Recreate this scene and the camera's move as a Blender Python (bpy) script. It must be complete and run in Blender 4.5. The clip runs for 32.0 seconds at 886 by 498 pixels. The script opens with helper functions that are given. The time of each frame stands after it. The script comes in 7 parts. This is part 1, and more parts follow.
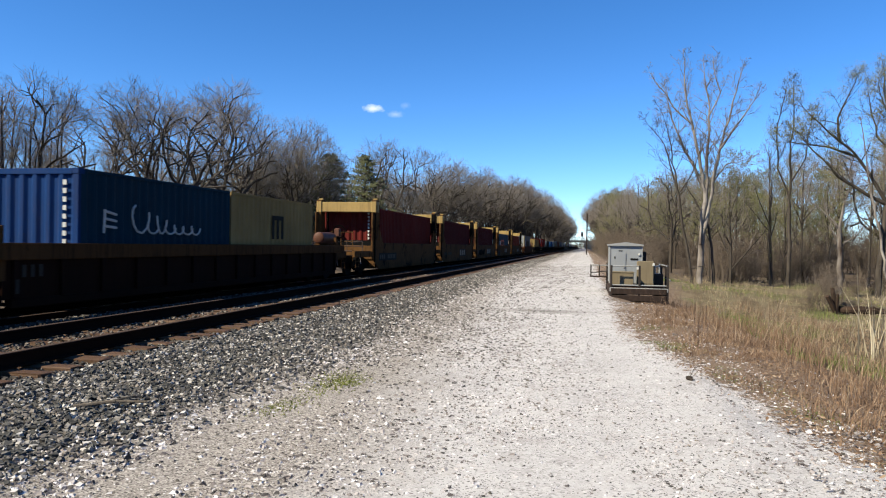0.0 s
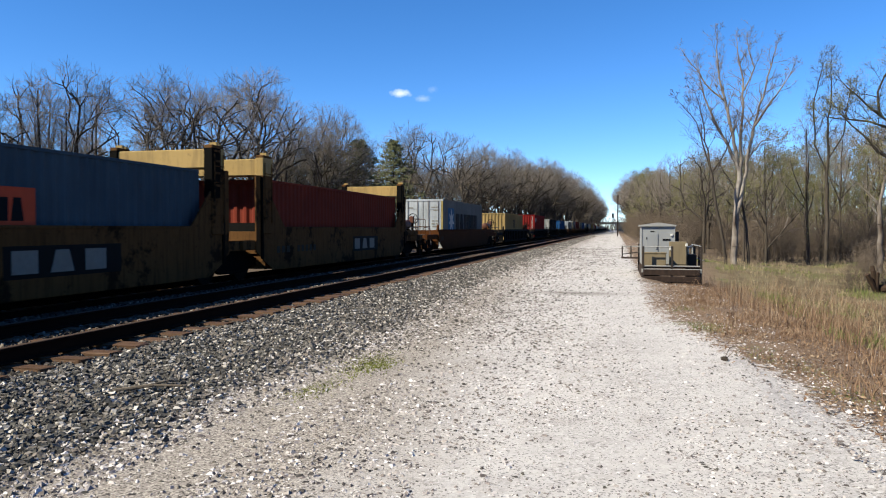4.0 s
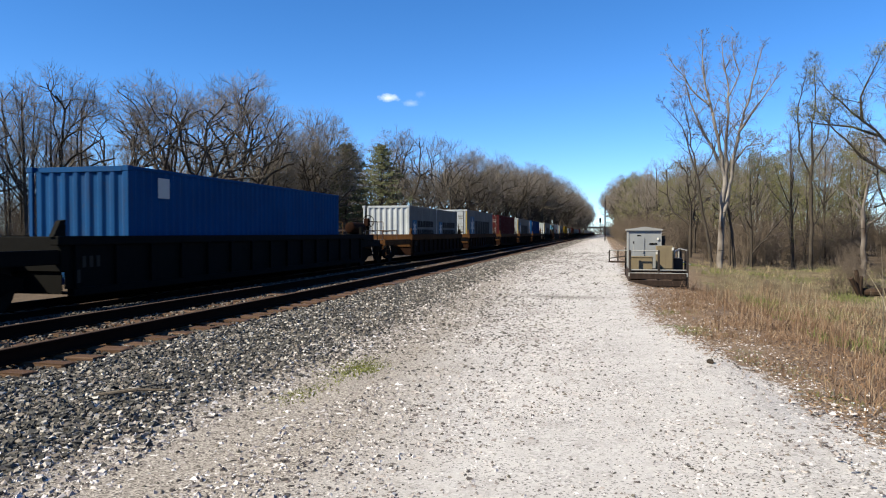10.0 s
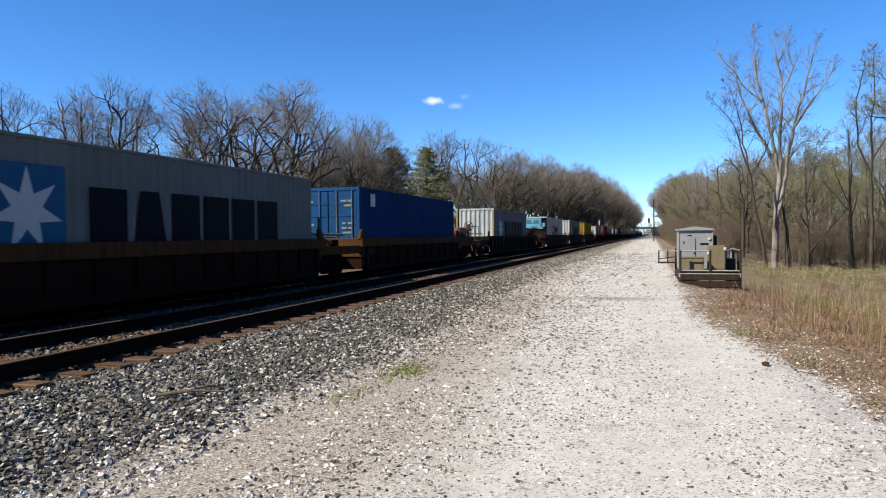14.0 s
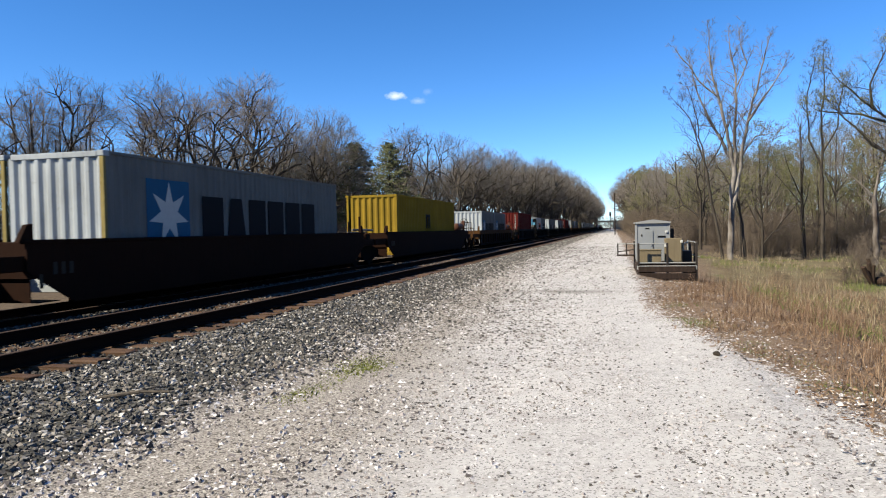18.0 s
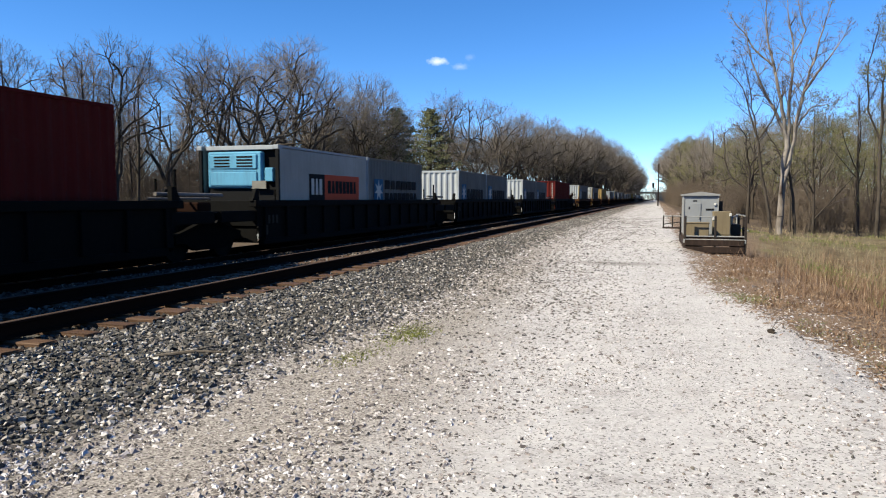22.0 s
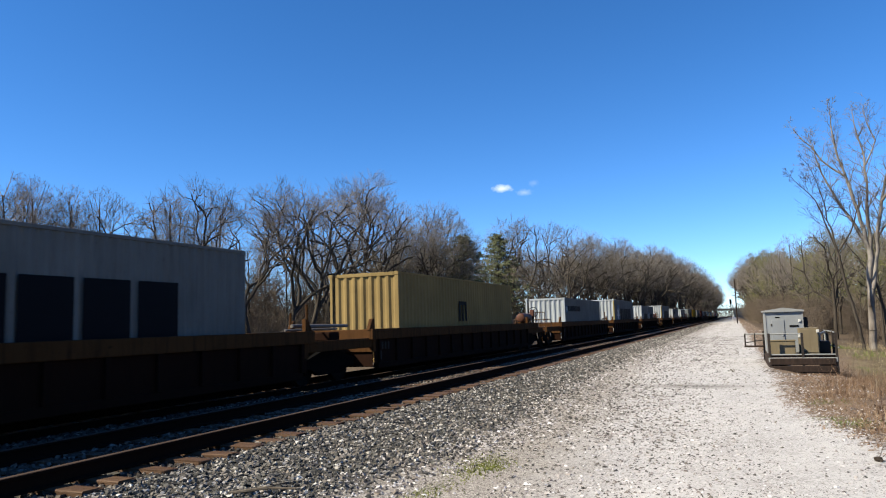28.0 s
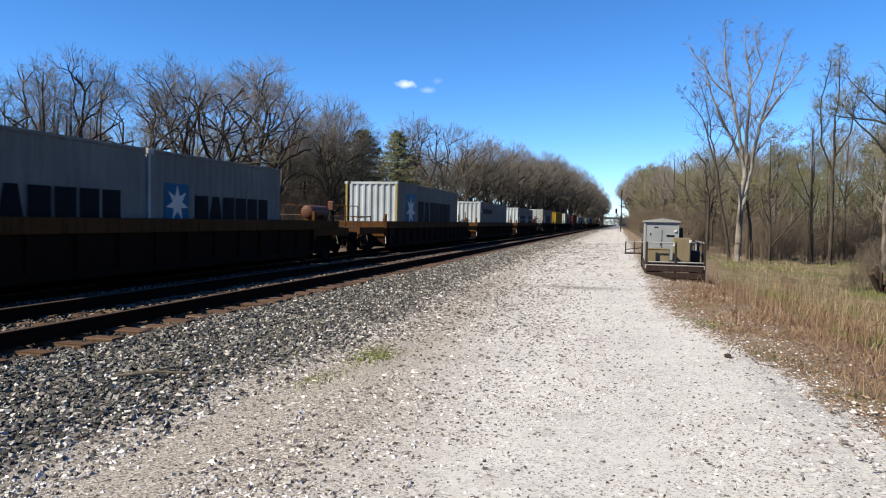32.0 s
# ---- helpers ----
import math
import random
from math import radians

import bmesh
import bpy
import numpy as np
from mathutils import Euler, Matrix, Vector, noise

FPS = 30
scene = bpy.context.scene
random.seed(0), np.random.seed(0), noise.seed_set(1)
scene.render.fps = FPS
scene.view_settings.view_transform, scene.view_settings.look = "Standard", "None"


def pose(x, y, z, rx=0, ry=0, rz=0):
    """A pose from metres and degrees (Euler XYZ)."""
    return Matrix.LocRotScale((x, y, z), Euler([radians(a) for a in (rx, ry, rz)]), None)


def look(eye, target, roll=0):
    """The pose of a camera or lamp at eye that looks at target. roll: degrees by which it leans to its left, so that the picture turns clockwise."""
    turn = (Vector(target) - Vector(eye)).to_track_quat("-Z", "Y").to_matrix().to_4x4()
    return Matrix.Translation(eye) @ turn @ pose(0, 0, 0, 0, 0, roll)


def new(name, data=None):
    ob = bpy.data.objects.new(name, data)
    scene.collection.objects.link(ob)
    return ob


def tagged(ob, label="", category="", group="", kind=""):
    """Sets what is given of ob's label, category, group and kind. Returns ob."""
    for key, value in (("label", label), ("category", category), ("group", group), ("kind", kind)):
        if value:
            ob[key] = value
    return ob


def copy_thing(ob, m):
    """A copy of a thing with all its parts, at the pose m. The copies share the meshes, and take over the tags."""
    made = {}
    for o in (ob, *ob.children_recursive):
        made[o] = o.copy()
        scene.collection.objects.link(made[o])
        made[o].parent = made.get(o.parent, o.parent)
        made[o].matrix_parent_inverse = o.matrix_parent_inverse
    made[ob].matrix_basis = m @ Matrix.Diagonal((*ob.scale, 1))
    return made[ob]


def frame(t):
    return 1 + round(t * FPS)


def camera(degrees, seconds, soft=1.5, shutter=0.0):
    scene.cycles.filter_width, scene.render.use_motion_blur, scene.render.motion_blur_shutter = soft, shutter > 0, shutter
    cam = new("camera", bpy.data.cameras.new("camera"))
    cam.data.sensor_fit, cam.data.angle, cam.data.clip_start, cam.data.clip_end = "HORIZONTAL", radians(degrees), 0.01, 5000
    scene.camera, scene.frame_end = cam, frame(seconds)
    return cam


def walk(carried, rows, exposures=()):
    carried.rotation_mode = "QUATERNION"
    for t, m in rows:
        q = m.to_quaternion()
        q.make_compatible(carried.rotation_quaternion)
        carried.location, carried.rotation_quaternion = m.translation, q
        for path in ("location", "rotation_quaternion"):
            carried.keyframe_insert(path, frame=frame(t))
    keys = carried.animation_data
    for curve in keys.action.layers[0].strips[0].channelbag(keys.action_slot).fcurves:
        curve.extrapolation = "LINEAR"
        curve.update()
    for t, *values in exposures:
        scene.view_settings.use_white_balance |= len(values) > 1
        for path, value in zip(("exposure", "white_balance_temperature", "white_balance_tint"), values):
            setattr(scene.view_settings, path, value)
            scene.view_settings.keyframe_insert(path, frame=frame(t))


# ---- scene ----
cam = camera(64.63, 32.0, soft=1.1, shutter=0.08)
PATH = [
    (0.0, pose(0.009, -0.042, 1.620, 89.65, -0.91, 11.50)),
    (0.5, pose(-0.012, -0.041, 1.612, 89.06, -0.70, 11.75)),
    (1.0, pose(-0.003, -0.031, 1.612, 88.78, -0.41, 12.07)),
    (1.5, pose(-0.015, -0.042, 1.608, 88.10, -0.69, 13.41)),
    (2.0, pose(-0.002, -0.037, 1.606, 87.98, 0.00, 14.90)),
    (2.5, pose(0.007, -0.023, 1.605, 87.94, 0.12, 14.86)),
    (3.0, pose(0.001, -0.012, 1.602, 87.99, 0.12, 14.30)),
    (3.5, pose(0.005, -0.020, 1.601, 88.08, -0.13, 14.19)),
    (5.5, pose(0.032, -0.021, 1.608, 89.06, 0.83, 11.98)),
    (6.0, pose(0.045, -0.032, 1.597, 88.65, -0.32, 10.27)),
    (6.5, pose(0.037, -0.009, 1.591, 88.47, 0.36, 9.64)),
    (7.0, pose(0.011, -0.004, 1.590, 88.37, 0.09, 10.92)),
    (7.5, pose(0.020, -0.002, 1.594, 88.39, 0.18, 11.97)),
    (8.0, pose(0.010, -0.002, 1.589, 88.51, -0.16, 12.45)),
    (8.5, pose(0.020, -0.005, 1.593, 88.73, -0.19, 12.32)),
    (9.0, pose(0.022, -0.017, 1.587, 88.80, -0.25, 12.01)),
    (9.5, pose(0.023, -0.001, 1.591, 88.69, 0.21, 12.48)),
    (10.0, pose(0.019, -0.012, 1.589, 88.70, -0.01, 12.93)),
    (10.5, pose(0.017, -0.003, 1.589, 88.81, -0.27, 13.14)),
    (11.0, pose(0.008, -0.011, 1.590, 88.82, -0.54, 13.37)),
    (11.5, pose(0.007, 0.001, 1.584, 88.48, -0.16, 14.71)),
    (12.0, pose(0.004, -0.000, 1.579, 88.34, 0.18, 15.57)),
    (12.5, pose(0.008, -0.009, 1.577, 88.29, 0.50, 16.09)),
    (13.0, pose(0.001, -0.003, 1.577, 88.18, 0.66, 16.24)),
    (13.5, pose(0.008, -0.023, 1.588, 88.33, 0.82, 16.46)),
    (14.0, pose(0.015, -0.017, 1.586, 88.91, 0.59, 16.67)),
    (14.5, pose(0.013, -0.025, 1.577, 89.01, 0.52, 16.65)),
    (16.5, pose(0.018, -0.020, 1.596, 89.35, 1.06, 15.89)),
    (17.0, pose(0.034, -0.013, 1.599, 89.66, 1.45, 13.26)),
    (17.5, pose(0.082, 0.014, 1.587, 89.73, 1.88, 13.17)),
    (18.0, pose(0.110, 0.045, 1.579, 88.48, 1.14, 13.74)),
    (18.5, pose(0.042, 0.051, 1.586, 88.33, 1.18, 14.87)),
    (19.0, pose(-0.039, 0.048, 1.571, 87.90, 0.80, 13.37)),
    (19.5, pose(-0.072, 0.053, 1.575, 86.24, -0.64, 14.05)),
    (20.0, pose(-0.057, 0.064, 1.592, 86.04, -1.13, 15.85)),
    (20.5, pose(-0.054, 0.042, 1.590, 86.92, -1.02, 16.46)),
    (21.0, pose(-0.091, 0.061, 1.578, 85.55, -0.49, 16.67)),
    (21.5, pose(-0.049, 0.058, 1.577, 85.66, -0.33, 17.60)),
    (22.0, pose(-0.036, 0.066, 1.585, 85.86, -0.04, 16.92)),
    (22.5, pose(-0.043, 0.067, 1.587, 86.81, -0.42, 17.15)),
    (23.0, pose(-0.038, 0.073, 1.582, 86.88, -0.06, 17.21)),
    (23.5, pose(-0.034, 0.101, 1.580, 86.82, 0.75, 16.50)),
    (24.0, pose(-0.017, 0.102, 1.582, 86.37, 1.03, 15.67)),
    (24.5, pose(-0.026, 0.112, 1.579, 86.76, 1.07, 15.90)),
    (25.0, pose(-0.025, 0.129, 1.583, 86.72, 1.10, 16.19)),
    (25.5, pose(-0.029, 0.121, 1.586, 86.77, 1.25, 16.38)),
    (26.0, pose(-0.045, 0.125, 1.613, 89.63, 0.73, 16.06)),
    (26.5, pose(-0.071, 0.127, 1.596, 92.48, 4.66, 19.15)),
    (28.5, pose(-0.017, 0.017, 1.626, 96.39, 1.10, 23.06)),
    (29.0, pose(-0.010, 0.004, 1.628, 95.91, 1.20, 21.26)),
    (29.5, pose(0.003, -0.005, 1.623, 95.70, 1.47, 18.79)),
    (30.0, pose(0.033, -0.013, 1.607, 91.96, 1.57, 13.65)),
    (30.5, pose(-0.002, -0.009, 1.583, 89.15, 0.48, 12.50)),
    (31.0, pose(-0.009, 0.054, 1.585, 88.12, -0.60, 13.42)),
    (31.5, pose(0.009, -0.011, 1.582, 87.94, -0.50, 13.37)),
    (32.0, pose(-0.023, 0.005, 1.595, 87.69, -1.04, 14.14)),
]
walk(cam, PATH, [(0.0, 1.31, 5650, 10), (32.0, 1.31, 5650, 10)])

# ---- light ----
SUN_ELEVATION, SUN_AZIMUTH = 40.0, 51.0      # height above the horizon; degrees left of the way back along the track
to_sun = Vector((-math.sin(radians(SUN_AZIMUTH)) * math.cos(radians(SUN_ELEVATION)),
                 -math.cos(radians(SUN_AZIMUTH)) * math.cos(radians(SUN_ELEVATION)),
                 math.sin(radians(SUN_ELEVATION))))
world = bpy.data.worlds.new("sky")
world.use_nodes = True
scene.world = world
sky = world.node_tree.nodes.new("ShaderNodeTexSky")
sky.sky_type, sky.sun_disc = "NISHITA", False
sky.sun_elevation, sky.sun_rotation = radians(SUN_ELEVATION), math.atan2(to_sun.x, to_sun.y)
sky.air_density, sky.dust_density, sky.ozone_density = 1.0, 0.0, 2.5
sky.altitude = 3500.0
world.node_tree.nodes["Background"].inputs[1].default_value = 0.073
vivid = world.node_tree.nodes.new("ShaderNodeHueSaturation")      # the film's vivid colour
vivid.inputs["Saturation"].default_value = 1.22
vivid.inputs["Hue"].default_value = 0.500
world.node_tree.links.new(sky.outputs[0], vivid.inputs["Color"])
world.node_tree.links.new(vivid.outputs[0], world.node_tree.nodes["Background"].inputs[0])
sun_data = bpy.data.lights.new("sun", "SUN")
sun_data.energy, sun_data.angle, sun_data.color = 5.0, radians(0.5), (1.0, 0.845, 0.56)
new("sun", sun_data).matrix_world = look((0, 0, 60), Vector((0, 0, 60)) - to_sun)


# ---- materials ----
class Nodes:
    """A small builder for node materials."""

    def __init__(self, name):
        self.mat = bpy.data.materials.new(name)
        self.mat.use_nodes = True
        self.tree = self.mat.node_tree
        self.bsdf = self.tree.nodes["Principled BSDF"]

    def add(self, kind, **values):
        node = self.tree.nodes.new("ShaderNode" + kind)
        for key, value in values.items():
            if key in node.inputs:
                node.inputs[key].default_value = value
        return node

    def link(self, a, b):
        self.tree.links.new(a, b)

    def coords(self, scale=(1, 1, 1)):
        tc = self.add("TexCoord")
        mp = self.add("Mapping")
        mp.inputs["Scale"].default_value = scale
        self.link(tc.outputs["Object"], mp.inputs["Vector"])
        return mp.outputs["Vector"]

    def noise(self, vector, scale, detail=4.0, rough=0.55):
        n = self.add("TexNoise", Scale=scale, Detail=detail, Roughness=rough)
        self.link(vector, n.inputs["Vector"])
        return n.outputs["Fac"]

    def ramp(self, fac, stops):
        r = self.add("ValToRGB")
        el = r.color_ramp.elements
        while len(el) < len(stops):
            el.new(0.5)
        for e, (p, c) in zip(el, stops):
            e.position, e.color = p, (*c, 1) if len(c) == 3 else c
        self.link(fac, r.inputs["Fac"])
        return r.outputs["Color"]

    def mix(self, fac, a, b, mode="MIX"):
        m = self.add("Mix")
        m.data_type, m.blend_type = "RGBA", mode
        fs, sa, sb = m.inputs[0], m.inputs[6], m.inputs[7]
        for sock, v in ((fs, fac), (sa, a), (sb, b)):
            if isinstance(v, (int, float)):
                sock.default_value = v
            elif isinstance(v, tuple):
                sock.default_value = (*v, 1) if len(v) == 3 else v
            else:
                self.link(v, sock)
        return m.outputs[2]

    def math(self, op, a, b=0.0, clamp=False):
        m = self.add("Math")
        m.operation, m.use_clamp = op, clamp
        for sock, v in ((m.inputs[0], a), (m.inputs[1], b)):
            if isinstance(v, (int, float)):
                sock.default_value = v
            else:
                self.link(v, sock)
        return m.outputs[0]

    def base(self, colour):
        if isinstance(colour, tuple):
            self.bsdf.inputs["Base Color"].default_value = (*colour, 1)
        else:
            self.link(colour, self.bsdf.inputs["Base Color"])
        return self

    def rough(self, value, metal=0.0, spec=0.5):
        if isinstance(value, (int, float)):
            self.bsdf.inputs["Roughness"].default_value = value
        else:
            self.link(value, self.bsdf.inputs["Roughness"])
        self.bsdf.inputs["Metallic"].default_value = metal
        self.bsdf.inputs["Specular IOR Level"].default_value = spec
        return self

    def bump(self, height, strength=0.3, distance=0.02):
        b = self.add("Bump", Strength=strength, Distance=distance)
        self.link(height, b.inputs["Height"])
        self.link(b.outputs["Normal"], self.bsdf.inputs["Normal"])
        return self


def shade(c, k):
    return tuple(min(1.0, v * k) for v in c)


def painted_steel(name, colour, dirt=(0.05, 0.034, 0.024), amount=0.5, streak=True, rough=0.5, spec=0.15, blotch=0.0):
    """Weathered paint: faded patches, rust blotches and dirt that runs down; blotch: large scabs where the paint has come off."""
    n = Nodes(name)
    v = n.coords()
    big = n.noise(v, 0.7, 5)
    col = n.mix(n.ramp(big, [(0.3, (0, 0, 0)), (0.7, (1, 1, 1))]), shade(colour, 0.82), shade(colour, 1.1))
    if streak:
        run = n.noise(n.coords((3.0, 3.0, 0.25)), 3.0, 6, 0.7)
        col = n.mix(n.math("MULTIPLY", n.ramp(run, [(0.48, (0, 0, 0)), (0.78, (1, 1, 1))]), amount), col, dirt)
    if blotch:
        scab = n.noise(v, 1.1, 8, 0.75)
        col = n.mix(n.math("MULTIPLY", n.ramp(scab, [(0.54, (0, 0, 0)), (0.60, (1, 1, 1))]), blotch), col, dirt)
    spot = n.noise(v, 9.0, 6, 0.7)
    col = n.mix(n.math("MULTIPLY", n.ramp(spot, [(0.60, (0, 0, 0)), (0.72, (1, 1, 1))]), amount), col, shade(dirt, 1.3))
    n.base(col).rough(n.math("ADD", n.math("MULTIPLY", spot, 0.35), rough - 0.1), 0.0, spec)
    n.bump(spot, 0.15, 0.004)
    return n.mat


def plain(name, colour, rough=0.6, metal=0.0, grain=20.0, vary=0.25, bump=0.1):
    n = Nodes(name)
    f = n.noise(n.coords(), grain, 5, 0.6)
    n.base(n.mix(f, shade(colour, 1 - vary), shade(colour, 1 + vary))).rough(rough, metal, 0.08)
    if bump:
        n.bump(f, bump, 0.01)
    return n.mat


def island_random(n):
    return n.add("NewGeometry").outputs["Random Per Island"]


def stone_mat(name, stops, rough=0.85):
    """Loose stones: each takes its own tone, with fine grain."""
    n = Nodes(name)
    col = n.ramp(island_random(n), stops)
    g = n.noise(n.coords(), 60.0, 4, 0.6)
    col = n.mix(0.5, col, n.mix(g, (0.25, 0.25, 0.25), (0.75, 0.75, 0.75)), "OVERLAY")
    n.base(col).rough(rough, 0.0, 0.3).bump(g, 0.3, 0.01)
    return n.mat


def blade_mat(name, stops):
    n = Nodes(name)
    tuft = n.noise(n.add("NewGeometry").outputs["Position"], 2.6, 3, 0.6)
    pick = n.math("ADD", n.math("MULTIPLY", island_random(n), 0.45), n.math("MULTIPLY", n.math("SUBTRACT", tuft, 0.22), 1.0), True)
    n.base(n.ramp(pick, stops)).rough(0.8, 0.0, 0.2)
    return n.mat


def bark_mat(name, a, b, scale=6.0):
    n = Nodes(name)
    f = n.noise(n.coords((1, 1, 0.25)), scale, 6, 0.65)
    rnd = n.add("ObjectInfo").outputs["Random"]
    col = n.mix(n.ramp(f, [(0.3, (0, 0, 0)), (0.7, (1, 1, 1))]), a, b)
    col = n.mix(n.math("MULTIPLY", rnd, 0.35), col, shade(a, 0.8))
    n.base(col).rough(0.9, 0.0, 0.2).bump(f, 0.5, 0.02)
    return n.mat


def ground_mat():
    """One sheet: white crushed-stone lane, grey ballast bank, brown weeds, pale dry grass, leaf litter."""
    n = Nodes("ground_soil")
    geo = n.add("NewGeometry")
    sep = n.add("SeparateXYZ")
    n.link(geo.outputs["Position"], sep.inputs[0])
    x, y = sep.outputs["X"], sep.outputs["Y"]
    v = geo.outputs["Position"]
    fine = n.noise(v, 55.0, 6, 0.75)
    grit = n.add("TexVoronoi", Scale=42.0)
    n.link(v, grit.inputs["Vector"])
    mid = n.noise(v, 6.0, 6, 0.7)
    big = n.noise(v, 0.55, 5, 0.6)
    wob = n.math("MULTIPLY", n.math("SUBTRACT", n.noise(v, 0.9, 6, 0.7), 0.5), 2.2)
    speck = n.add("TexVoronoi", Scale=75.0)
    n.link(v, speck.inputs["Vector"])
    toss = n.add("SeparateColor")
    n.link(speck.outputs["Color"], toss.inputs[0])
    # crushed limestone of the lane
    lane = n.ramp(fine, [(0.32, (0.121, 0.111, 0.106)), (0.42, (0.286, 0.271, 0.269)), (0.55, (0.401, 0.385, 0.384)), (0.70, (0.483, 0.469, 0.475))])
    chips = n.ramp(grit.outputs["Color"], [(0.0, (0.154, 0.143, 0.140)), (0.30, (0.286, 0.271, 0.269)), (0.70, (0.396, 0.380, 0.381)), (1.0, (0.467, 0.453, 0.456))])
    lane = n.mix(n.ramp(mid, [(0.40, (0, 0, 0)), (0.55, (1, 1, 1))]), lane, chips)
    sand = n.ramp(big, [(0.44, (0, 0, 0)), (0.56, (0.85, 0.85, 0.85))])
    lane = n.mix(sand, lane, n.mix(n.math("MULTIPLY", fine, 0.8), (0.347, 0.329, 0.325), (0.462, 0.445, 0.447)))
    tracks = n.math("ABSOLUTE", n.math("SUBTRACT", n.math("ABSOLUTE", n.math("SUBTRACT", x, 0.1)), 0.85))
    tracks = n.math("MULTIPLY", n.math("SUBTRACT", 1.0, n.math("MULTIPLY", tracks, 2.2), True), n.noise(v, 0.8, 4, 0.6))
    lane = n.mix(n.math("MULTIPLY", tracks, 0.9, True), lane, (0.407, 0.391, 0.388))
    lane = n.mix(n.ramp(n.noise(v, 2.3, 6, 0.75), [(0.52, (0, 0, 0)), (0.66, (0.55, 0.55, 0.55))]), lane, (0.237, 0.218, 0.213))
    dark_bits = n.math("LESS_THAN", toss.outputs["Red"], n.math("ADD", 0.03, n.math("MULTIPLY", n.math("SUBTRACT", n.noise(v, 1.1, 5, 0.7), 0.42), 0.9, True)))
    lane = n.mix(n.math("MULTIPLY", dark_bits, 0.75), lane, (0.094, 0.087, 0.088))
    # dusty grey-pink edge of the lane, nearest the ballast
    dusty = n.ramp(fine, [(0.3, (0.092, 0.077, 0.068)), (0.46, (0.205, 0.182, 0.166)), (0.7, (0.325, 0.298, 0.280))])
    dusty = n.mix(n.math("MULTIPLY", n.math("LESS_THAN", toss.outputs["Red"], 0.22), 0.8), dusty, (0.063, 0.055, 0.0491))
    dusty = n.mix(n.math("MULTIPLY", n.math("GREATER_THAN", toss.outputs["Red"], 0.80), 0.8), dusty, (0.382, 0.355, 0.322))
    ballast = n.ramp(grit.outputs["Color"], [(0.0, (0.0109, 0.0109, 0.0109)), (0.5, (0.0464, 0.0426, 0.0382)), (0.85, (0.104, 0.095, 0.085)), (1.0, (0.229, 0.213, 0.196))])
    weeds = n.ramp(fine, [(0.32, (0.034, 0.022, 0.015)), (0.45, (0.098, 0.064, 0.042)), (0.57, (0.190, 0.140, 0.100)), (0.72, (0.350, 0.315, 0.270))])
    grass = n.ramp(n.noise(v, 1.2, 6, 0.7), [(0.30, (0.0409, 0.0300, 0.0186)), (0.46, (0.082, 0.063, 0.0382)), (0.58, (0.125, 0.104, 0.063)), (0.70, (0.060, 0.076, 0.0229))])
    litter = n.ramp(mid, [(0.3, (0.0382, 0.0273, 0.0191)), (0.55, (0.082, 0.060, 0.0409)), (0.75, (0.131, 0.104, 0.071))])
    def step(value, edge, width):
        return n.math("DIVIDE", n.math("SUBTRACT", value, edge - width / 2), width, True)

    xw = n.math("ADD", x, wob)
    yfar = n.math("MULTIPLY", n.math("SUBTRACT", y, 9.0), 0.05, True)

    # ballast past the near track is coloured darker, as the train's shadow
    shaded_bed = n.ramp(grit.outputs["Color"], [(0.0, (0.007, 0.006, 0.005)), (0.5, (0.025, 0.021, 0.017)), (0.85, (0.058, 0.050, 0.042)), (1.0, (0.14, 0.125, 0.11))])
    ballast = n.mix(step(n.math("MULTIPLY", xw, -1.0), 7.9, 1.2), ballast, shaded_bed)
    ballast = n.mix(step(n.math("MULTIPLY", xw, -1.0), 12.7, 0.5), ballast, n.ramp(grit.outputs["Color"], [(0.0, (0.05, 0.046, 0.04)), (0.5, (0.16, 0.15, 0.135)), (1.0, (0.38, 0.36, 0.33))]))
    lx = n.math("ADD", n.math("ADD", x, n.math("MULTIPLY", wob, 0.6)), n.math("MULTIPLY", yfar, 1.35))
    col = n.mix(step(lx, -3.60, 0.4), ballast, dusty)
    near = n.math("MULTIPLY", n.math("SUBTRACT", 9.0, y), 0.2, True)
    col = n.mix(step(n.math("SUBTRACT", lx, n.math("MULTIPLY", near, 0.5)), -1.95, 1.1), col, lane)
    # dark patch across the lane
    dark_patch = n.math("MULTIPLY", n.math("SUBTRACT", 1.0, n.math("ABSOLUTE", n.math("MULTIPLY", n.math("SUBTRACT", y, 17.6), 1.3)), True),
                 n.math("SUBTRACT", 1.0, n.math("ABSOLUTE", n.math("MULTIPLY", n.math("ADD", x, 1.0), 0.55)), True))
    col = n.mix(n.math("MULTIPLY", n.math("MULTIPLY", dark_patch, fine), 1.7, True), col, (0.087, 0.079, 0.071))
    # right-hand verge swings in towards the lane further on
    verge = n.math("ADD", n.math("ADD", n.math("MULTIPLY", wob, 0.45), n.math("MULTIPLY", n.math("SUBTRACT", n.noise(v, 5.0, 8, 0.85), 0.5), 2.6)),
                   n.math("ADD", x, n.math("MULTIPLY", n.math("MULTIPLY", n.math("SUBTRACT", y, 5.0), 0.11, True), 1.5)))
    col = n.mix(step(verge, 2.32, 0.10), col, weeds)
    col = n.mix(step(n.math("ADD", x, wob), 4.4, 1.6), col, grass)
    col = n.mix(step(n.math("SUBTRACT", n.math("MULTIPLY", xw, -1.0), n.math("MULTIPLY", yfar, 0.0)), 16.5, 2.0), col, litter)
    woods = n.math("MULTIPLY", step(n.math("ADD", y, n.math("MULTIPLY", wob, 3.0)), 46.0, 6.0), step(xw, 2.6, 1.0))
    col = n.mix(woods, col, litter)
    n.base(col).rough(0.95, 0.0, 0.15)
    n.bump(fine, 0.5, 0.02)
    return n.mat


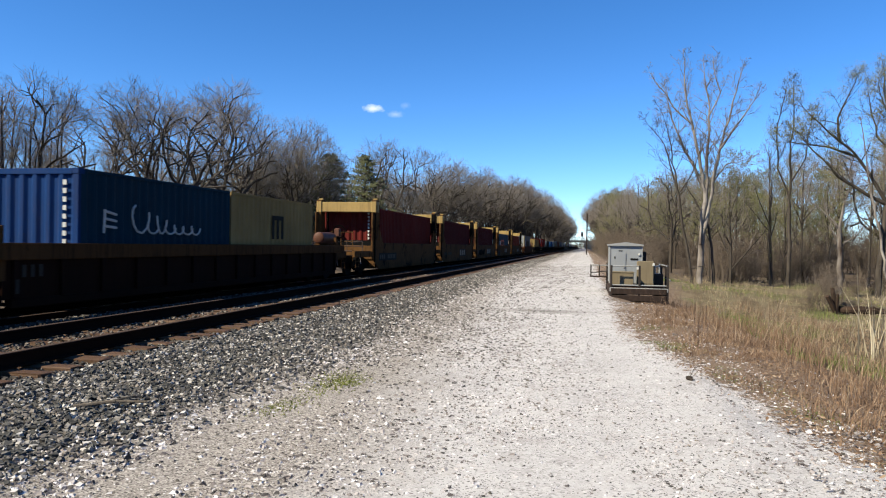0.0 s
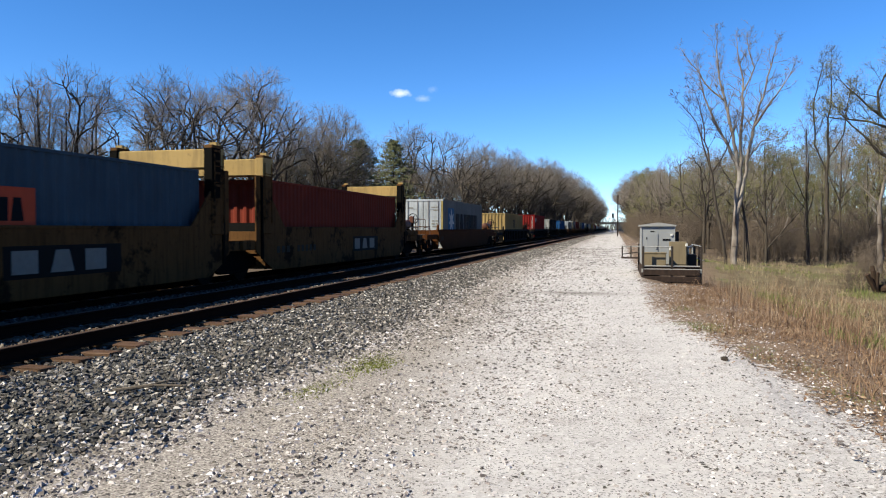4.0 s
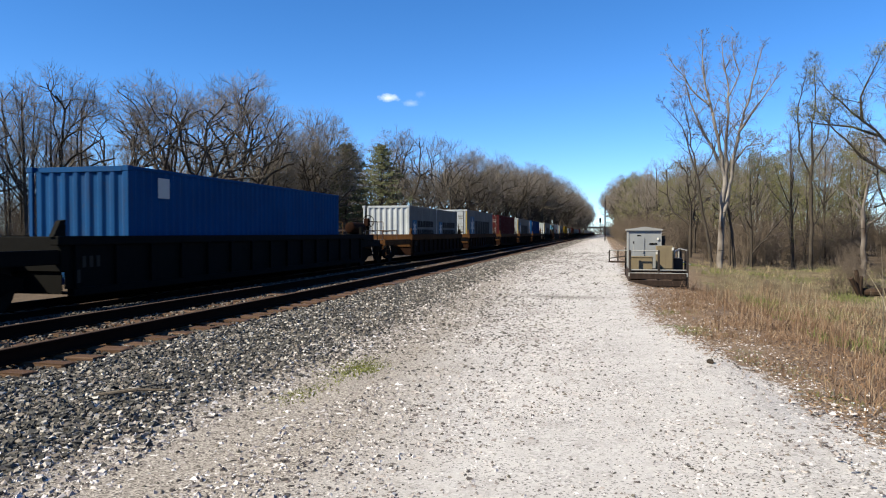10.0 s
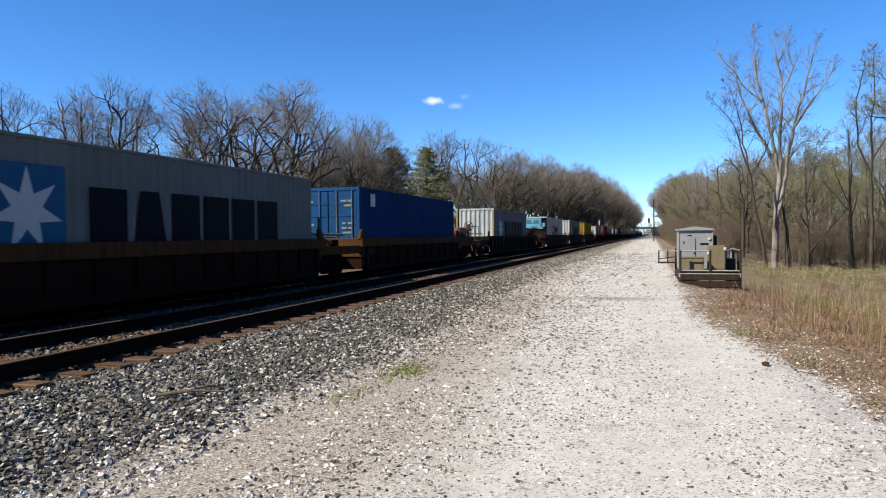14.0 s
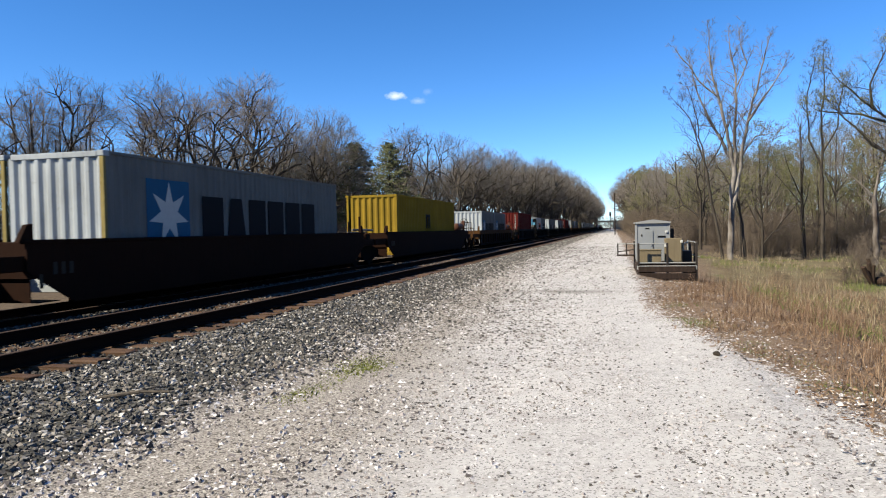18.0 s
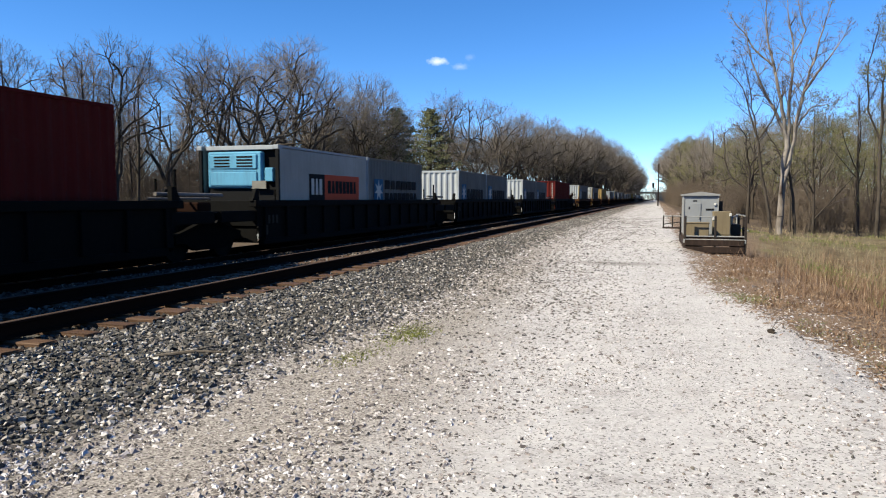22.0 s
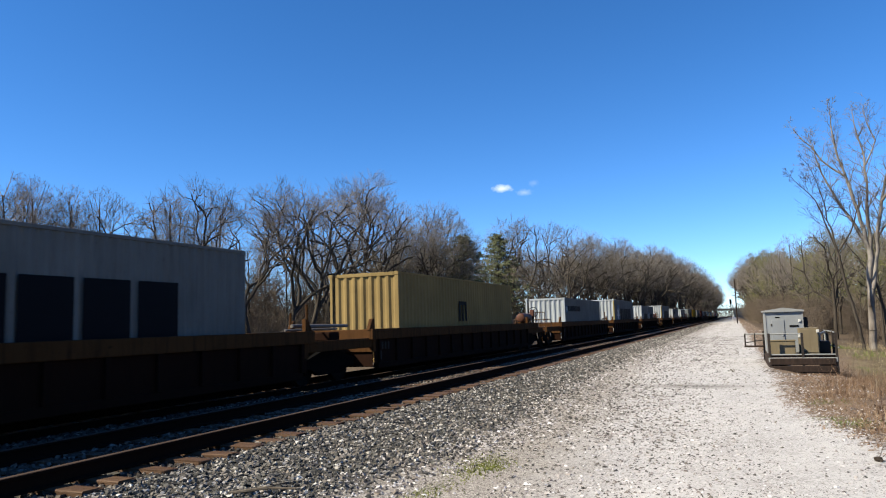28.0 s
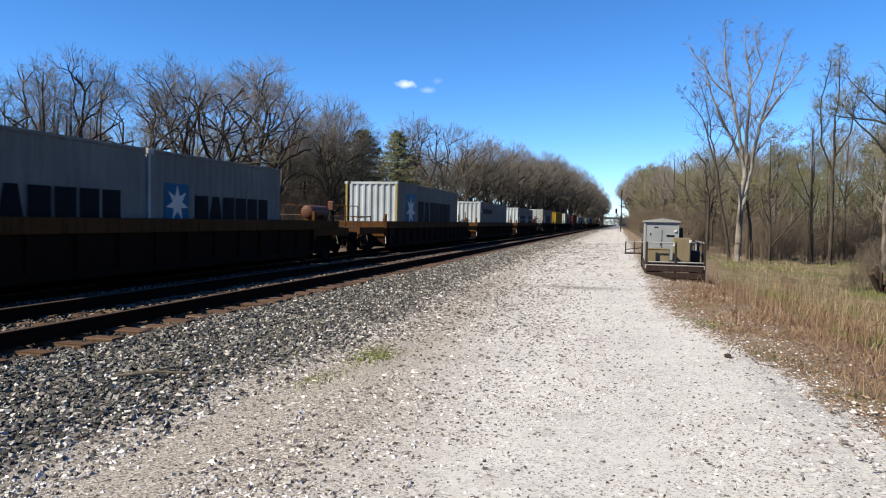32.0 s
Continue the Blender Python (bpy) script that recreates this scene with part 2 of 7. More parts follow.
MAT = {
    "ground": ground_mat(),
    "ballast": stone_mat("ballast_stone", [(0.0, (0.0220, 0.0212, 0.0205)), (0.32, (0.052, 0.050, 0.047)), (0.55, (0.090, 0.084, 0.077)), (0.72, (0.140, 0.118, 0.102)),
                                           (0.88, (0.215, 0.198, 0.183)), (1.0, (0.430, 0.405, 0.385))]),
    "pebble": stone_mat("lane_pebble", [(0.0, (0.033, 0.030, 0.030)), (0.22, (0.083, 0.071, 0.069)), (0.42, (0.170, 0.146, 0.140)), (0.64, (0.286, 0.260, 0.256)), (1.0, (0.506, 0.486, 0.500))]),
    # grey stones with the train's shadow put into their colour
    "shaded_bed_stone": stone_mat("grey_shaded_bed_stone", [(0.0, (0.009, 0.008, 0.007)), (0.5, (0.030, 0.025, 0.021)), (0.85, (0.072, 0.062, 0.053)), (1.0, (0.18, 0.16, 0.14))]),
    "bed_brown": stone_mat("brown_bed_stone", [(0.0, (0.0164, 0.0131, 0.0109)), (0.5, (0.055, 0.0436, 0.0349)), (0.85, (0.115, 0.095, 0.079)), (1.0, (0.218, 0.196, 0.169))]),
    "dark_pebble": stone_mat("dark_pebble", [(0.0, (0.0246, 0.0229, 0.0218)), (0.6, (0.071, 0.065, 0.057)), (1.0, (0.142, 0.120, 0.101))]),
    "rail": painted_steel("rusty_rail_side", (0.0109, 0.0060, 0.0044), (0.0065, 0.0044, 0.0033), 0.5, False, 0.9, 0.03),
    "rail_top": painted_steel("worn_rail_head", (0.055, 0.0371, 0.0283), (0.0273, 0.0180, 0.0136), 0.5, False, 0.8, 0.08),
    "wheel_steel": plain("worn_wheel_steel", (0.0065, 0.0060, 0.0055), 0.85, 0.0, 12, 0.3, 0.05),
    "truck": painted_steel("sooty_cast_steel", (0.0033, 0.0030, 0.0027), (0.0065, 0.0049, 0.0038), 0.4, False, 0.9, 0.05),
    "leaf_bud": blade_mat("spring_buds", [(0.0, (0.070, 0.076, 0.024)), (0.5, (0.108, 0.110, 0.036)), (1.0, (0.160, 0.140, 0.060))]),
    "fresh_bud": blade_mat("yellow_green_buds", [(0.0, (0.115, 0.112, 0.030)), (0.5, (0.170, 0.160, 0.048)), (1.0, (0.230, 0.200, 0.075))]),
    "rotten": bark_mat("rotten_wood", (0.016, 0.011, 0.008), (0.060, 0.036, 0.022), 9.0),
    "brown_bud": blade_mat("brown_green_buds", [(0.0, (0.070, 0.056, 0.032)), (0.5, (0.115, 0.095, 0.050)), (1.0, (0.160, 0.125, 0.068))]),
    "needle": blade_mat("pine_needles", [(0.0, (0.036, 0.042, 0.019)), (0.6, (0.070, 0.074, 0.034)), (1.0, (0.110, 0.104, 0.052))]),
    "bark": bark_mat("grey_brown_bark", (0.021, 0.017, 0.013), (0.070, 0.057, 0.046)),
    "pale_bark": bark_mat("peeling_pale_bark", (0.034, 0.021, 0.015), (0.26, 0.235, 0.21), 2.2),
    "twig": bark_mat("grey_brown_twigs", (0.110, 0.094, 0.081), (0.205, 0.178, 0.156)),
    "clod": plain("dark_soil", (0.0409, 0.0327, 0.0262), 0.95, 0, 60, 0.7, 0.6),
    "brush": bark_mat("dry_brush", (0.068, 0.052, 0.040), (0.138, 0.110, 0.085)),
    "dry_grass": blade_mat("pale_dry_grass", [(0.0, (0.070, 0.050, 0.030)), (0.35, (0.150, 0.115, 0.070)), (0.65, (0.250, 0.205, 0.130)), (0.85, (0.370, 0.315, 0.215)), (1.0, (0.130, 0.140, 0.055))]),
    "rust_weed": blade_mat("rust_brown_weed", [(0.0, (0.040, 0.024, 0.015)), (0.35, (0.100, 0.060, 0.037)), (0.6, (0.172, 0.112, 0.070)), (0.85, (0.285, 0.225, 0.160)), (1.0, (0.095, 0.105, 0.042))]),
    "reed": blade_mat("pale_reed", [(0.0, (0.076, 0.055, 0.0338)), (0.6, (0.158, 0.123, 0.082)), (1.0, (0.273, 0.229, 0.169))]),
    "tall_reed": blade_mat("bleached_reed", [(0.0, (0.20, 0.165, 0.11)), (0.6, (0.31, 0.265, 0.19)), (1.0, (0.40, 0.36, 0.27))]),
    "moss": blade_mat("yellow_green_moss", [(0.0, (0.071, 0.082, 0.0164)), (0.6, (0.131, 0.142, 0.0300)), (1.0, (0.180, 0.175, 0.055))]),
    "green_weed": blade_mat("green_shoots", [(0.0, (0.045, 0.062, 0.016)), (0.6, (0.100, 0.118, 0.032)), (1.0, (0.185, 0.170, 0.065))]),
    "black_steel": painted_steel("black_well_paint", (0.0030, 0.0030, 0.0030), (0.0065, 0.0049, 0.0038), 0.45, True, 0.75, 0.06),
    "tan_steel": painted_steel("faded_tan_paint", (0.058, 0.0275, 0.0105), (0.0055, 0.0042, 0.0034), 0.9, True, 0.8, 0.04),
    "brown_steel": painted_steel("oxide_brown_paint", (0.0140, 0.0062, 0.0038), (0.0050, 0.0038, 0.0032), 0.7, True, 0.8, 0.04),
    "orange_steel": painted_steel("orange_brown_paint", (0.052, 0.019, 0.0060), (0.0085, 0.0056, 0.0043), 0.6, True, 0.8, 0.04),
    # yellow of the sunlit beams and post heads
    "yellow_steel": painted_steel("chrome_yellow_paint", (0.235, 0.160, 0.055), (0.05, 0.034, 0.018), 0.6),
    # weathered yellow of the sides, darkened further for their shade
    "ochre_steel": painted_steel("shaded_weathered_yellow", (0.076, 0.039, 0.0145), (0.0070, 0.0046, 0.0034), 0.85, True, 0.8, 0.04, 0.85),
    "white_paint": plain("white_stencil", (0.371, 0.366, 0.349), 0.6, 0, 8, 0.12, 0),
    "black_paint": plain("black_panel_paint", (0.005, 0.005, 0.005), 0.7, 0, 8, 0.3, 0),
    "navy_paint": plain("navy_stencil", (0.0027, 0.0033, 0.0055), 0.7, 0, 8, 0.2, 0),
    "star_blue": plain("sky_blue_panel", (0.016, 0.068, 0.135), 0.6, 0, 6, 0.2, 0),
    "orange_paint": plain("orange_red_panel", (0.338, 0.0491, 0.0191), 0.55, 0, 6, 0.15, 0),
    "yellow_paint": plain("dirty_yellow_corner_paint", (0.180, 0.139, 0.0491), 0.6, 0, 6, 0.4, 0),
    "pale_mark": plain("faded_stencil", (0.060, 0.052, 0.040), 0.7, 0, 8, 0.4, 0),
    "faint_mark": plain("worn_stencil", (0.028, 0.024, 0.019), 0.75, 0, 8, 0.4, 0),
    "bright_mark": plain("pale_lettering", (0.150, 0.143, 0.126), 0.6, 0, 8, 0.2, 0),
    "steel_rod": plain("dull_steel_rod", (0.120, 0.109, 0.104), 0.6, 0.1, 15, 0.25, 0.05),
    "reefer_blue": painted_steel("light_blue_unit", (0.090, 0.245, 0.370), (0.05, 0.07, 0.085), 0.45),
    "reefer_white": painted_steel("smooth_white_panel", (0.246, 0.240, 0.225), (0.136, 0.119, 0.099), 0.35),
    "dark_gap": plain("dark_machinery_and_shade", (0.0055, 0.0055, 0.0060), 0.8),
    "red_tank": painted_steel("red_oxide_tank", (0.071, 0.0300, 0.0191), (0.0218, 0.0153, 0.0114), 0.5),
    "grey_tank": painted_steel("grey_brown_tank", (0.0464, 0.0317, 0.0262), (0.0191, 0.0153, 0.0120), 0.5),
    "hut_grey": painted_steel("pale_grey_hut_paint", (0.186, 0.194, 0.205), (0.175, 0.164, 0.147), 0.3),
    "hut_roof": painted_steel("weathered_roof_sheet", (0.207, 0.207, 0.207), (0.153, 0.147, 0.136), 0.4),
    "cabinet_tan": painted_steel("tan_cabinet_paint", (0.136, 0.109, 0.068), (0.071, 0.055, 0.0355), 0.45),
    "galv": plain("galvanised_rail", (0.246, 0.246, 0.240), 0.5, 0.4, 15, 0.25, 0.05),
    "dark_rail": painted_steel("dark_handrail", (0.022, 0.018, 0.016), (0.045, 0.026, 0.016), 0.4),
    "timber": bark_mat("weathered_timber", (0.010, 0.0065, 0.005), (0.042, 0.026, 0.020), 9.0),
    "concrete": plain("weathered_concrete", (0.109, 0.104, 0.095), 0.9, 0, 6, 0.25, 0.2),
    "log": bark_mat("bleached_branch", (0.055, 0.0436, 0.0327), (0.131, 0.109, 0.087), 12.0),
}


def tie_material():
    n = Nodes("creosoted_tie")
    grain = n.noise(n.coords((0.5, 9, 9)), 4.0, 6, 0.7)
    rnd = n.add("ObjectInfo").outputs["Random"]
    col = n.ramp(grain, [(0.25, (0.0246, 0.0142, 0.0087)), (0.5, (0.082, 0.0480, 0.0283)), (0.75, (0.153, 0.104, 0.068))])
    col = n.mix(n.math("MULTIPLY", rnd, 0.55), col, (0.052, 0.0283, 0.0164))
    n.base(col).rough(0.558, 0., 0.124).bump(grain, 0.6, 0.02)
    return n.mat


MAT["tie"] = tie_material()


def cloud_material(seed):
    """Wisps that fade out to clear sky; the sheet runs from -1 to 1."""
    n = Nodes("white_cloud")
    tc = n.add("TexCoord")
    ln = n.add("VectorMath")
    ln.operation = "LENGTH"
    n.link(tc.outputs["Object"], ln.inputs[0])
    mp = n.add("Mapping")
    mp.inputs["Location"].default_value = (seed * 3.1, 0, seed)
    mp.inputs["Scale"].default_value = (1.3, 1.0, 0.6)
    n.link(tc.outputs["Object"], mp.inputs["Vector"])
    wisp = n.noise(mp.outputs["Vector"], 1.6, 5, 0.6)
    a = n.math("SUBTRACT", n.math("ADD", wisp, 0.28), ln.outputs["Value"])
    a = n.math("MULTIPLY", a, {1: 1.5, 2: 0.5, 3: 0.2}[seed], True)
    clear, glow = n.add("BsdfTransparent"), n.add("Emission", Strength=0.46)
    glow.inputs["Color"].default_value = (0.93, 0.96, 1.0, 1)
    mix = n.add("MixShader")
    n.link(a, mix.inputs[0])
    n.link(clear.outputs[0], mix.inputs[1])
    n.link(glow.outputs[0], mix.inputs[2])
    n.link(mix.outputs[0], n.tree.nodes["Material Output"].inputs["Surface"])
    return n.mat


# ---- mesh helpers ----
def np_mesh(name, verts, faces, material, smooth=False):
    """A mesh from arrays; all faces have the same number of corners."""
    verts, faces = np.asarray(verts, dtype=np.float32), np.asarray(faces, dtype=np.int32)
    me = bpy.data.meshes.new(name)
    nf, nc = faces.shape
    me.vertices.add(len(verts))
    me.vertices.foreach_set("co", verts.ravel())
    me.loops.add(nf * nc)
    me.loops.foreach_set("vertex_index", faces.ravel())
    me.polygons.add(nf)
    me.polygons.foreach_set("loop_start", np.arange(0, nf * nc, nc, dtype=np.int32))
    me.polygons.foreach_set("loop_total", np.full(nf, nc, dtype=np.int32))
    me.polygons.foreach_set("use_smooth", np.full(nf, smooth))
    me.update(calc_edges=True)
    me.materials.append(material)
    return me


def part(name, bm, material, parent, label=""):
    """One bmesh as one mesh object under a thing or a part."""
    me = bpy.data.meshes.new(name)
    bm.normal_update()
    bm.to_mesh(me)
    bm.free()
    me.materials.append(material)
    ob = new(name, me)
    ob.parent = parent
    return tagged(ob, label)


def thing(name, m, label, category, group="", kind=""):
    ob = new(name)
    ob.empty_display_size = 0.2
    ob.matrix_basis = m
    return tagged(ob, label, category, group, kind)


def box(bm, x0, x1, y0, y1, z0, z1, bevel=0.0):
    r = bmesh.ops.create_cube(bm, size=1.0)
    vs = r["verts"]
    for v in vs:
        v.co = Vector(((x0 + x1) / 2 + v.co.x * (x1 - x0), (y0 + y1) / 2 + v.co.y * (y1 - y0), (z0 + z1) / 2 + v.co.z * (z1 - z0)))
    if bevel:
        es = list({e for v in vs for e in v.link_edges})
        bmesh.ops.bevel(bm, geom=es, offset=bevel, segments=1, affect="EDGES")
    return bm


def boxes(*specs, bevel=0.0):
    bm = bmesh.new()
    for s in specs:
        box(bm, *s, bevel=bevel)
    return bm


def rod(bm, a, b, r, n=8):
    a, b = Vector(a), Vector(b)
    d = b - a
    m = Matrix.Translation((a + b) / 2) @ d.to_track_quat("Z", "Y").to_matrix().to_4x4()
    bmesh.ops.create_cone(bm, cap_ends=True, segments=n, radius1=r, radius2=r, depth=d.length, matrix=m)
    return bm


def rods(*specs, n=8):
    bm = bmesh.new()
    for a, b, r in specs:
        rod(bm, a, b, r, n)
    return bm


def prism(points, x0, x1, axis="x"):
    """A flat outline (two coordinates) drawn out along one axis."""
    bm = bmesh.new()

    def co(p, d):
        return (d, p[0], p[1]) if axis == "x" else (p[0], d, p[1]) if axis == "y" else (p[0], p[1], d)
    a = [bm.verts.new(co(p, x0)) for p in points]
    b = [bm.verts.new(co(p, x1)) for p in points]
    k = len(points)
    for i in range(k):
        bm.faces.new((a[i], a[(i + 1) % k], b[(i + 1) % k], b[i]))
    bm.faces.new(a[::-1])
    bm.faces.new(b)
    bmesh.ops.recalc_face_normals(bm, faces=bm.faces)
    return bm


# ---- ground: one sheet to the horizon ----
PROFILE = [(-900, -1.2), (-40, -1.1), (-20, -0.9), (-15.5, -0.75), (-13.4, -0.12), (-12.4, -0.06), (-10.6, -0.05), (-9.9, 0.06), (-9.3, 0.10), (-8.7, 0.11), (-8.35, 0.13), (-5.35, 0.13),
           (-4.9, 0.08), (-3.2, 0.0), (1.4, 0.0), (2.4, -0.06), (4.5, -0.34), (9, -0.6), (40, -0.9), (900, -1.0)]
PX, PZ = [p[0] for p in PROFILE], [p[1] for p in PROFILE]


def ground_z(x, y):
    z = float(np.interp(x, PX, PZ))
    away = 0.0 if -14 < x < 1.6 else 1.0
    if x > 0.7 and 21.0 < y < 36.0:                # the bank drops beside the equipment deck
        z -= 0.42 * min(1.0, (x - 0.7) / 2.1) * min(1.0, (y - 21.0) / 2.0, (36.0 - y) / 4.0)
    return z + 0.012 * noise.noise((x * 0.8, y * 0.5, 0)) + 0.10 * away * noise.noise((x * 0.25, y * 0.25, 4))


def make_ground():
    xs = sorted({*np.round(np.linspace(-16, 6, 89), 3), *[p for p in PX], *np.linspace(-60, -17, 22), *np.linspace(7, 60, 27), -100, -200, -400, 100, 200, 400})
    ys = sorted({*np.round(np.linspace(-8, 40, 161), 3), *np.linspace(42, 160, 60), *np.linspace(-60, -10, 14), *np.linspace(170, 900, 40), -400, -150, 1400, 2500})
    v = [(x, y, ground_z(x, y)) for y in ys for x in xs]
    nx = len(xs)
    i = np.arange(len(ys) - 1)[:, None] * nx + np.arange(nx - 1)[None, :]
    f = np.stack([i, i + 1, i + 1 + nx, i + nx], -1).reshape(-1, 4)
    ob = new("ground", np_mesh("ground", v, f, MAT["ground"], True))
    tagged(ob, "flat ground with pale crushed-stone lane, grey ballast and dry grass", "ground", kind="structure")


make_ground()

# ---- tracks ----
XC1, RAIL1 = -6.97, 0.355        # near track: centre line and height of the rail head
XC2, RAIL2 = -11.11, 0.15        # far track, which carries the train
GAUGE = 1.505


def rail_mesh(y0, y1):
    h, w = 0.0365, 0.07
    outline = [(-w, -0.172), (-w, -0.160), (-0.012, -0.140), (-0.009, -0.045), (-h, -0.034), (-h, -0.006), (-h + 0.008, 0.0),
               (h - 0.008, 0.0), (h, -0.006), (h, -0.034), (0.009, -0.045), (0.012, -0.140), (w, -0.160), (w, -0.172)]
    bm = prism(outline, y0, y1, "y")
    me = bpy.data.meshes.new("rail")
    for f in bm.faces:
        f.material_index = 1 if f.normal.z > 0.4 and f.calc_center_median().z > -0.02 else 0
    bm.to_mesh(me)
    bm.free()
    me.materials.append(MAT["rail"])
    me.materials.append(MAT["rail_top"])
    return me


def tie_variant(k):
    r = random.Random(k)
    bm = boxes((-1.295, 1.295, -0.115, 0.115, -0.18, 0.0), bevel=0.012)
    for v in bm.verts:
        v.co += Vector((r.uniform(-0.02, 0.02), r.uniform(-0.012, 0.012), r.uniform(-0.008, 0.008)))
    me = bpy.data.meshes.new("tie")
    bm.to_mesh(me)
    bm.free()
    me.materials.append(MAT["tie"])
    return me


def make_track(xc, zr, ties, first, label):
    t = thing("railway_track", pose(xc, 0, zr), label, "railway track", kind="structure")
    rail = rail_mesh(-60, 900)
    for s in (-1, 1):
        o = new("rail", rail)
        o.parent, o.location = t, (s * GAUGE / 2, 0, 0)
        tagged(o, "rust-brown steel rail with a worn head")
    bm = boxes((-0.10, 0.10, -0.17, 0.17, -0.178, -0.168))
    plate = bpy.data.meshes.new("tie_plate")
    bm.to_mesh(plate)
    bm.free()
    plate.materials.append(MAT["rail"])
    variants = [tie_variant(k) for k in range(9)]
    r = random.Random(int(-xc * 100))
    verts, faces = [], []
    for i in range(int(560 / 0.495)):
        y = first + i * 0.495 + r.uniform(-0.035, 0.035)
        turn, shift = r.uniform(-1.2, 1.2), r.uniform(-0.06, 0.06)
        if i < ties:
            o = new("tie", variants[r.randrange(9)])
            o.parent = t
            o.matrix_basis = pose(shift, y, -0.178 + r.uniform(-0.012, 0.004), r.uniform(-0.8, 0.8), 0, turn)
            if 10 < y < 26 or ties == 0:
                for s in (-1, 1):
                    p = new("tie_plate", plate)
                    p.parent, p.location = t, (s * GAUGE / 2 - shift * 0, y, 0)
        else:
            b = len(verts)
            for dx in (-1.295, 1.295):
                for dy in (-0.115, 0.115):
                    for z in (-0.30, -0.178):
                        verts.append((dx + shift, y + dy, z))
            faces += [[b + k for k in q] for q in ((0, 1, 3, 2), (4, 6, 7, 5), (0, 4, 5, 1), (2, 3, 7, 6), (1, 5, 7, 3))]
    o = new("ties", np_mesh("ties", verts, faces, MAT["tie"]))
    o.parent = t
    tagged(o, "brown wooden railway ties in a row", kind="stuff")


# ---- loose stones ----
def stones(name, where, radius, material, label, seed, flat=0.75):
    """Angular stones lying on the ground at the given places: knocked-about blocks, each turned its own way."""
    rng = np.random.default_rng(seed)
    n = len(where)
    block = np.array([(x, y, z) for x in (-1, 1) for y in (-1, 1) for z in (-1, 1)], float) * 0.62
    tri = np.array([(0, 1, 3), (0, 3, 2), (4, 6, 7), (4, 7, 5), (0, 4, 5), (0, 5, 1), (2, 3, 7), (2, 7, 6), (1, 5, 7), (1, 7, 3), (0, 2, 6), (0, 6, 4)])
    v = block[None] * (1 + rng.uniform(-0.55, 0.55, (n, 8, 3)))
    v = v * (radius[:, None] * rng.uniform(0.65, 1.35, (n, 3)))[:, None, :]
    q = rng.normal(0, 1, (n, 4))
    q /= np.linalg.norm(q, axis=1, keepdims=True)
    w, x, y, z = q.T
    rot = np.stack([1 - 2 * (y * y + z * z), 2 * (x * y - z * w), 2 * (x * z + y * w), 2 * (x * y + z * w), 1 - 2 * (x * x + z * z), 2 * (y * z - x * w),
                    2 * (x * z - y * w), 2 * (y * z + x * w), 1 - 2 * (x * x + y * y)], -1).reshape(n, 3, 3)
    co = np.einsum("nij,nkj->nki", rot, v) * np.array([1, 1, flat]) + where[:, None, :]
    f = tri[None] + (np.arange(n) * 8)[:, None, None]
    return tagged(new(name, np_mesh(name, co.reshape(-1, 3), f.reshape(-1, 3), material)), label, name.replace("_", " "), kind="stuff")


def chips(name, where, radius, material, label, seed, flat=0.7):
    """Small sharp chips: a ridged wedge each, lying any way round."""
    rng = np.random.default_rng(seed)
    n = len(where)
    wedge = np.array([(-1, -1, -0.4), (1, -1, -0.4), (1, 1, -0.4), (-1, 1, -0.4), (-0.5, 0, 0.8), (0.5, 0, 0.8)]) * 0.75
    tri = np.array([(0, 1, 5), (0, 5, 4), (2, 3, 4), (2, 4, 5), (1, 2, 5), (3, 0, 4)])
    v = wedge[None] + rng.uniform(-0.38, 0.38, (n, 6, 3))
    v = v * (radius[:, None] * rng.uniform(0.6, 1.4, (n, 3)) * np.array([1, 1, flat]))[:, None, :]
    a = rng.uniform(0, 6.28, n)
    c, s = np.cos(a)[:, None], np.sin(a)[:, None]
    co = np.stack([v[:, :, 0] * c - v[:, :, 1] * s, v[:, :, 0] * s + v[:, :, 1] * c, v[:, :, 2]], -1) + where[:, None, :]
    f = tri[None] + (np.arange(n) * 6)[:, None, None]
    return tagged(new(name, np_mesh(name, co.reshape(-1, 3), f.reshape(-1, 3), material)), label, name.replace("_", " "), kind="stuff")


def scatter(rng, n, x0, x1, y0, y1, power=1.0):
    """Places between two lines, thinning out with distance."""
    y = y0 + (y1 - y0) * rng.random(n) ** power
    x = rng.uniform(x0, x1, n)
    z = np.array([ground_z(a, b) for a, b in zip(x, y)])
    return np.stack([x, y, z], -1)


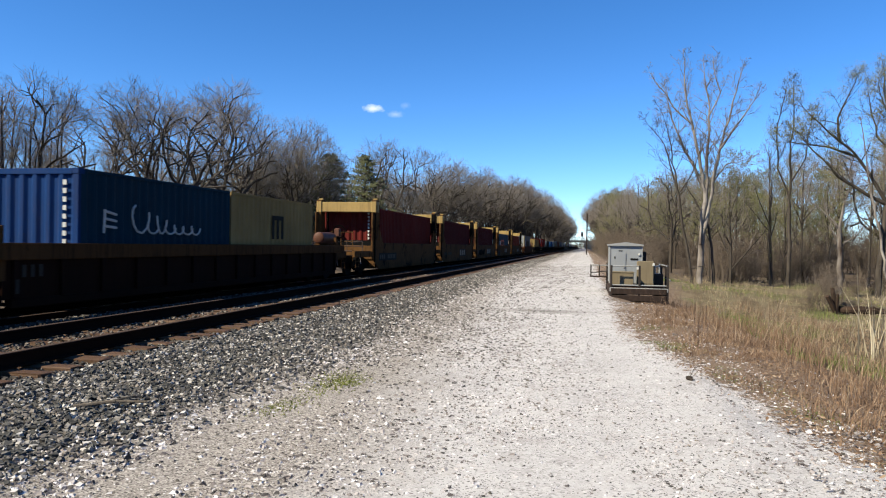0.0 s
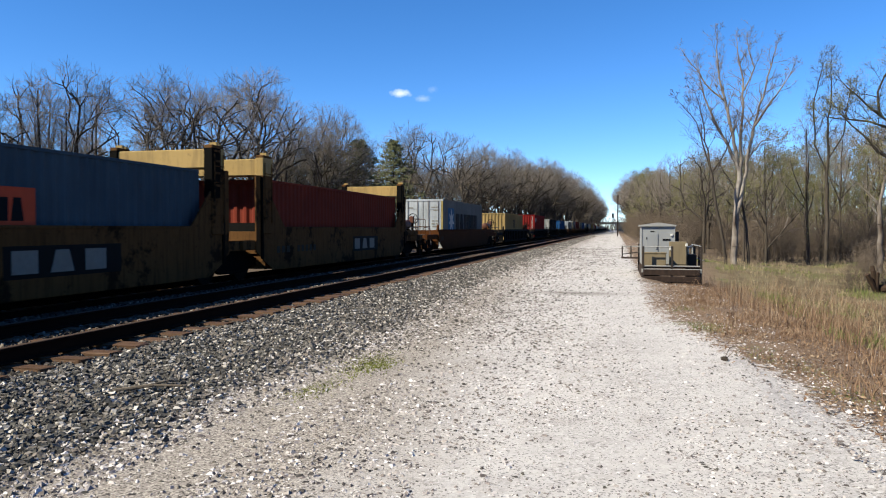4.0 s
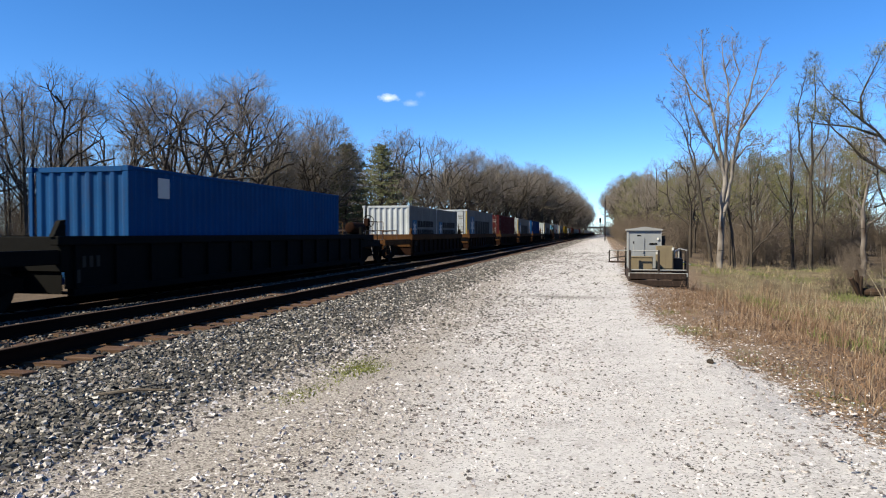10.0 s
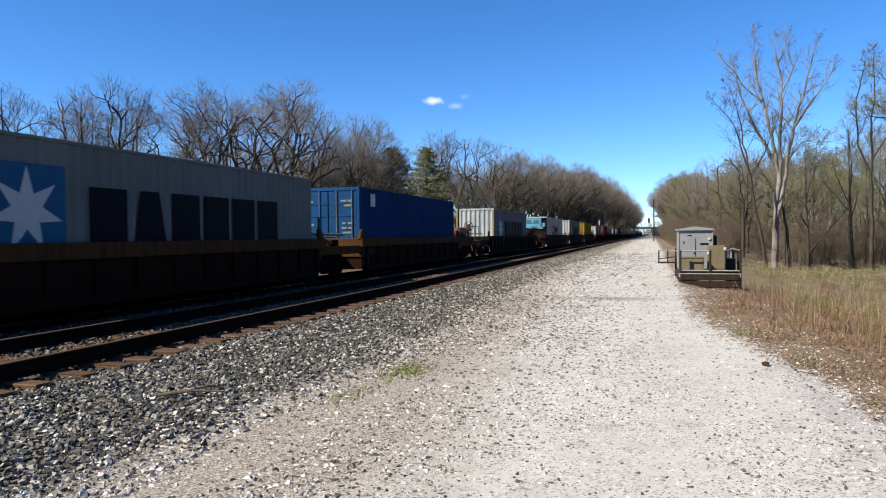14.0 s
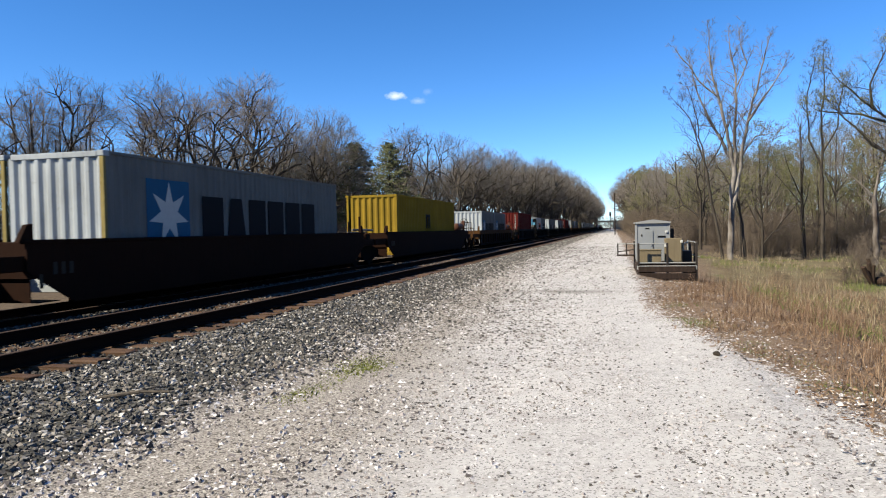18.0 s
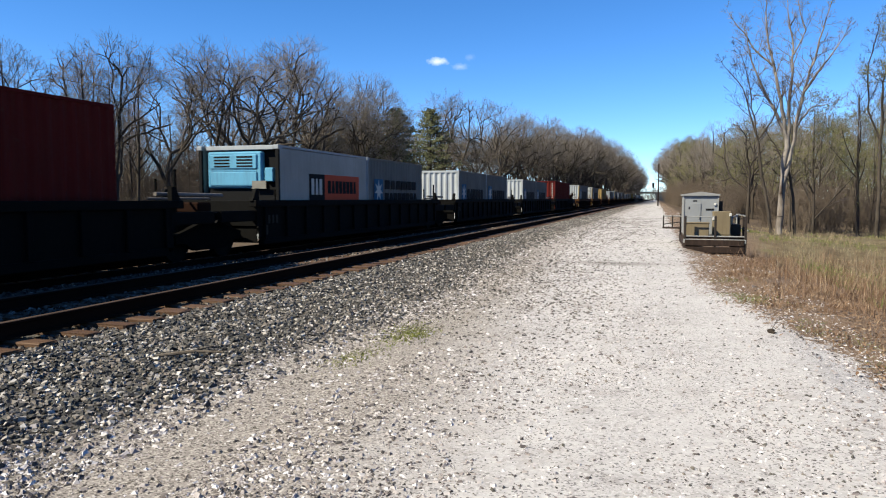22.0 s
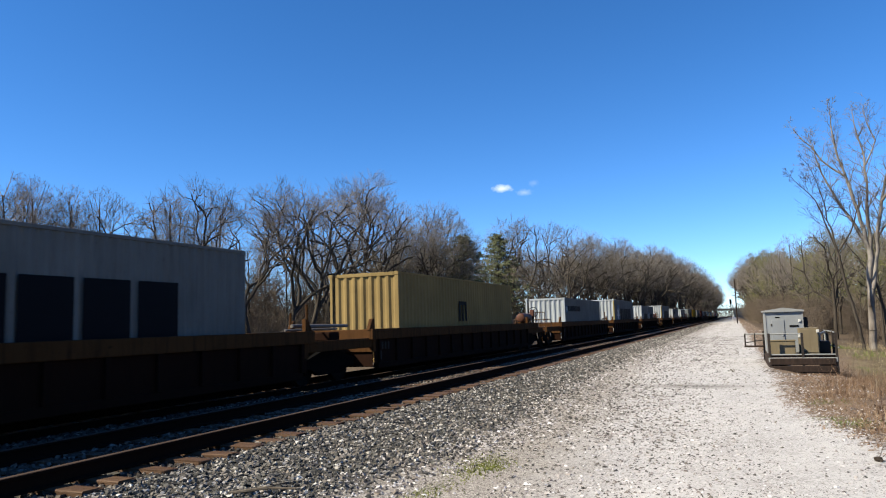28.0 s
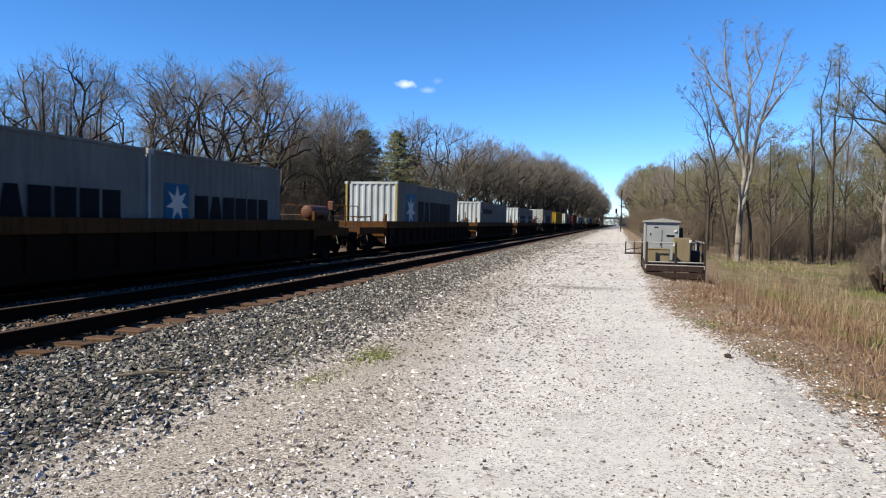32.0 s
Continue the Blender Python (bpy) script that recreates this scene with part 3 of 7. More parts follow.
def make_stones():
    rng = np.random.default_rng(11)

    def patch(p, sx, sy, t):
        return np.array([noise.noise((a * sx, b * sy, t)) for a, b, _ in p])
    bank = scatter(rng, 50000, -5.75, -2.9, 2.5, 46, 1.9)
    edge = np.interp(bank[:, 1], [3, 4.5, 7, 10, 20, 46], [-4.05, -3.9, -3.55, -3.55, -4.0, -4.5]) + 0.15 * np.sin(bank[:, 1] * 1.7) + rng.normal(0, 0.26, len(bank))
    bank = np.concatenate([bank[bank[:, 0] < edge], scatter(rng, 5000, -5.75, -4.0, -6, 2.5)])
    bank[:, 2] += 0.010
    far = scatter(rng, 7000, -5.75, -4.0, 40, 150, 1.4)
    four = scatter(rng, 19000, -10.0, -5.7, 4, 60, 1.6)
    four[:, 2] += 0.01
    lit = four[:, 0] > -7.75
    four[lit, 2] += np.where(np.abs(four[lit, 0] + 6.97) < 0.68, 0.03, 0.0)
    # stones on the train's side take the shadow-dark colour
    stones("track_bed", four[~lit], rng.uniform(0.016, 0.04, int((~lit).sum())), MAT["shaded_bed_stone"], "grey stones between the tracks, darkened for the train's shadow", 6)
    stones("rail_bed", four[lit], rng.uniform(0.014, 0.036, int(lit.sum())), MAT["bed_brown"], "rusty brown stones between the rails", 7)
    place = np.concatenate([bank, far])
    size = (0.011 + 0.023 * rng.random(len(place)) ** 1.6) * (1 + np.clip((place[:, 1] - 14) / 60, 0, 1.0))
    stones("ballast", place, size, MAT["ballast"], "angular dark grey and pale ballast stones along the track", 3)
    lane = scatter(rng, 135000, -4.1, 2.4, 2.4, 170, 3.7)
    lane = np.concatenate([lane, scatter(rng, 14000, -4.1, 2.4, -6, 2.4)])
    keep = np.interp(lane[:, 0], [-4, -1.8, -0.8, 0.2, 1.0, 2.2], [1.1, 1.05, 0.8, 0.5, 0.25, 0.45]) - 1.0 * patch(lane, 0.7, 0.3, 9) - 0.5 * patch(lane, 2.5, 1.2, 2)
    keep = np.clip(keep, 0.05, 1.0) * np.interp(lane[:, 1], [9, 16, 60], [1.0, 0.45, 0.3])
    rut = np.abs(lane[:, 0] + 2.75 - 0.05 * (lane[:, 1] - 5) - 0.12 * np.sin(lane[:, 1] * 0.9)) < 0.30
    keep = keep * np.where(rut & (lane[:, 1] < 9.5), 0.22, 1.0)
    lane = lane[rng.random(len(lane)) < keep]
    size = (0.006 + 0.015 * rng.random(len(lane)) ** 2.2) * (1 + np.clip((lane[:, 1] - 4) / 30, 0, 1.2)) * np.interp(lane[:, 0], [-3.5, -1.5, 0], [1.5, 1.25, 0.9])
    chips("gravel", lane, size, MAT["pebble"], "small pale and brown crushed stone on the lane", 4, 0.7)
    grey = scatter(rng, 22000, -4.0, 2.4, 2.4, 60, 2.6)
    keep = np.interp(grey[:, 0], [-4, -2.2, -0.8, 0.5, 2], [0.95, 0.85, 0.6, 0.3, 0.22]) - 1.0 * patch(grey, 0.7, 0.3, 9) - 0.5 * patch(grey, 1.8, 1.0, 5)
    rut = np.abs(grey[:, 0] + 2.75 - 0.05 * (grey[:, 1] - 5) - 0.12 * np.sin(grey[:, 1] * 0.9)) < 0.30
    grey = grey[rng.random(len(grey)) < np.clip(keep, 0.04, 1.0) * np.where(rut & (grey[:, 1] < 9.5), 0.35, 1.0)]
    more = scatter(rng, 8000, -3.7, -0.6, 7.0, 18, 1.2)
    more = more[rng.random(len(more)) < np.interp(more[:, 0], [-3.6, -1.2, -0.1], [1.0, 0.6, 0.02]) * np.interp(more[:, 1], [7, 10, 18], [0.0, 1.0, 0.3])]
    grey = np.concatenate([grey, more])
    size = (0.006 + 0.016 * rng.random(len(grey)) ** 2.2) * (1 + np.clip((grey[:, 1] - 5) / 22, 0, 1.5)) * np.interp(grey[:, 0], [-3.5, -1.0], [1.3, 1.0])
    chips("loose_stones", grey, size, MAT["dark_pebble"], "scattered darker stones on the lane", 5, 0.8)
    side = scatter(rng, 30000, 0.7, 4.8, 3.0, 22, 1.5)
    centre = np.interp(side[:, 1], [3, 5, 8, 10, 12, 14, 20], [2.7, 2.4, 1.9, 1.6, 1.25, 1.0, 1.2])
    side = side[np.abs(side[:, 0] - centre) < rng.exponential(0.62, len(side)) * (0.4 + 1.6 * np.clip(patch(side, 1.1, 1.1, 3) + 0.35, 0, 1))]
    size = 0.006 + 0.016 * rng.random(len(side)) ** 2.5
    stones("verge_stones", side, size, MAT["pebble"], "pale stones strewn into the weeds at the lane's edge", 8, 0.65)
    heap = np.stack([rng.normal(2.75, 0.34, 260), rng.normal(7.0, 0.30, 260), np.zeros(260)], -1)
    heap[:, 2] = [ground_z(a, b) + 0.03 for a, b, _ in heap]
    stones("rubble", heap, 0.010 + 0.018 * rng.random(260) ** 2, MAT["pebble"], "patch of white broken stone among the weeds", 9, 0.6)


make_stones()


# ---- containers ----
def corrugated(along, length, z0, z1, depth=0.036, period=0.275, lip=0.10):
    """Outline of a trapezoid-corrugated wall, from -length/2 to length/2: list of (s, d)."""
    out, s = [(-length / 2, 0.0), (-length / 2 + lip, 0.0)], -length / 2 + lip
    n = max(2, int((length - 2 * lip) / period))
    p = (length - 2 * lip) / n
    for _ in range(n):
        out += [(s + p * 0.26, 0.0), (s + p * 0.50, -depth), (s + p * 0.76, -depth), (s + p, 0.0)]
        s += p
    out.append((length / 2, 0.0))
    return out


def wall_panel(outline, z0, z1, face):
    """A sheet of the outline, drawn up from z0 to z1; face(s, d) gives x, y."""
    bm = bmesh.new()
    lo = [bm.verts.new((*face(s, d), z0)) for s, d in outline]
    hi = [bm.verts.new((*face(s, d), z1)) for s, d in outline]
    for i in range(len(outline) - 1):
        bm.faces.new((lo[i], lo[i + 1], hi[i + 1], hi[i]))
    return bm


PAINT = {}


def container_paint(colour):
    if colour not in PAINT:
        # the fleet grey is the ends' pale paint darkened for the shaded sides
        table = {"shaded_fleet_grey": (0.125, 0.124, 0.118), "white": (0.268, 0.284, 0.302), "yellow": (0.180, 0.117, 0.0109), "mustard": (0.195, 0.138, 0.056),
                 "red": (0.112, 0.0071, 0.0065), "maroon": (0.0436, 0.0060, 0.0071), "brick": (0.068, 0.0087, 0.0071), "blue": (0.0055, 0.0229, 0.085),
                 "dark_teal": (0.0042, 0.0205, 0.0360), "azure": (0.0071, 0.0426, 0.128), "pale_grey": (0.164, 0.169, 0.166), "slate": (0.0109, 0.0126, 0.0126), "steel_blue": (0.0382, 0.057, 0.076), "rust_red": (0.109, 0.0196, 0.0114)}
        PAINT[colour] = painted_steel("container_paint_" + colour, table[colour], (0.045, 0.031, 0.023), 0.32, True, 0.72, 0.06)
    return PAINT[colour]


def bars(bm, y0, y1, z0, z1, count, x, fill=0.72, t=0.004):
    """A row of upright bars in place of lettering."""
    step = (y1 - y0) / count
    for i in range(count):
        box(bm, x - t, x + t, y0 + i * step, y0 + (i + fill) * step, z0, z1)
    return bm


def marks(t, y0, y1, z0, z1, count, x, paint="navy_paint"):
    """Plain blocks in place of large letters, a part apiece, some slanted, some upright."""
    step, h = (y1 - y0) / count, z1 - z0
    w = step * (0.84 if paint == "navy_paint" else 0.66)
    for i in range(count):
        a = y0 + i * step
        lean = 0.22 if i % 6 == 1 else 0.0
        cut = [(0, 0), (1, 0), (1 - lean, 1), (lean, 1)]
        part("mark", prism([(a + u * w, z0 + v * h) for u, v in cut], x - 0.004, x + 0.004), MAT[paint], t)


def star(cx, cz, r, x):
    pts = []
    for i in range(14):
        a = math.pi / 2 + i * math.pi / 7
        rr = r if i % 2 == 0 else r * 0.42
        pts.append((cx + rr * math.cos(a), cz + rr * math.sin(a)))
    return prism(pts, x - 0.004, x + 0.006, "x")


CONTAINERS = {}
WORDS = {"shaded_fleet_grey": "pale grey", "white": "white", "yellow": "bright yellow", "mustard": "mustard yellow", "red": "red", "maroon": "dark maroon", "brick": "brick red",
         "blue": "dark blue", "dark_teal": "dark teal", "azure": "bright blue", "pale_grey": "pale grey", "slate": "dark green", "steel_blue": "grey-blue", "rust_red": "rust red"}


def container(key, m):
    """key: length, height, side colour, kind of end, end colour, marking. The near side is +x and the seen end is -y."""
    if key in CONTAINERS:
        return copy_thing(CONTAINERS[key], m)
    length, height, colour, end, end_colour, mark = key
    paint, end_paint = container_paint(colour), container_paint(end_colour)
    words = {"door": "with double doors and lock rods", "corr": "with a corrugated blank end", "reefer": "with light-blue cooling unit"}[end]
    t = thing("shipping_container", m, f"{WORDS[colour]} steel shipping container {words}", "shipping container", "containers on the train")
    L, W, H = length, 2.438, height
    hw, hl = W / 2, L / 2
    smooth = end == "reefer"
    for s in (1, -1):
        if smooth:
            part("side_panel", boxes((s * hw - 0.03, s * hw - 0.008, -hl + 0.06, hl - 0.06, 0.14, H - 0.09)), MAT["reefer_white"], t)
        else:
            part("side_panel", wall_panel(corrugated("y", L - 0.16, 0, 0), 0.14, H - 0.07, lambda a, d, s=s: (s * (hw - 0.012 + d), a)), paint, t)
        part("top_rail", boxes((s * hw - 0.06, s * hw, -hl + 0.12, hl - 0.12, H - 0.075, H - 0.008), bevel=0.008), paint, t)
        part("bottom_rail", boxes((s * hw - 0.08, s * hw, -hl + 0.12, hl - 0.12, 0.0, 0.15), bevel=0.008), paint, t)
        for e in (-1, 1):
            # cooled containers' front posts are coloured dark, for the shadow on that frame
            mat = MAT["yellow_paint"] if mark in ("star", "star_small") and H > 2.7 and e == -1 else MAT["dark_gap"] if smooth and e == -1 else end_paint if e == -1 else paint
            part("corner_post", boxes((s * hw - 0.11, s * hw - 0.002, e * hl - 0.08 if e > 0 else e * hl + 0.002, e * hl - 0.002 if e > 0 else e * hl + 0.08, 0.12, H - 0.12), bevel=0.01), mat, t)
            for z in (0.0, H - 0.118):
                part("corner_casting", boxes((s * hw - 0.162, s * hw + 0.002, e * (hl - 0.176), e * (hl + 0.002), z, z + 0.118) if e > 0 else
                                             (s * hw - 0.162, s * hw + 0.002, -hl - 0.002, -hl + 0.176, z, z + 0.118), bevel=0.01), end_paint if e == -1 else paint, t)
    bm = bmesh.new()
    for i in range(int(L / 0.6)):
        y0 = -hl + 0.12 + i * (L - 0.24) / int(L / 0.6)
        box(bm, -hw + 0.05, hw - 0.05, y0 + 0.06, y0 + 0.42, H - 0.028, H - 0.014)
    box(bm, -hw + 0.05, hw - 0.05, -hl + 0.1, hl - 0.1, H - 0.05, H - 0.028)
    part("roof", bm, MAT["reefer_white"] if smooth else paint, t)
    part("floor", boxes((-hw + 0.08, hw - 0.08, -hl + 0.1, hl - 0.1, 0.1, 0.14)), MAT["dark_gap"], t)
    part("end_header", boxes((-hw + 0.16, hw - 0.16, -hl, -hl + 0.08, H - 0.13, H - 0.01), bevel=0.01), end_paint, t)
    part("end_sill", boxes((-hw + 0.16, hw - 0.16, -hl, -hl + 0.08, 0.0, 0.14), bevel=0.01), end_paint, t)
    part("back_wall", wall_panel(corrugated("x", W - 0.2, 0, 0), 0.05, H - 0.05, lambda a, d: (-a, hl - 0.02 + d)), paint, t)
    if end == "corr":
        part("end_wall", wall_panel(corrugated("x", W - 0.2, 0, 0, 0.05, 0.27, 0.04), 0.1, H - 0.1, lambda a, d: (a, -hl + 0.012 - d)), end_paint, t)
        if (end_colour != "white" or colour == "slate") and mark not in ("plate", "arch", "arch_front"):
            bm = bmesh.new()
            for i in range(9):
                box(bm, hw - 0.36, hw - 0.28, -hl - 0.001, -hl + 0.010, H - 0.34 - i * 0.17, H - 0.24 - i * 0.17)
            tagged(part("stencil", bm, MAT["white_paint"], t, "column of white marks"), kind="stuff")
    elif end == "door":
        for s in (1, -1):
            d = part("door", boxes((s * 0.02, s * (hw - 0.12), -hl + 0.02, -hl + 0.05, 0.14, H - 0.14) if s > 0 else
                                   (-hw + 0.12, -0.02, -hl + 0.02, -hl + 0.05, 0.14, H - 0.14), bevel=0.006), end_paint, t)
            for k in (0.26, 0.80):
                x = s * (hw - 0.12) * k + s * 0.05
                part("lock_rod", rods(((x, -hl - 0.012, 0.1), (x, -hl - 0.012, H - 0.1), 0.017)), MAT["steel_rod"], d, "steel lock rod")
            for z in (0.55, 1.0, H - 1.05, H - 0.62):
                part("door_rib", boxes((min(s * 0.08, s * (hw - 0.18)), max(s * 0.08, s * (hw - 0.18)), -hl + 0.004, -hl + 0.022, z, z + 0.05), bevel=0.004), end_paint, d)
            lines = [(0.45, 0.5, 0.72), (0.45, 0.76, 0.95), (0.62, 0.62, 0.95), (1.25, 0.55, 0.68), (1.25, 0.76, 0.93), (1.42, 0.52, 0.72), (1.42, 0.78, 0.9), (1.58, 0.56, 0.9)] if s > 0 else [(0.48, 0.6, 0.9), (1.3, 0.55, 0.8)]
            tagged(part("stencil", boxes(*[(min(s * u, s * w), max(s * u, s * w), -hl + 0.001, -hl + 0.003, H - q - 0.07, H - q) for q, u, w in lines]), MAT["bright_mark"], d, "white printed marks"), kind="stuff")
    else:
        part("end_frame", boxes((-hw + 0.1, hw - 0.1, -hl + 0.16, -hl + 0.2, 0.1, H - 0.1)), MAT["dark_gap"], t)
        u = part("cooling_unit", boxes((-hw + 0.18, hw - 0.52, -hl + 0.005, -hl + 0.2, H - 1.18, H - 0.16), bevel=0.05), MAT["reefer_blue"], t, "light-blue cooling unit")
        part("cover", boxes((-hw + 0.26, hw - 0.66, -hl - 0.025, -hl + 0.02, H - 0.66, H - 0.24), bevel=0.03), MAT["reefer_blue"], u)
        part("cover", boxes((-hw + 0.26, hw - 0.66, -hl - 0.02, -hl + 0.02, H - 1.12, H - 0.72), bevel=0.03), MAT["reefer_blue"], u)
        g = [(-hw + 0.42 + i * 0.72, -hw + 0.92 + i * 0.72, -hl - 0.032, -hl - 0.02, H - 0.60 + j * 0.085, H - 0.555 + j * 0.085) for i in (0, 1) for j in range(4)]
        part("grille", boxes(*g), MAT["dark_gap"], u, "dark louvred grille")
        part("control_box", boxes((hw - 0.46, hw - 0.2, -hl + 0.03, -hl + 0.2, H - 1.0, H - 0.62), bevel=0.02), MAT["reefer_blue"], t)
        part("data_plate", boxes((hw - 0.82, hw - 0.38, -hl - 0.032, -hl - 0.022, H - 1.2, H - 0.98)), MAT["bright_mark"], u, "white printed plates")
        part("motor_bay", boxes((-hw + 0.2, hw - 0.2, -hl + 0.1, -hl + 0.155, 0.3, H - 1.22)), MAT["dark_gap"], t)
    x = hw + 0.004
    f = -hl
    if mark == "star":            # panel with a star, then six tall plain shapes
        part("logo_panel", boxes((x - 0.003, x + 0.003, f + 1.3, f + 2.9, 0.85, 2.41)), MAT["star_blue"], t, "light blue panel")
        part("logo_star", star(f + 2.1, 1.62, 0.74, x + 0.006), MAT["white_paint"], t, "white star")
        marks(t, f + 3.45, f + 10.35, 1.02, 2.10, 6, x)
    elif mark == "star_mid":
        part("logo_panel", boxes((x - 0.003, x + 0.003, f + 0.55, f + 1.45, 0.98, 1.88)), MAT["star_blue"], t, "light blue panel")
        part("logo_star", star(f + 1.0, 1.43, 0.42, x + 0.006), MAT["white_paint"], t, "white star")
        marks(t, f + 1.75, f + 5.35, 1.06, 1.64, 6, x)
    elif mark == "star_small":
        y0, y1, ye, zt, hh = (f + 0.6, f + 1.45, f + 5.3, 1.84, 0.36) if L < 7 else (f + 0.28, f + 0.72, f + 4.75, 2.10, 0.36)
        part("logo_panel", boxes((x - 0.003, x + 0.003, y0, y1, zt - (y1 - y0), zt)), MAT["star_blue"], t, "light blue panel")
        part("logo_star", star((y0 + y1) / 2, zt - (y1 - y0) / 2, (y1 - y0) * 0.46, x + 0.006), MAT["white_paint"], t, "white star")
        marks(t, y1 + 0.2, ye, zt - hh, zt - 0.02, 6 if L < 7 else 10, x)
        if L < 7:
            marks(t, y1 + 0.2, ye + 0.1, zt - 0.78, zt - 0.50, 8, x)
    elif mark == "two_tone":
        y0 = f + (4.0 if H > 2.7 else 3.1 if L > 7 else 1.75)
        y1, y2 = (y0 + 1.4, y0 + 4.2) if H > 2.7 else (y0 + 1.1, y0 + 4.1) if L > 7 else (y0 + 1.0, y0 + 3.6)
        zt = 2.02 if H > 2.7 else 1.86
        part("logo_panel", boxes((x - 0.003, x + 0.003, y0, y1, zt - 0.85, zt)), MAT["navy_paint"], t, "navy panel")
        part("logo_panel", boxes((x - 0.003, x + 0.003, y1, y2, zt - 0.85, zt)), MAT["orange_paint"], t, "orange-red panel")
        marks(t, y0 + 0.12, y1 - 0.1, zt - 0.62, zt - 0.14, 3, x + 0.004, "white_paint")
        marks(t, y1 + 0.2, y2 - 0.2, zt - 0.58, zt - 0.18, 8, x + 0.004, "navy_paint")
    elif mark in ("arch", "arch_front"):
        y0 = f + (5.25 if mark == "arch" else 2.66)
        zt = 2.02
        for i in range(3):
            part("logo", boxes((x - 0.003, x + 0.003, y0 + i * 0.34, y0 + i * 0.34 + 0.17, zt - 0.76, zt - 0.14), bevel=0.002), MAT["black_paint"], t, "black bar of a mark")
        part("logo", boxes((x - 0.003, x + 0.003, y0, y0 + 0.85, zt - 0.14, zt)), MAT["black_paint"], t, "black bar of a mark")
    elif mark == "column":
        for i in range(4):
            marks(t, f + 0.50, f + 0.92, 2.30 - i * 0.44, 2.62 - i * 0.44, 1, x, "pale_mark")
    elif mark == "short":
        marks(t, f + 0.62, f + 1.55, 2.0, 2.5, 3, x, "white_paint")
    elif mark == "scrawl":
        r = random.Random(5)
        bm = bmesh.new()
        y = -hl + 1.6
        for size, wide in ((0.62, 0.42), (0.20, 0.20), (0.42, 0.16), (0.20, 0.22), (0.22, 0.20), (0.20, 0.24), (0.22, 0.20)):      # a tall sweep, then low loops
            last = None
            for k in range(9):
                a = math.pi * (0.5 + 1.7 * k / 8)
                q = (x, y + wide * (0.5 + 0.5 * math.cos(a)) + 0.04 * k, 1.32 + size * (0.5 + 0.5 * math.sin(a)))
                if last:
                    rod(bm, last, q, 0.024, 5)
                last = q
            y += wide + 0.16
        for k in range(3):                             # a small flag-like tag before it
            rod(bm, (x, -hl + 0.75, 1.45 + 0.16 * k), (x, -hl + 1.15, 1.42 + 0.14 * k), 0.03, 5)
        rod(bm, (x, -hl + 0.75, 1.30), (x, -hl + 0.78, 1.80), 0.03, 5)
        tagged(part("paint_scrawl", bm, MAT["white_paint"], t, "white spray-painted scrawl"), kind="stuff")
    elif mark == "plate":
        part("label_plate", boxes((x - 0.003, x + 0.003, f + 1.02, f + 1.45, H - 0.66, H - 0.2)), MAT["white_paint"], t, "white square label")
    CONTAINERS[key] = t
    return t


# ---- well cars ----
def wheelset(y, parent):
    w = part("wheelset", rods(((-0.9, y, 0.46), (0.9, y, 0.46), 0.08)), MAT["truck"], parent)
    for s in (-1, 1):
        bm = rods(((s * 0.70, y, 0.46), (s * 0.80, y, 0.46), 0.46), ((s * 0.675, y, 0.46), (s * 0.70, y, 0.46), 0.49), n=28)
        rod(bm, (s * 0.79, y, 0.46), (s * 0.84, y, 0.46), 0.12, 16)
        o = part("wheel", bm, MAT["wheel_steel"], parent, "worn steel railway wheel")
    return w


def truck(y, car):
    t = part("truck", boxes((-0.9, 0.9, y - 0.2, y + 0.2, 0.42, 0.72), bevel=0.02), MAT["truck"], car, "sooty two-axle truck")
    for s in (-1, 1):
        pts = [(-1.25, 0.42), (-1.25, 0.62), (-0.95, 0.70), (-0.45, 0.84), (0.45, 0.84), (0.95, 0.70), (1.25, 0.62), (1.25, 0.42), (0.95, 0.42), (0.55, 0.24), (-0.55, 0.24), (-0.95, 0.42)]
        part("side_frame", prism([(a + y, b) for a, b in pts], s * 1.0 - 0.07, s * 1.0 + 0.07), MAT["truck"], t)
        part("spring", rods(*[((s * 1.0, y + k * 0.14, 0.3), (s * 1.0, y + k * 0.14, 0.62), 0.06) for k in (-1, 0, 1)]), MAT["truck"], t)
    for k in (-0.88, 0.88):
        wheelset(y + k, t)
    return t


WELLS = {}
CAR_WORDS = {"tan": "tan-brown", "black": "sooty black", "brown": "oxide brown", "orange": "orange-brown", "ochre": "weathered yellow"}


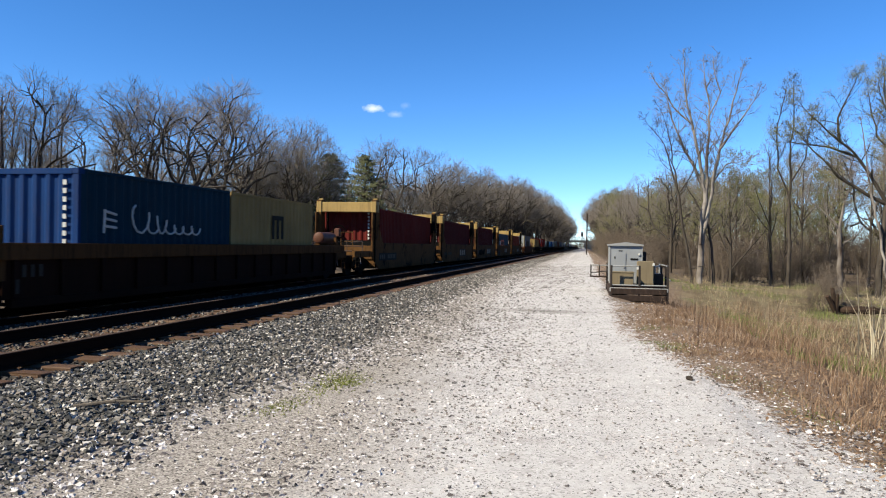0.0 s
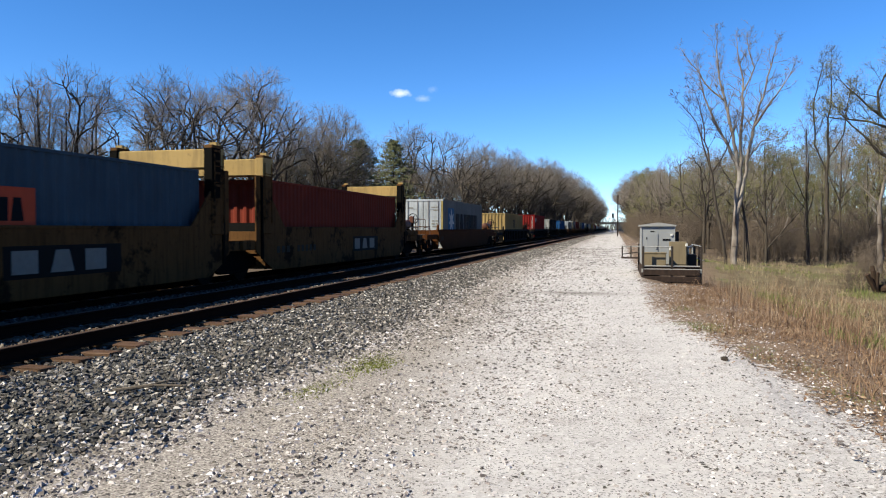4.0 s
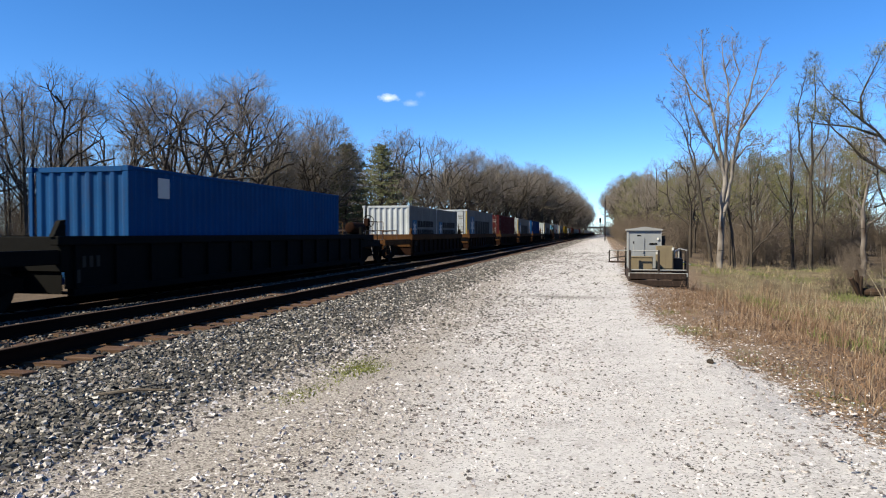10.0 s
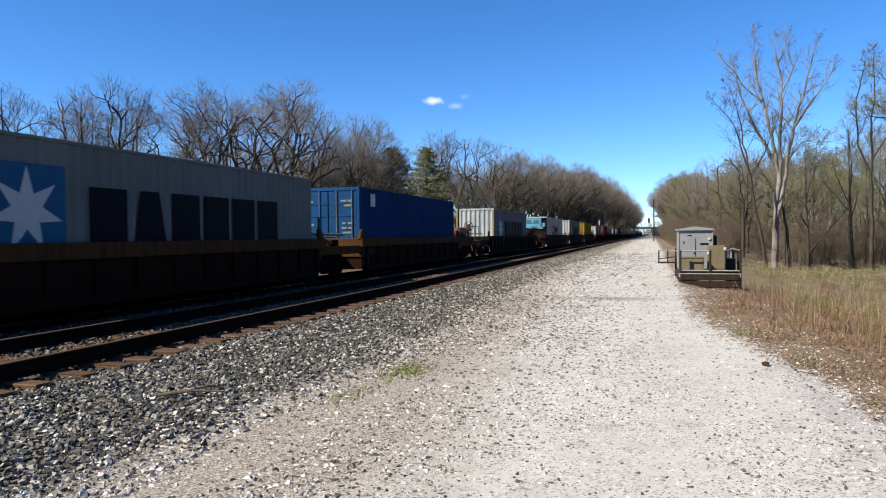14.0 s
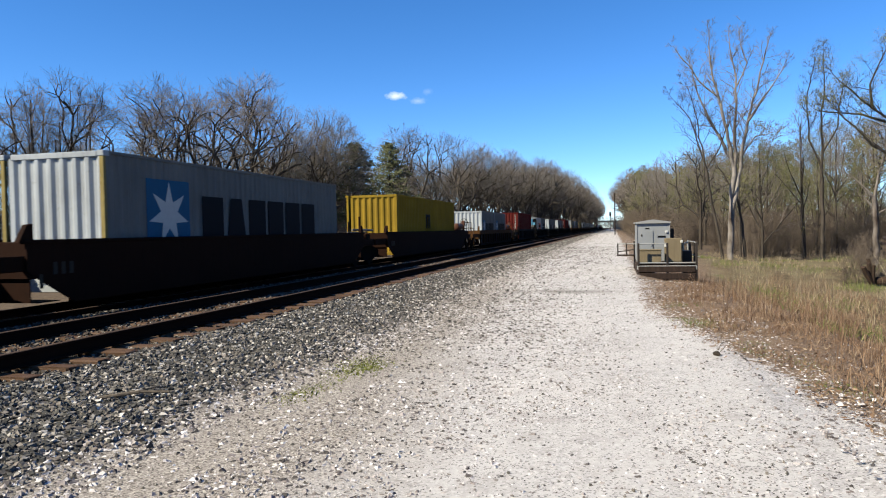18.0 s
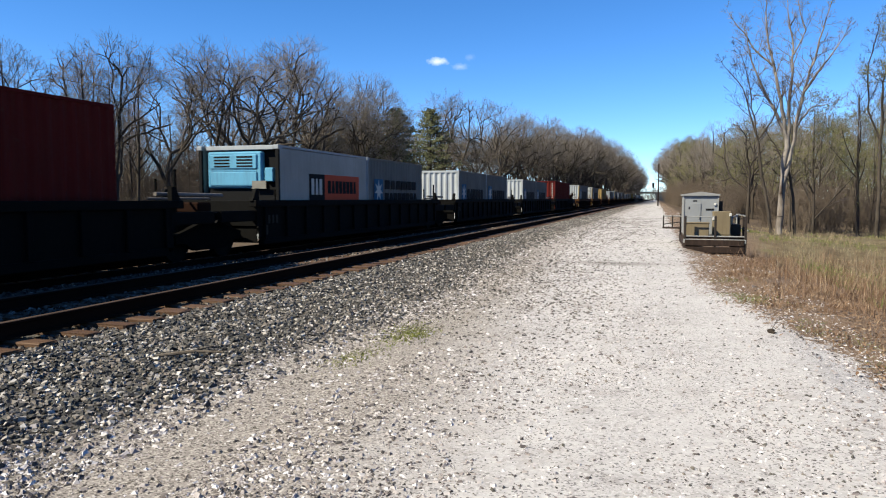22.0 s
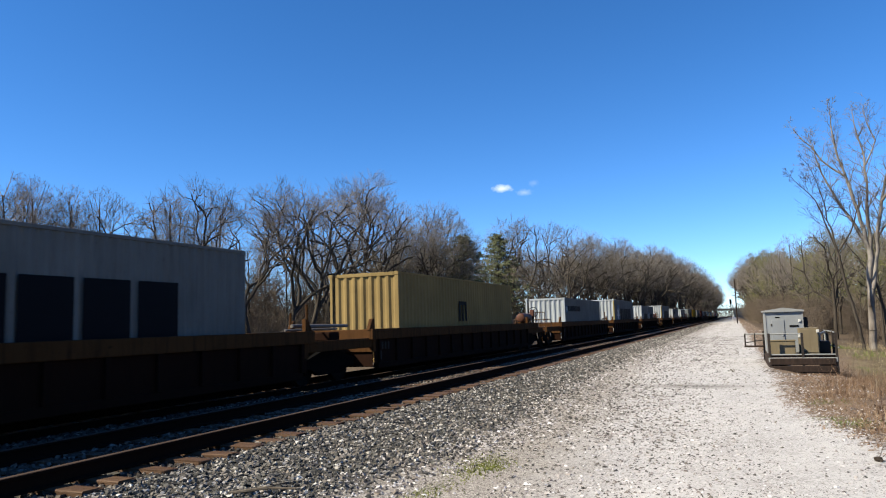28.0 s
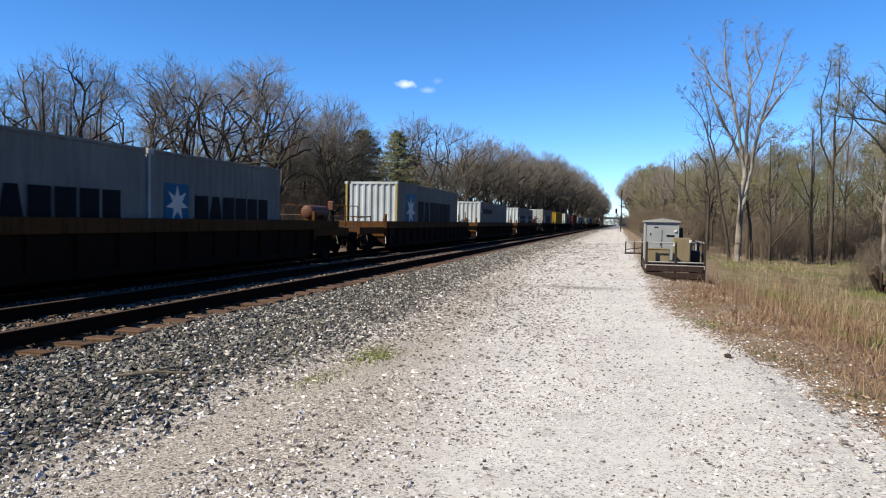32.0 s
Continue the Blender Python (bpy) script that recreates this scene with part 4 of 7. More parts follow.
def well_car(key, m):
    """key: style, colour, well length, reach to the front and rear ends, truck places. z = 0 is the rail head."""
    if key in WELLS:
        return copy_thing(WELLS[key], m)
    style, colour, well, front, rear, trucks, flags = key
    mat = MAT[{"tan": "tan_steel", "black": "black_steel", "brown": "brown_steel", "orange": "orange_steel", "ochre": "ochre_steel"}[colour]]
    # tan ribbed cars get brown sheets and ribs, shade put into the colour
    body = MAT["black_steel"] if colour == "black" else MAT["brown_steel"] if style == "rib" else mat
    t = thing("well_car", m, f"{CAR_WORDS[colour]} {'bulkhead ' if style == 'bulk' else ''}well car carrying a container low on the rails", "railway wagon", "well cars of the train")
    hl = well / 2
    top = 1.385
    for s in (1, -1):
        if style == "rib":
            part("side_sheet", boxes((s * 1.40 - 0.012, s * 1.40 + 0.012, -hl, hl, 0.40, top - (0.29 if colour == "tan" else 0.16))), body, t)
            deep = 0.30 if colour == "tan" else 0.17
            part("top_chord", boxes((s * 1.40 - 0.09, s * 1.40 + 0.10, -hl - 0.25, hl + 0.25, top - deep, top), bevel=0.012), mat, t)
            part("bottom_chord", boxes((s * 1.36 - 0.09, s * 1.36 + 0.09, -hl + 0.2, hl - 0.2, 0.245, 0.405), bevel=0.012), body, t)
            n = int(well / 1.1)
            spots = [-hl + 0.25 + i * (well - 0.5) / n for i in range(n + 1)]
            ribs = [(s * 1.412 if s > 0 else -1.49, 1.49 if s > 0 else s * 1.412, y - 0.06, y + 0.06, 0.41, top - deep - 0.002) for y in spots]
            if s > 0:
                for rib in ribs:
                    part("rib", boxes(rib, bevel=0.01), body, t)
            else:                                   # the side turned away
                tagged(part("ribs", boxes(*ribs, bevel=0.01), body, t), kind="stuff")
        else:
            lo = 0.26
            taper = 0.9
            pts = [(-hl - 0.15, top), (-hl - 0.15, 0.86), (-hl + taper, lo), (hl - taper, lo), (hl + 0.15, 0.86), (hl + 0.15, top)]
            if style == "bulk":
                pts = [(-hl - 0.25, 3.05), (-hl - 0.25, 0.55), (-hl + 0.35, lo), (hl - 0.35, lo), (hl + 0.25, 0.55), (hl + 0.25, 3.05), (hl - 0.15, 3.05), (hl - 0.15, 2.45),
                       (hl - 1.05, top + 0.12), (-hl + 1.05, top + 0.12), (-hl + 0.15, 2.45), (-hl + 0.15, 3.05)]
            part("side_sheet", prism(pts, s * 1.42 - 0.02, s * 1.42 + 0.02), mat, t)
            if style == "smooth":
                part("top_chord", boxes((s * 1.42 - 0.08, s * 1.42 + 0.04, -hl - 0.2, hl + 0.2, top - 0.05, top + 0.025), bevel=0.012), mat, t)
            else:
                part("top_chord", boxes((s * 1.42 - 0.06, s * 1.42 + 0.035, -hl + 1.05, hl - 1.05, top + 0.06, top + 0.125), bevel=0.01), mat, t)
            part("bottom_chord", boxes((s * 1.38 - 0.08, s * 1.38 + 0.06, -hl + taper, hl - taper, lo - 0.02, lo + 0.09), bevel=0.01), mat, t)
    for y in np.linspace(-hl + 0.4, hl - 0.4, 4):
        part("cross_bearer", boxes((-1.36, 1.36, y - 0.25, y + 0.25, 0.285, 0.30)), MAT["truck"], t)
    for e, reach in ((-1, front), (1, rear)):
        y0, y1 = sorted((e * hl, e * reach))
        if y1 - y0 < 0.3:
            continue
        deck = part("end_platform", boxes((-0.36, 0.36, y0, y1, 0.70, 1.10), bevel=0.015), mat, t)
        part("bolster", boxes((-1.28, 1.28, e * reach - 0.28 if e > 0 else e * reach, e * reach if e > 0 else e * reach + 0.28, 0.94, 1.10), bevel=0.012), mat, t)
        part("cross_beam", boxes((-1.42, 1.42, e * hl - 0.09, e * hl + 0.09, 0.72, top - 0.01), bevel=0.015), mat, t)
        for s in (1, -1):
            part("side_beam", boxes((s * 1.32 - 0.06, s * 1.32 + 0.06, y0, y1 - 0.05 if e > 0 else y1, 0.86, 1.13), bevel=0.012), mat, t)
            part("corner_guide", prism([(-0.05, 0.0), (0.26, 0.0), (0.08, 0.30), (-0.05, 0.32)], s * 1.36 - 0.05, s * 1.36 + 0.05), mat, t).matrix_basis = pose(0, e * (hl + 0.02), top - 0.02) @ Matrix.Scale(e, 4, (0, 1, 0))
        if style == "bulk":
            yb = e * (hl + 0.05)
            part("bulkhead_beam", boxes((-1.4, 1.4, yb - 0.22, yb + 0.22, 2.95, 3.42), bevel=0.02), MAT["yellow_steel"], t, "yellow bulkhead beam")
            for s in (1, -1):
                part("bulkhead_post", boxes((s * 1.36 - 0.12, s * 1.36 + 0.12, yb - 0.26, yb + 0.26, 1.3, 3.52), bevel=0.02), mat, t)
                if e < 0:
                    part("post_head", boxes((s * 1.36 - 0.125, s * 1.36 + 0.125, yb - 0.265, yb + 0.265, 2.93, 3.46), bevel=0.02), MAT["yellow_steel"], t, "yellow post head")
                else:                               # ladder post at the rear, its upper back coloured dark as shade
                    part("post_head", boxes((s * 1.36 - 0.125, s * 1.36 + 0.125, yb + 0.10, yb + 0.265, 2.93, 3.46), bevel=0.02), MAT["yellow_steel"], t, "yellow post head")
                    part("post_back", boxes((s * 1.36 - 0.125, s * 1.36 + 0.125, yb - 0.265, yb + 0.095, 2.2, 3.46), bevel=0.02), MAT["truck"], t, "post back darkened as shade")
                    for z in (2.5, 2.8, 3.1, 3.35):
                        part("step", boxes((s * 1.36 - 0.16, s * 1.36 + 0.16, yb - 0.20, yb + 0.02, z, z + 0.05)), mat, t)
                part("stiffener", boxes((s * 1.44 - 0.03, s * 1.44 + 0.03, yb + e * 0.27 - 0.05, yb + e * 0.27 + 0.05, 0.6, 2.9), bevel=0.01), MAT["truck"], t, "dark stiffener along the post")
                part("bulkhead_cap", boxes((s * 1.36 - 0.10, s * 1.36 + 0.10, yb - 0.05, yb + 0.05, 3.50, 3.60), (s * 1.36 - 0.06, s * 1.36 + 0.06, yb + 0.14, yb + 0.22, 3.50, 3.58)), MAT["yellow_steel"], t)
                part("gusset", prism([(e * (hl + 0.24), 2.93), (e * (hl + 0.24), 0.62), (e * min(hl + 0.62, reach), 0.80), (e * min(hl + 0.62, reach), 2.93)], s * 1.40 - 0.02, s * 1.40 + 0.02), mat, t)
                part("grab_iron", rods(((s * 1.50, yb - 0.2, 1.6), (s * 1.50, yb - 0.2, 3.3), 0.015), ((s * 1.50, yb + 0.2, 1.6), (s * 1.50, yb + 0.2, 3.3), 0.015),
                                       *[((s * 1.50, yb - 0.2, z), (s * 1.50, yb + 0.2, z), 0.012) for z in (1.8, 2.2, 2.6, 3.0)], n=6), mat, t)
            # black sheet stands in for the shade in the opening between the posts
            part("bulkhead_panel", boxes((-1.3, 1.3, yb - 0.03, yb + 0.03, 1.0, 1.62)), MAT["black_steel"], t, "black panel for the dark opening")
        if (e < 0 and "F" in flags) or (e > 0 and "R" in flags):      # outer end of the car
            ye = e * (reach - 0.08)
            for s in (1, -1):
                part("grab_rail", rods(((s * 1.25, ye, 0.7), (s * 1.25, ye, 1.95), 0.018), ((s * 0.72, ye, 1.1), (s * 0.72, ye, 1.95), 0.018), ((s * 0.72, ye, 1.95), (s * 1.25, ye, 1.95), 0.018),
                                       ((s * 0.72, ye, 1.55), (s * 1.25, ye, 1.55), 0.014), n=6), mat, t)
                part("ladder", rods(*[((s * 1.36, ye - e * 0.55, z), (s * 1.36, ye - e * 0.1, z), 0.014) for z in (0.45, 0.68, 0.9)], ((s * 1.36, ye - e * 0.55, 0.4), (s * 1.36, ye - e * 0.55, 1.1), 0.016),
                                    ((s * 1.36, ye - e * 0.1, 0.4), (s * 1.36, ye - e * 0.1, 1.1), 0.016), n=6), mat, t)
            part("coupler", boxes((-0.13, 0.13, min(ye, ye + e * 0.62), max(ye, ye + e * 0.62), 0.72, 0.98), bevel=0.03), MAT["truck"], t)
            part("walkway", boxes((-1.2, 1.2, min(ye - e * 0.5, ye), max(ye - e * 0.5, ye), 1.12, 1.15)), MAT["grey_tank"], t, "rusty grating walkway")
            rail_y = e * (hl + 0.42 * (reach - hl))
            part("crossover_rail", rods(*[((-1.15, rail_y, z), (1.15, rail_y, z), 0.022) for z in (1.34, 1.56)], *[((k, rail_y, 1.1), (k, rail_y, 1.58), 0.02) for k in (-1.15, -0.4, 0.4, 1.15)],
                                        *[((k, rail_y, 1.56), (k, ye - e * 0.1, 1.5), 0.018) for k in (-1.15, 1.15)], n=6), MAT["grey_tank"], t, "rusty crossover railing")
            for s in (1, -1):
                part("brace", rods(((s * 1.22, e * (hl + 0.2), 1.05), (s * 0.4, ye - e * 0.4, 1.05), 0.05), n=6), MAT["brown_steel"], t)
            part("lever", rods(((1.28, ye - e * 0.9, 0.9), (0.2, ye, 0.95), 0.018), ((1.28, ye - e * 0.9, 0.9), (1.34, ye - e * 0.9, 0.55), 0.018), n=6), MAT["steel_rod"], t, "bare steel coupling lever")
            part("air_hose", rods(((0.35, ye, 0.8), (0.42, ye + e * 0.25, 0.52), 0.03), ((0.42, ye + e * 0.25, 0.52), (0.30, ye + e * 0.5, 0.45), 0.03), n=6), MAT["truck"], t)
        elif e > 0 and style != "bulk" and reach - hl > 0.5:           # shared joint between two wells
            part("joint_post", rods(((1.2, hl + 0.35, 1.1), (1.2, hl + 0.35, 2.05), 0.035), ((0.75, hl + 0.3, 1.1), (0.75, hl + 0.3, 1.85), 0.03), n=6), mat, t)
            part("joint_pipe", rods(((1.05, hl - 0.1, 1.52), (1.05, reach + 0.7, 1.5), 0.045), ((0.85, hl - 0.1, 1.42), (0.85, reach + 0.5, 1.42), 0.03), n=8), MAT["steel_rod"], t, "pale pipe along the joint")
            part("joint_box", boxes((0.55, 1.15, reach - 0.35, reach + 0.15, 1.1, 1.34), bevel=0.03), MAT["brown_steel"], t)
        if "B" in flags and e > 0:                                     # brake gear on the rear platform
            y1 = max(hl + 0.9, reach - 1.1)
            tank_mat = MAT["red_tank"] if colour != "black" else MAT["brown_steel"]
            for s in (1, -1):
                part("end_beam", boxes((s * 1.36 - 0.07, s * 1.36 + 0.07, hl + 0.16, y1, 1.135, top - 0.012), bevel=0.012), mat, t)
            bm = rods(((0.92, y1 - 1.55, 1.66), (0.92, y1 - 0.2, 1.66), 0.23), n=20)
            bmesh.ops.create_uvsphere(bm, u_segments=20, v_segments=8, radius=0.23, matrix=pose(0.92, y1 - 0.2, 1.66) @ Matrix.Diagonal((1, 0.4, 1, 1)))
            bmesh.ops.create_uvsphere(bm, u_segments=20, v_segments=8, radius=0.23, matrix=pose(0.92, y1 - 1.55, 1.66) @ Matrix.Diagonal((1, 0.4, 1, 1)))
            part("air_tank", bm, tank_mat, t, "red-brown cylindrical air tank")
            for k in (-1.25, -0.5):
                part("tank_strap", boxes((0.66, 1.18, y1 + k - 0.04, y1 + k + 0.04, 1.36, 1.44)), mat, t)
            part("valve", boxes((0.5, 0.8, y1 - 0.1, y1 + 0.12, 1.12, 1.62), bevel=0.03), tank_mat, t)
            part("brake_stand", boxes((1.02, 1.14, y1 + 0.16, y1 + 0.26, 1.1, 2.05), bevel=0.02), MAT["truck"], t)
            part("gear_box", boxes((0.96, 1.2, y1 + 0.02, y1 + 0.2, 1.72, 2.08), bevel=0.04), tank_mat, t)
            bm = bmesh.new()
            for i in range(16):
                a, b = i * math.pi / 8, (i + 1) * math.pi / 8
                rod(bm, (1.08 + 0.26 * math.cos(a), y1 + 0.3, 1.95 + 0.26 * math.sin(a)), (1.08 + 0.26 * math.cos(b), y1 + 0.3, 1.95 + 0.26 * math.sin(b)), 0.018, 6)
            for i in range(3):
                a = i * math.pi / 3
                rod(bm, (1.08 + 0.26 * math.cos(a), y1 + 0.3, 1.95 + 0.26 * math.sin(a)), (1.08 - 0.26 * math.cos(a), y1 + 0.3, 1.95 - 0.26 * math.sin(a)), 0.012, 6)
            part("brake_wheel", bm, MAT["truck"], t, "spoked brake wheel")
            part("hose", rods(((1.1, y1 + 0.1, 1.3), (1.15, y1 + 0.9, 1.0), 0.03)), MAT["truck"], t)
            part("pipe", rods(((-0.9, hl + 0.3, 1.3), (-0.9, y1 + 0.5, 1.3), 0.03), ((-0.9, y1, 1.3), (0.9, y1, 1.32), 0.03)), MAT["truck"], t)
    for e in (-1, 1):
        part("end_sheet", boxes((-1.36, 1.36, e * (hl + 0.02) - 0.012, e * (hl + 0.02) + 0.012, 0.31, 1.08)), body, t)
    for y in trucks:
        truck(y, t)
    if style == "bulk":
        if "F" in flags:
            part("number_panel", boxes((1.441, 1.443, -hl + 0.40, -hl + 3.55, 0.66, 1.02)), MAT["black_paint"], t, "black number panel")
        else:
            part("sign_panel", boxes((1.441, 1.446, 0.2, 3.0, 0.60, 1.16)), MAT["black_paint"], t, "black panel")
            marks(t, 0.36, 2.85, 0.68, 1.08, 3, 1.449, "bright_mark")
        tagged(part("car_number", bars(bars(bmesh.new(), -hl + 0.55, -hl + 1.5, 0.74, 0.94, 3, 1.446, 0.6, 0.003), -hl + 1.9, -hl + 3.4, 0.74, 0.94, 5, 1.446, 0.6, 0.003), MAT["pale_mark" if "F" in flags else "faint_mark"], t, "worn stencil bars"), kind="stuff")
    else:
        tagged(part("car_number", bars(bmesh.new(), -hl + 0.42, -hl + 1.0, 0.78, 1.0, 3, 1.444 if style == "smooth" else 1.43, 0.5, 0.004), MAT["faint_mark"], t, "worn stencil bars"), kind="stuff")
        part("reflector", boxes(*[(1.44, 1.446, -hl + 0.1 + k, -hl + 0.18 + k, 0.55, 0.80) for k in (0.0,)]) if style == "smooth" else
             boxes((1.495, 1.50, -hl + 0.21, -hl + 0.29, 0.5, 0.75)), MAT["faint_mark"], t, "worn reflector strip")
    WELLS[key] = t
    return t


# ---- the train: each container's front, in metres along the track at the start ----
SPEED = 19.0
M40 = (12.192, 2.896, "shaded_fleet_grey", "corr", "white", "star")
M40D = (12.192, 2.896, "shaded_fleet_grey", "door", "white", "star")
M40L = (12.192, 2.591, "shaded_fleet_grey", "corr", "white", "star_small")
M20 = (6.058, 2.591, "shaded_fleet_grey", "corr", "white", "star_small")
M20B = (6.058, 2.591, "shaded_fleet_grey", "corr", "white", "star_mid")
TWO_M20, TWO_M20B = (M20, M20), (M20B, M20B)


def c40(colour, end="corr", mark="none", high=True, end_colour=None):
    return (12.192, 2.896 if high else 2.591, colour, end, end_colour or colour, mark)


# style, colour, well length, [(front, containers)] for each car, front to rear
CARS = [
    ("rib", "tan", 16.3, [(12.17, ((6.058, 2.591, "dark_teal", "corr", "blue", "scrawl"), (6.058, 2.591, "mustard", "corr", "mustard", "arch_front")))]),
    ("bulk", "ochre", 12.95, [(32.2, (c40("brick", "corr", "none"),)), (47.8, (c40("maroon", "corr", "column"),)), (63.4, (c40("maroon"),)),
                           (79.0, (c40("steel_blue", "corr", "two_tone", False),)), (94.6, (c40("rust_red", "corr", "none", False),))]),
    ("smooth", "orange", 15.6, [(115.97, (M40D,))]),
    ("rib", "black", 16.3, [(139.7, (c40("mustard", "corr", "arch", False),))]),
    ("rib", "black", 16.3, [(163.5, (c40("red", "corr", "short"),)), (183.15, ((6.058, 2.591, "slate", "corr", "pale_grey", "none"), (6.058, 2.591, "slate", "corr", "pale_grey", "none"))),
                            (203.1, (c40("azure", "corr", "plate", False),))]),
    ("rib", "tan", 12.5, [(225.3, TWO_M20), (241.15, (M40D,)), (257.35, (c40("maroon", "door", "column"),)), (273.0, (M40D,)), (288.83, (c40("blue", "door", "plate", True, "azure"),))]),
    ("rib", "black", 16.3, [(310.65, (M40,))]),
    ("smooth", "brown", 16.3, [(334.5, (c40("white", "reefer", "two_tone"),)), (354.2, (M40,)), (373.85, (c40("yellow", "corr", "arch"),))]),
    ("rib", "tan", 16.3, [(395.75, TWO_M20B)]),
    ("rib", "black", 14.9, [(416.9, (c40("brick", "corr", "column"),)), (435.1, ((6.058, 2.591, "white", "reefer", "white", "two_tone"), M20)), (453.3, TWO_M20B), (471.55, TWO_M20B), (489.65, (c40("brick"),))]),
    ("rib", "tan", 16.3, [(512.6, (M40,)), (532.37, (M40D,)), (552.15, (c40("mustard", "corr", "arch"),))]),
    ("rib", "tan", 16.3, [(575.8, (M40L,)), (595.4, (M40,)), (615.0, TWO_M20B)]),
    ("rib", "tan", 16.3, [(638.6, (M40,)), (658.3, (M40L,)), (677.9, TWO_M20)]),
    ("rib", "black", 16.3, [(701.5, (M40D,)), (721.1, (c40("yellow", "corr", "arch"),)), (740.8, (M40,))]),
    ("smooth", "brown", 16.3, [(764.4, (c40("maroon"),)), (784.0, (M40L,)), (803.7, (c40("white", "reefer", "two_tone"),))]),
    ("rib", "tan", 12.5, [(827.0, TWO_M20), (842.9, (M40D,)), (858.8, (c40("azure"),)), (874.6, (M40,)), (890.5, (c40("mustard"),))]),
    ("rib", "black", 16.3, [(913.0, (M40,)), (932.6, (c40("red"),)), (952.3, TWO_M20)]),
]


def make_train():
    """Every well and container, with its place along the track at the start."""
    moving = []
    spans = []                                    # container span of each unit
    for style, colour, well, units in CARS:
        spans.append([(f, f + sum(c[0] for c in cs) + 0.08 * (len(cs) - 1)) for f, cs in units])
    for ci, (style, colour, well, units) in enumerate(CARS):
        for ui, (f, cs) in enumerate(units):
            a, b = spans[ci][ui]
            mid = (a + b) / 2
            if ui > 0:
                front = mid - (spans[ci][ui - 1][1] + a) / 2
                fl = ""
            else:
                front = mid - ((spans[ci - 1][-1][1] + a) / 2 + 0.45) if ci else mid - (a - 4.4)
                fl = "F"
            if ui < len(units) - 1:
                rear = (b + spans[ci][ui + 1][0]) / 2 - mid
            else:
                rear = (b + spans[ci + 1][0][0]) / 2 - 0.45 - mid if ci < len(CARS) - 1 else 11.0
                fl += "RB"
            front, rear = round(front * 4) / 4, round(rear * 4) / 4
            w = min(well, 2 * min(front, rear) - 1.4)
            trucks = (-front if ui else -front + 1.7,) + ((rear - 1.7,) if ui == len(units) - 1 else ())
            car = well_car((style, colour, round(w, 2), front, rear, tuple(round(q, 2) for q in trucks), fl), pose(XC2, mid, RAIL2))
            moving.append((car, Vector((XC2, mid, RAIL2))))
            y = a
            for c in cs:
                at = Vector((XC2, y + c[0] / 2, RAIL2 + 0.302))
                moving.append((container(c, Matrix.Translation(at)), at))
                y += c[0] + 0.08
            if f == 63.4:          # sprayed scrawl along the side
                r = random.Random(int(f))
                bm = bmesh.new()
                p = (1.452 if style == "bulk" else 1.50, -5.2 if style == "bulk" else -4.5, 0.75)
                for i in range(26):
                    q = (p[0], p[1] + (0.22 if i % 3 else 0.05) * r.uniform(0.4, 1.2), min(1.15, max(0.5, 0.82 + (0.3 if i % 2 else -0.3) * r.uniform(0.5, 1.1))))
                    rod(bm, p, q, 0.022, 5)
                    p = q
                tagged(part("paint_scrawl", bm, MAT["black_paint"] if style == "bulk" else MAT["pale_mark"], car, "sprayed scrawl"), kind="stuff")
    return moving


TRAIN = make_train()


# ---- trees ----
def prisms(segs, sides):
    """Tapered sticks from rows of (p0, p1, r0, r1) as one array mesh."""
    s = np.array(segs, dtype=np.float32)
    p0, p1, r0, r1 = s[:, 0:3], s[:, 3:6], s[:, 6], s[:, 7]
    d = p1 - p0
    d /= np.linalg.norm(d, axis=1, keepdims=True) + 1e-9
    ref = np.where(np.abs(d[:, 2:3]) > 0.9, np.array([[1.0, 0, 0]]), np.array([[0, 0, 1.0]]))
    u = np.cross(d, ref)
    u /= np.linalg.norm(u, axis=1, keepdims=True) + 1e-9
    w = np.cross(d, u)
    n = len(s)
    v = np.zeros((n, 2 * sides, 3), np.float32)
    for k in range(sides):
        a = 2 * math.pi * k / sides
        o = u * math.cos(a) + w * math.sin(a)
        v[:, k], v[:, sides + k] = p0 + o * r0[:, None], p1 + o * r1[:, None]
    quad = np.array([(k, (k + 1) % sides, sides + (k + 1) % sides, sides + k) for k in range(sides)])
    f = quad[None] + (np.arange(n) * 2 * sides)[:, None, None]
    return v.reshape(-1, 3), f.reshape(-1, 4)


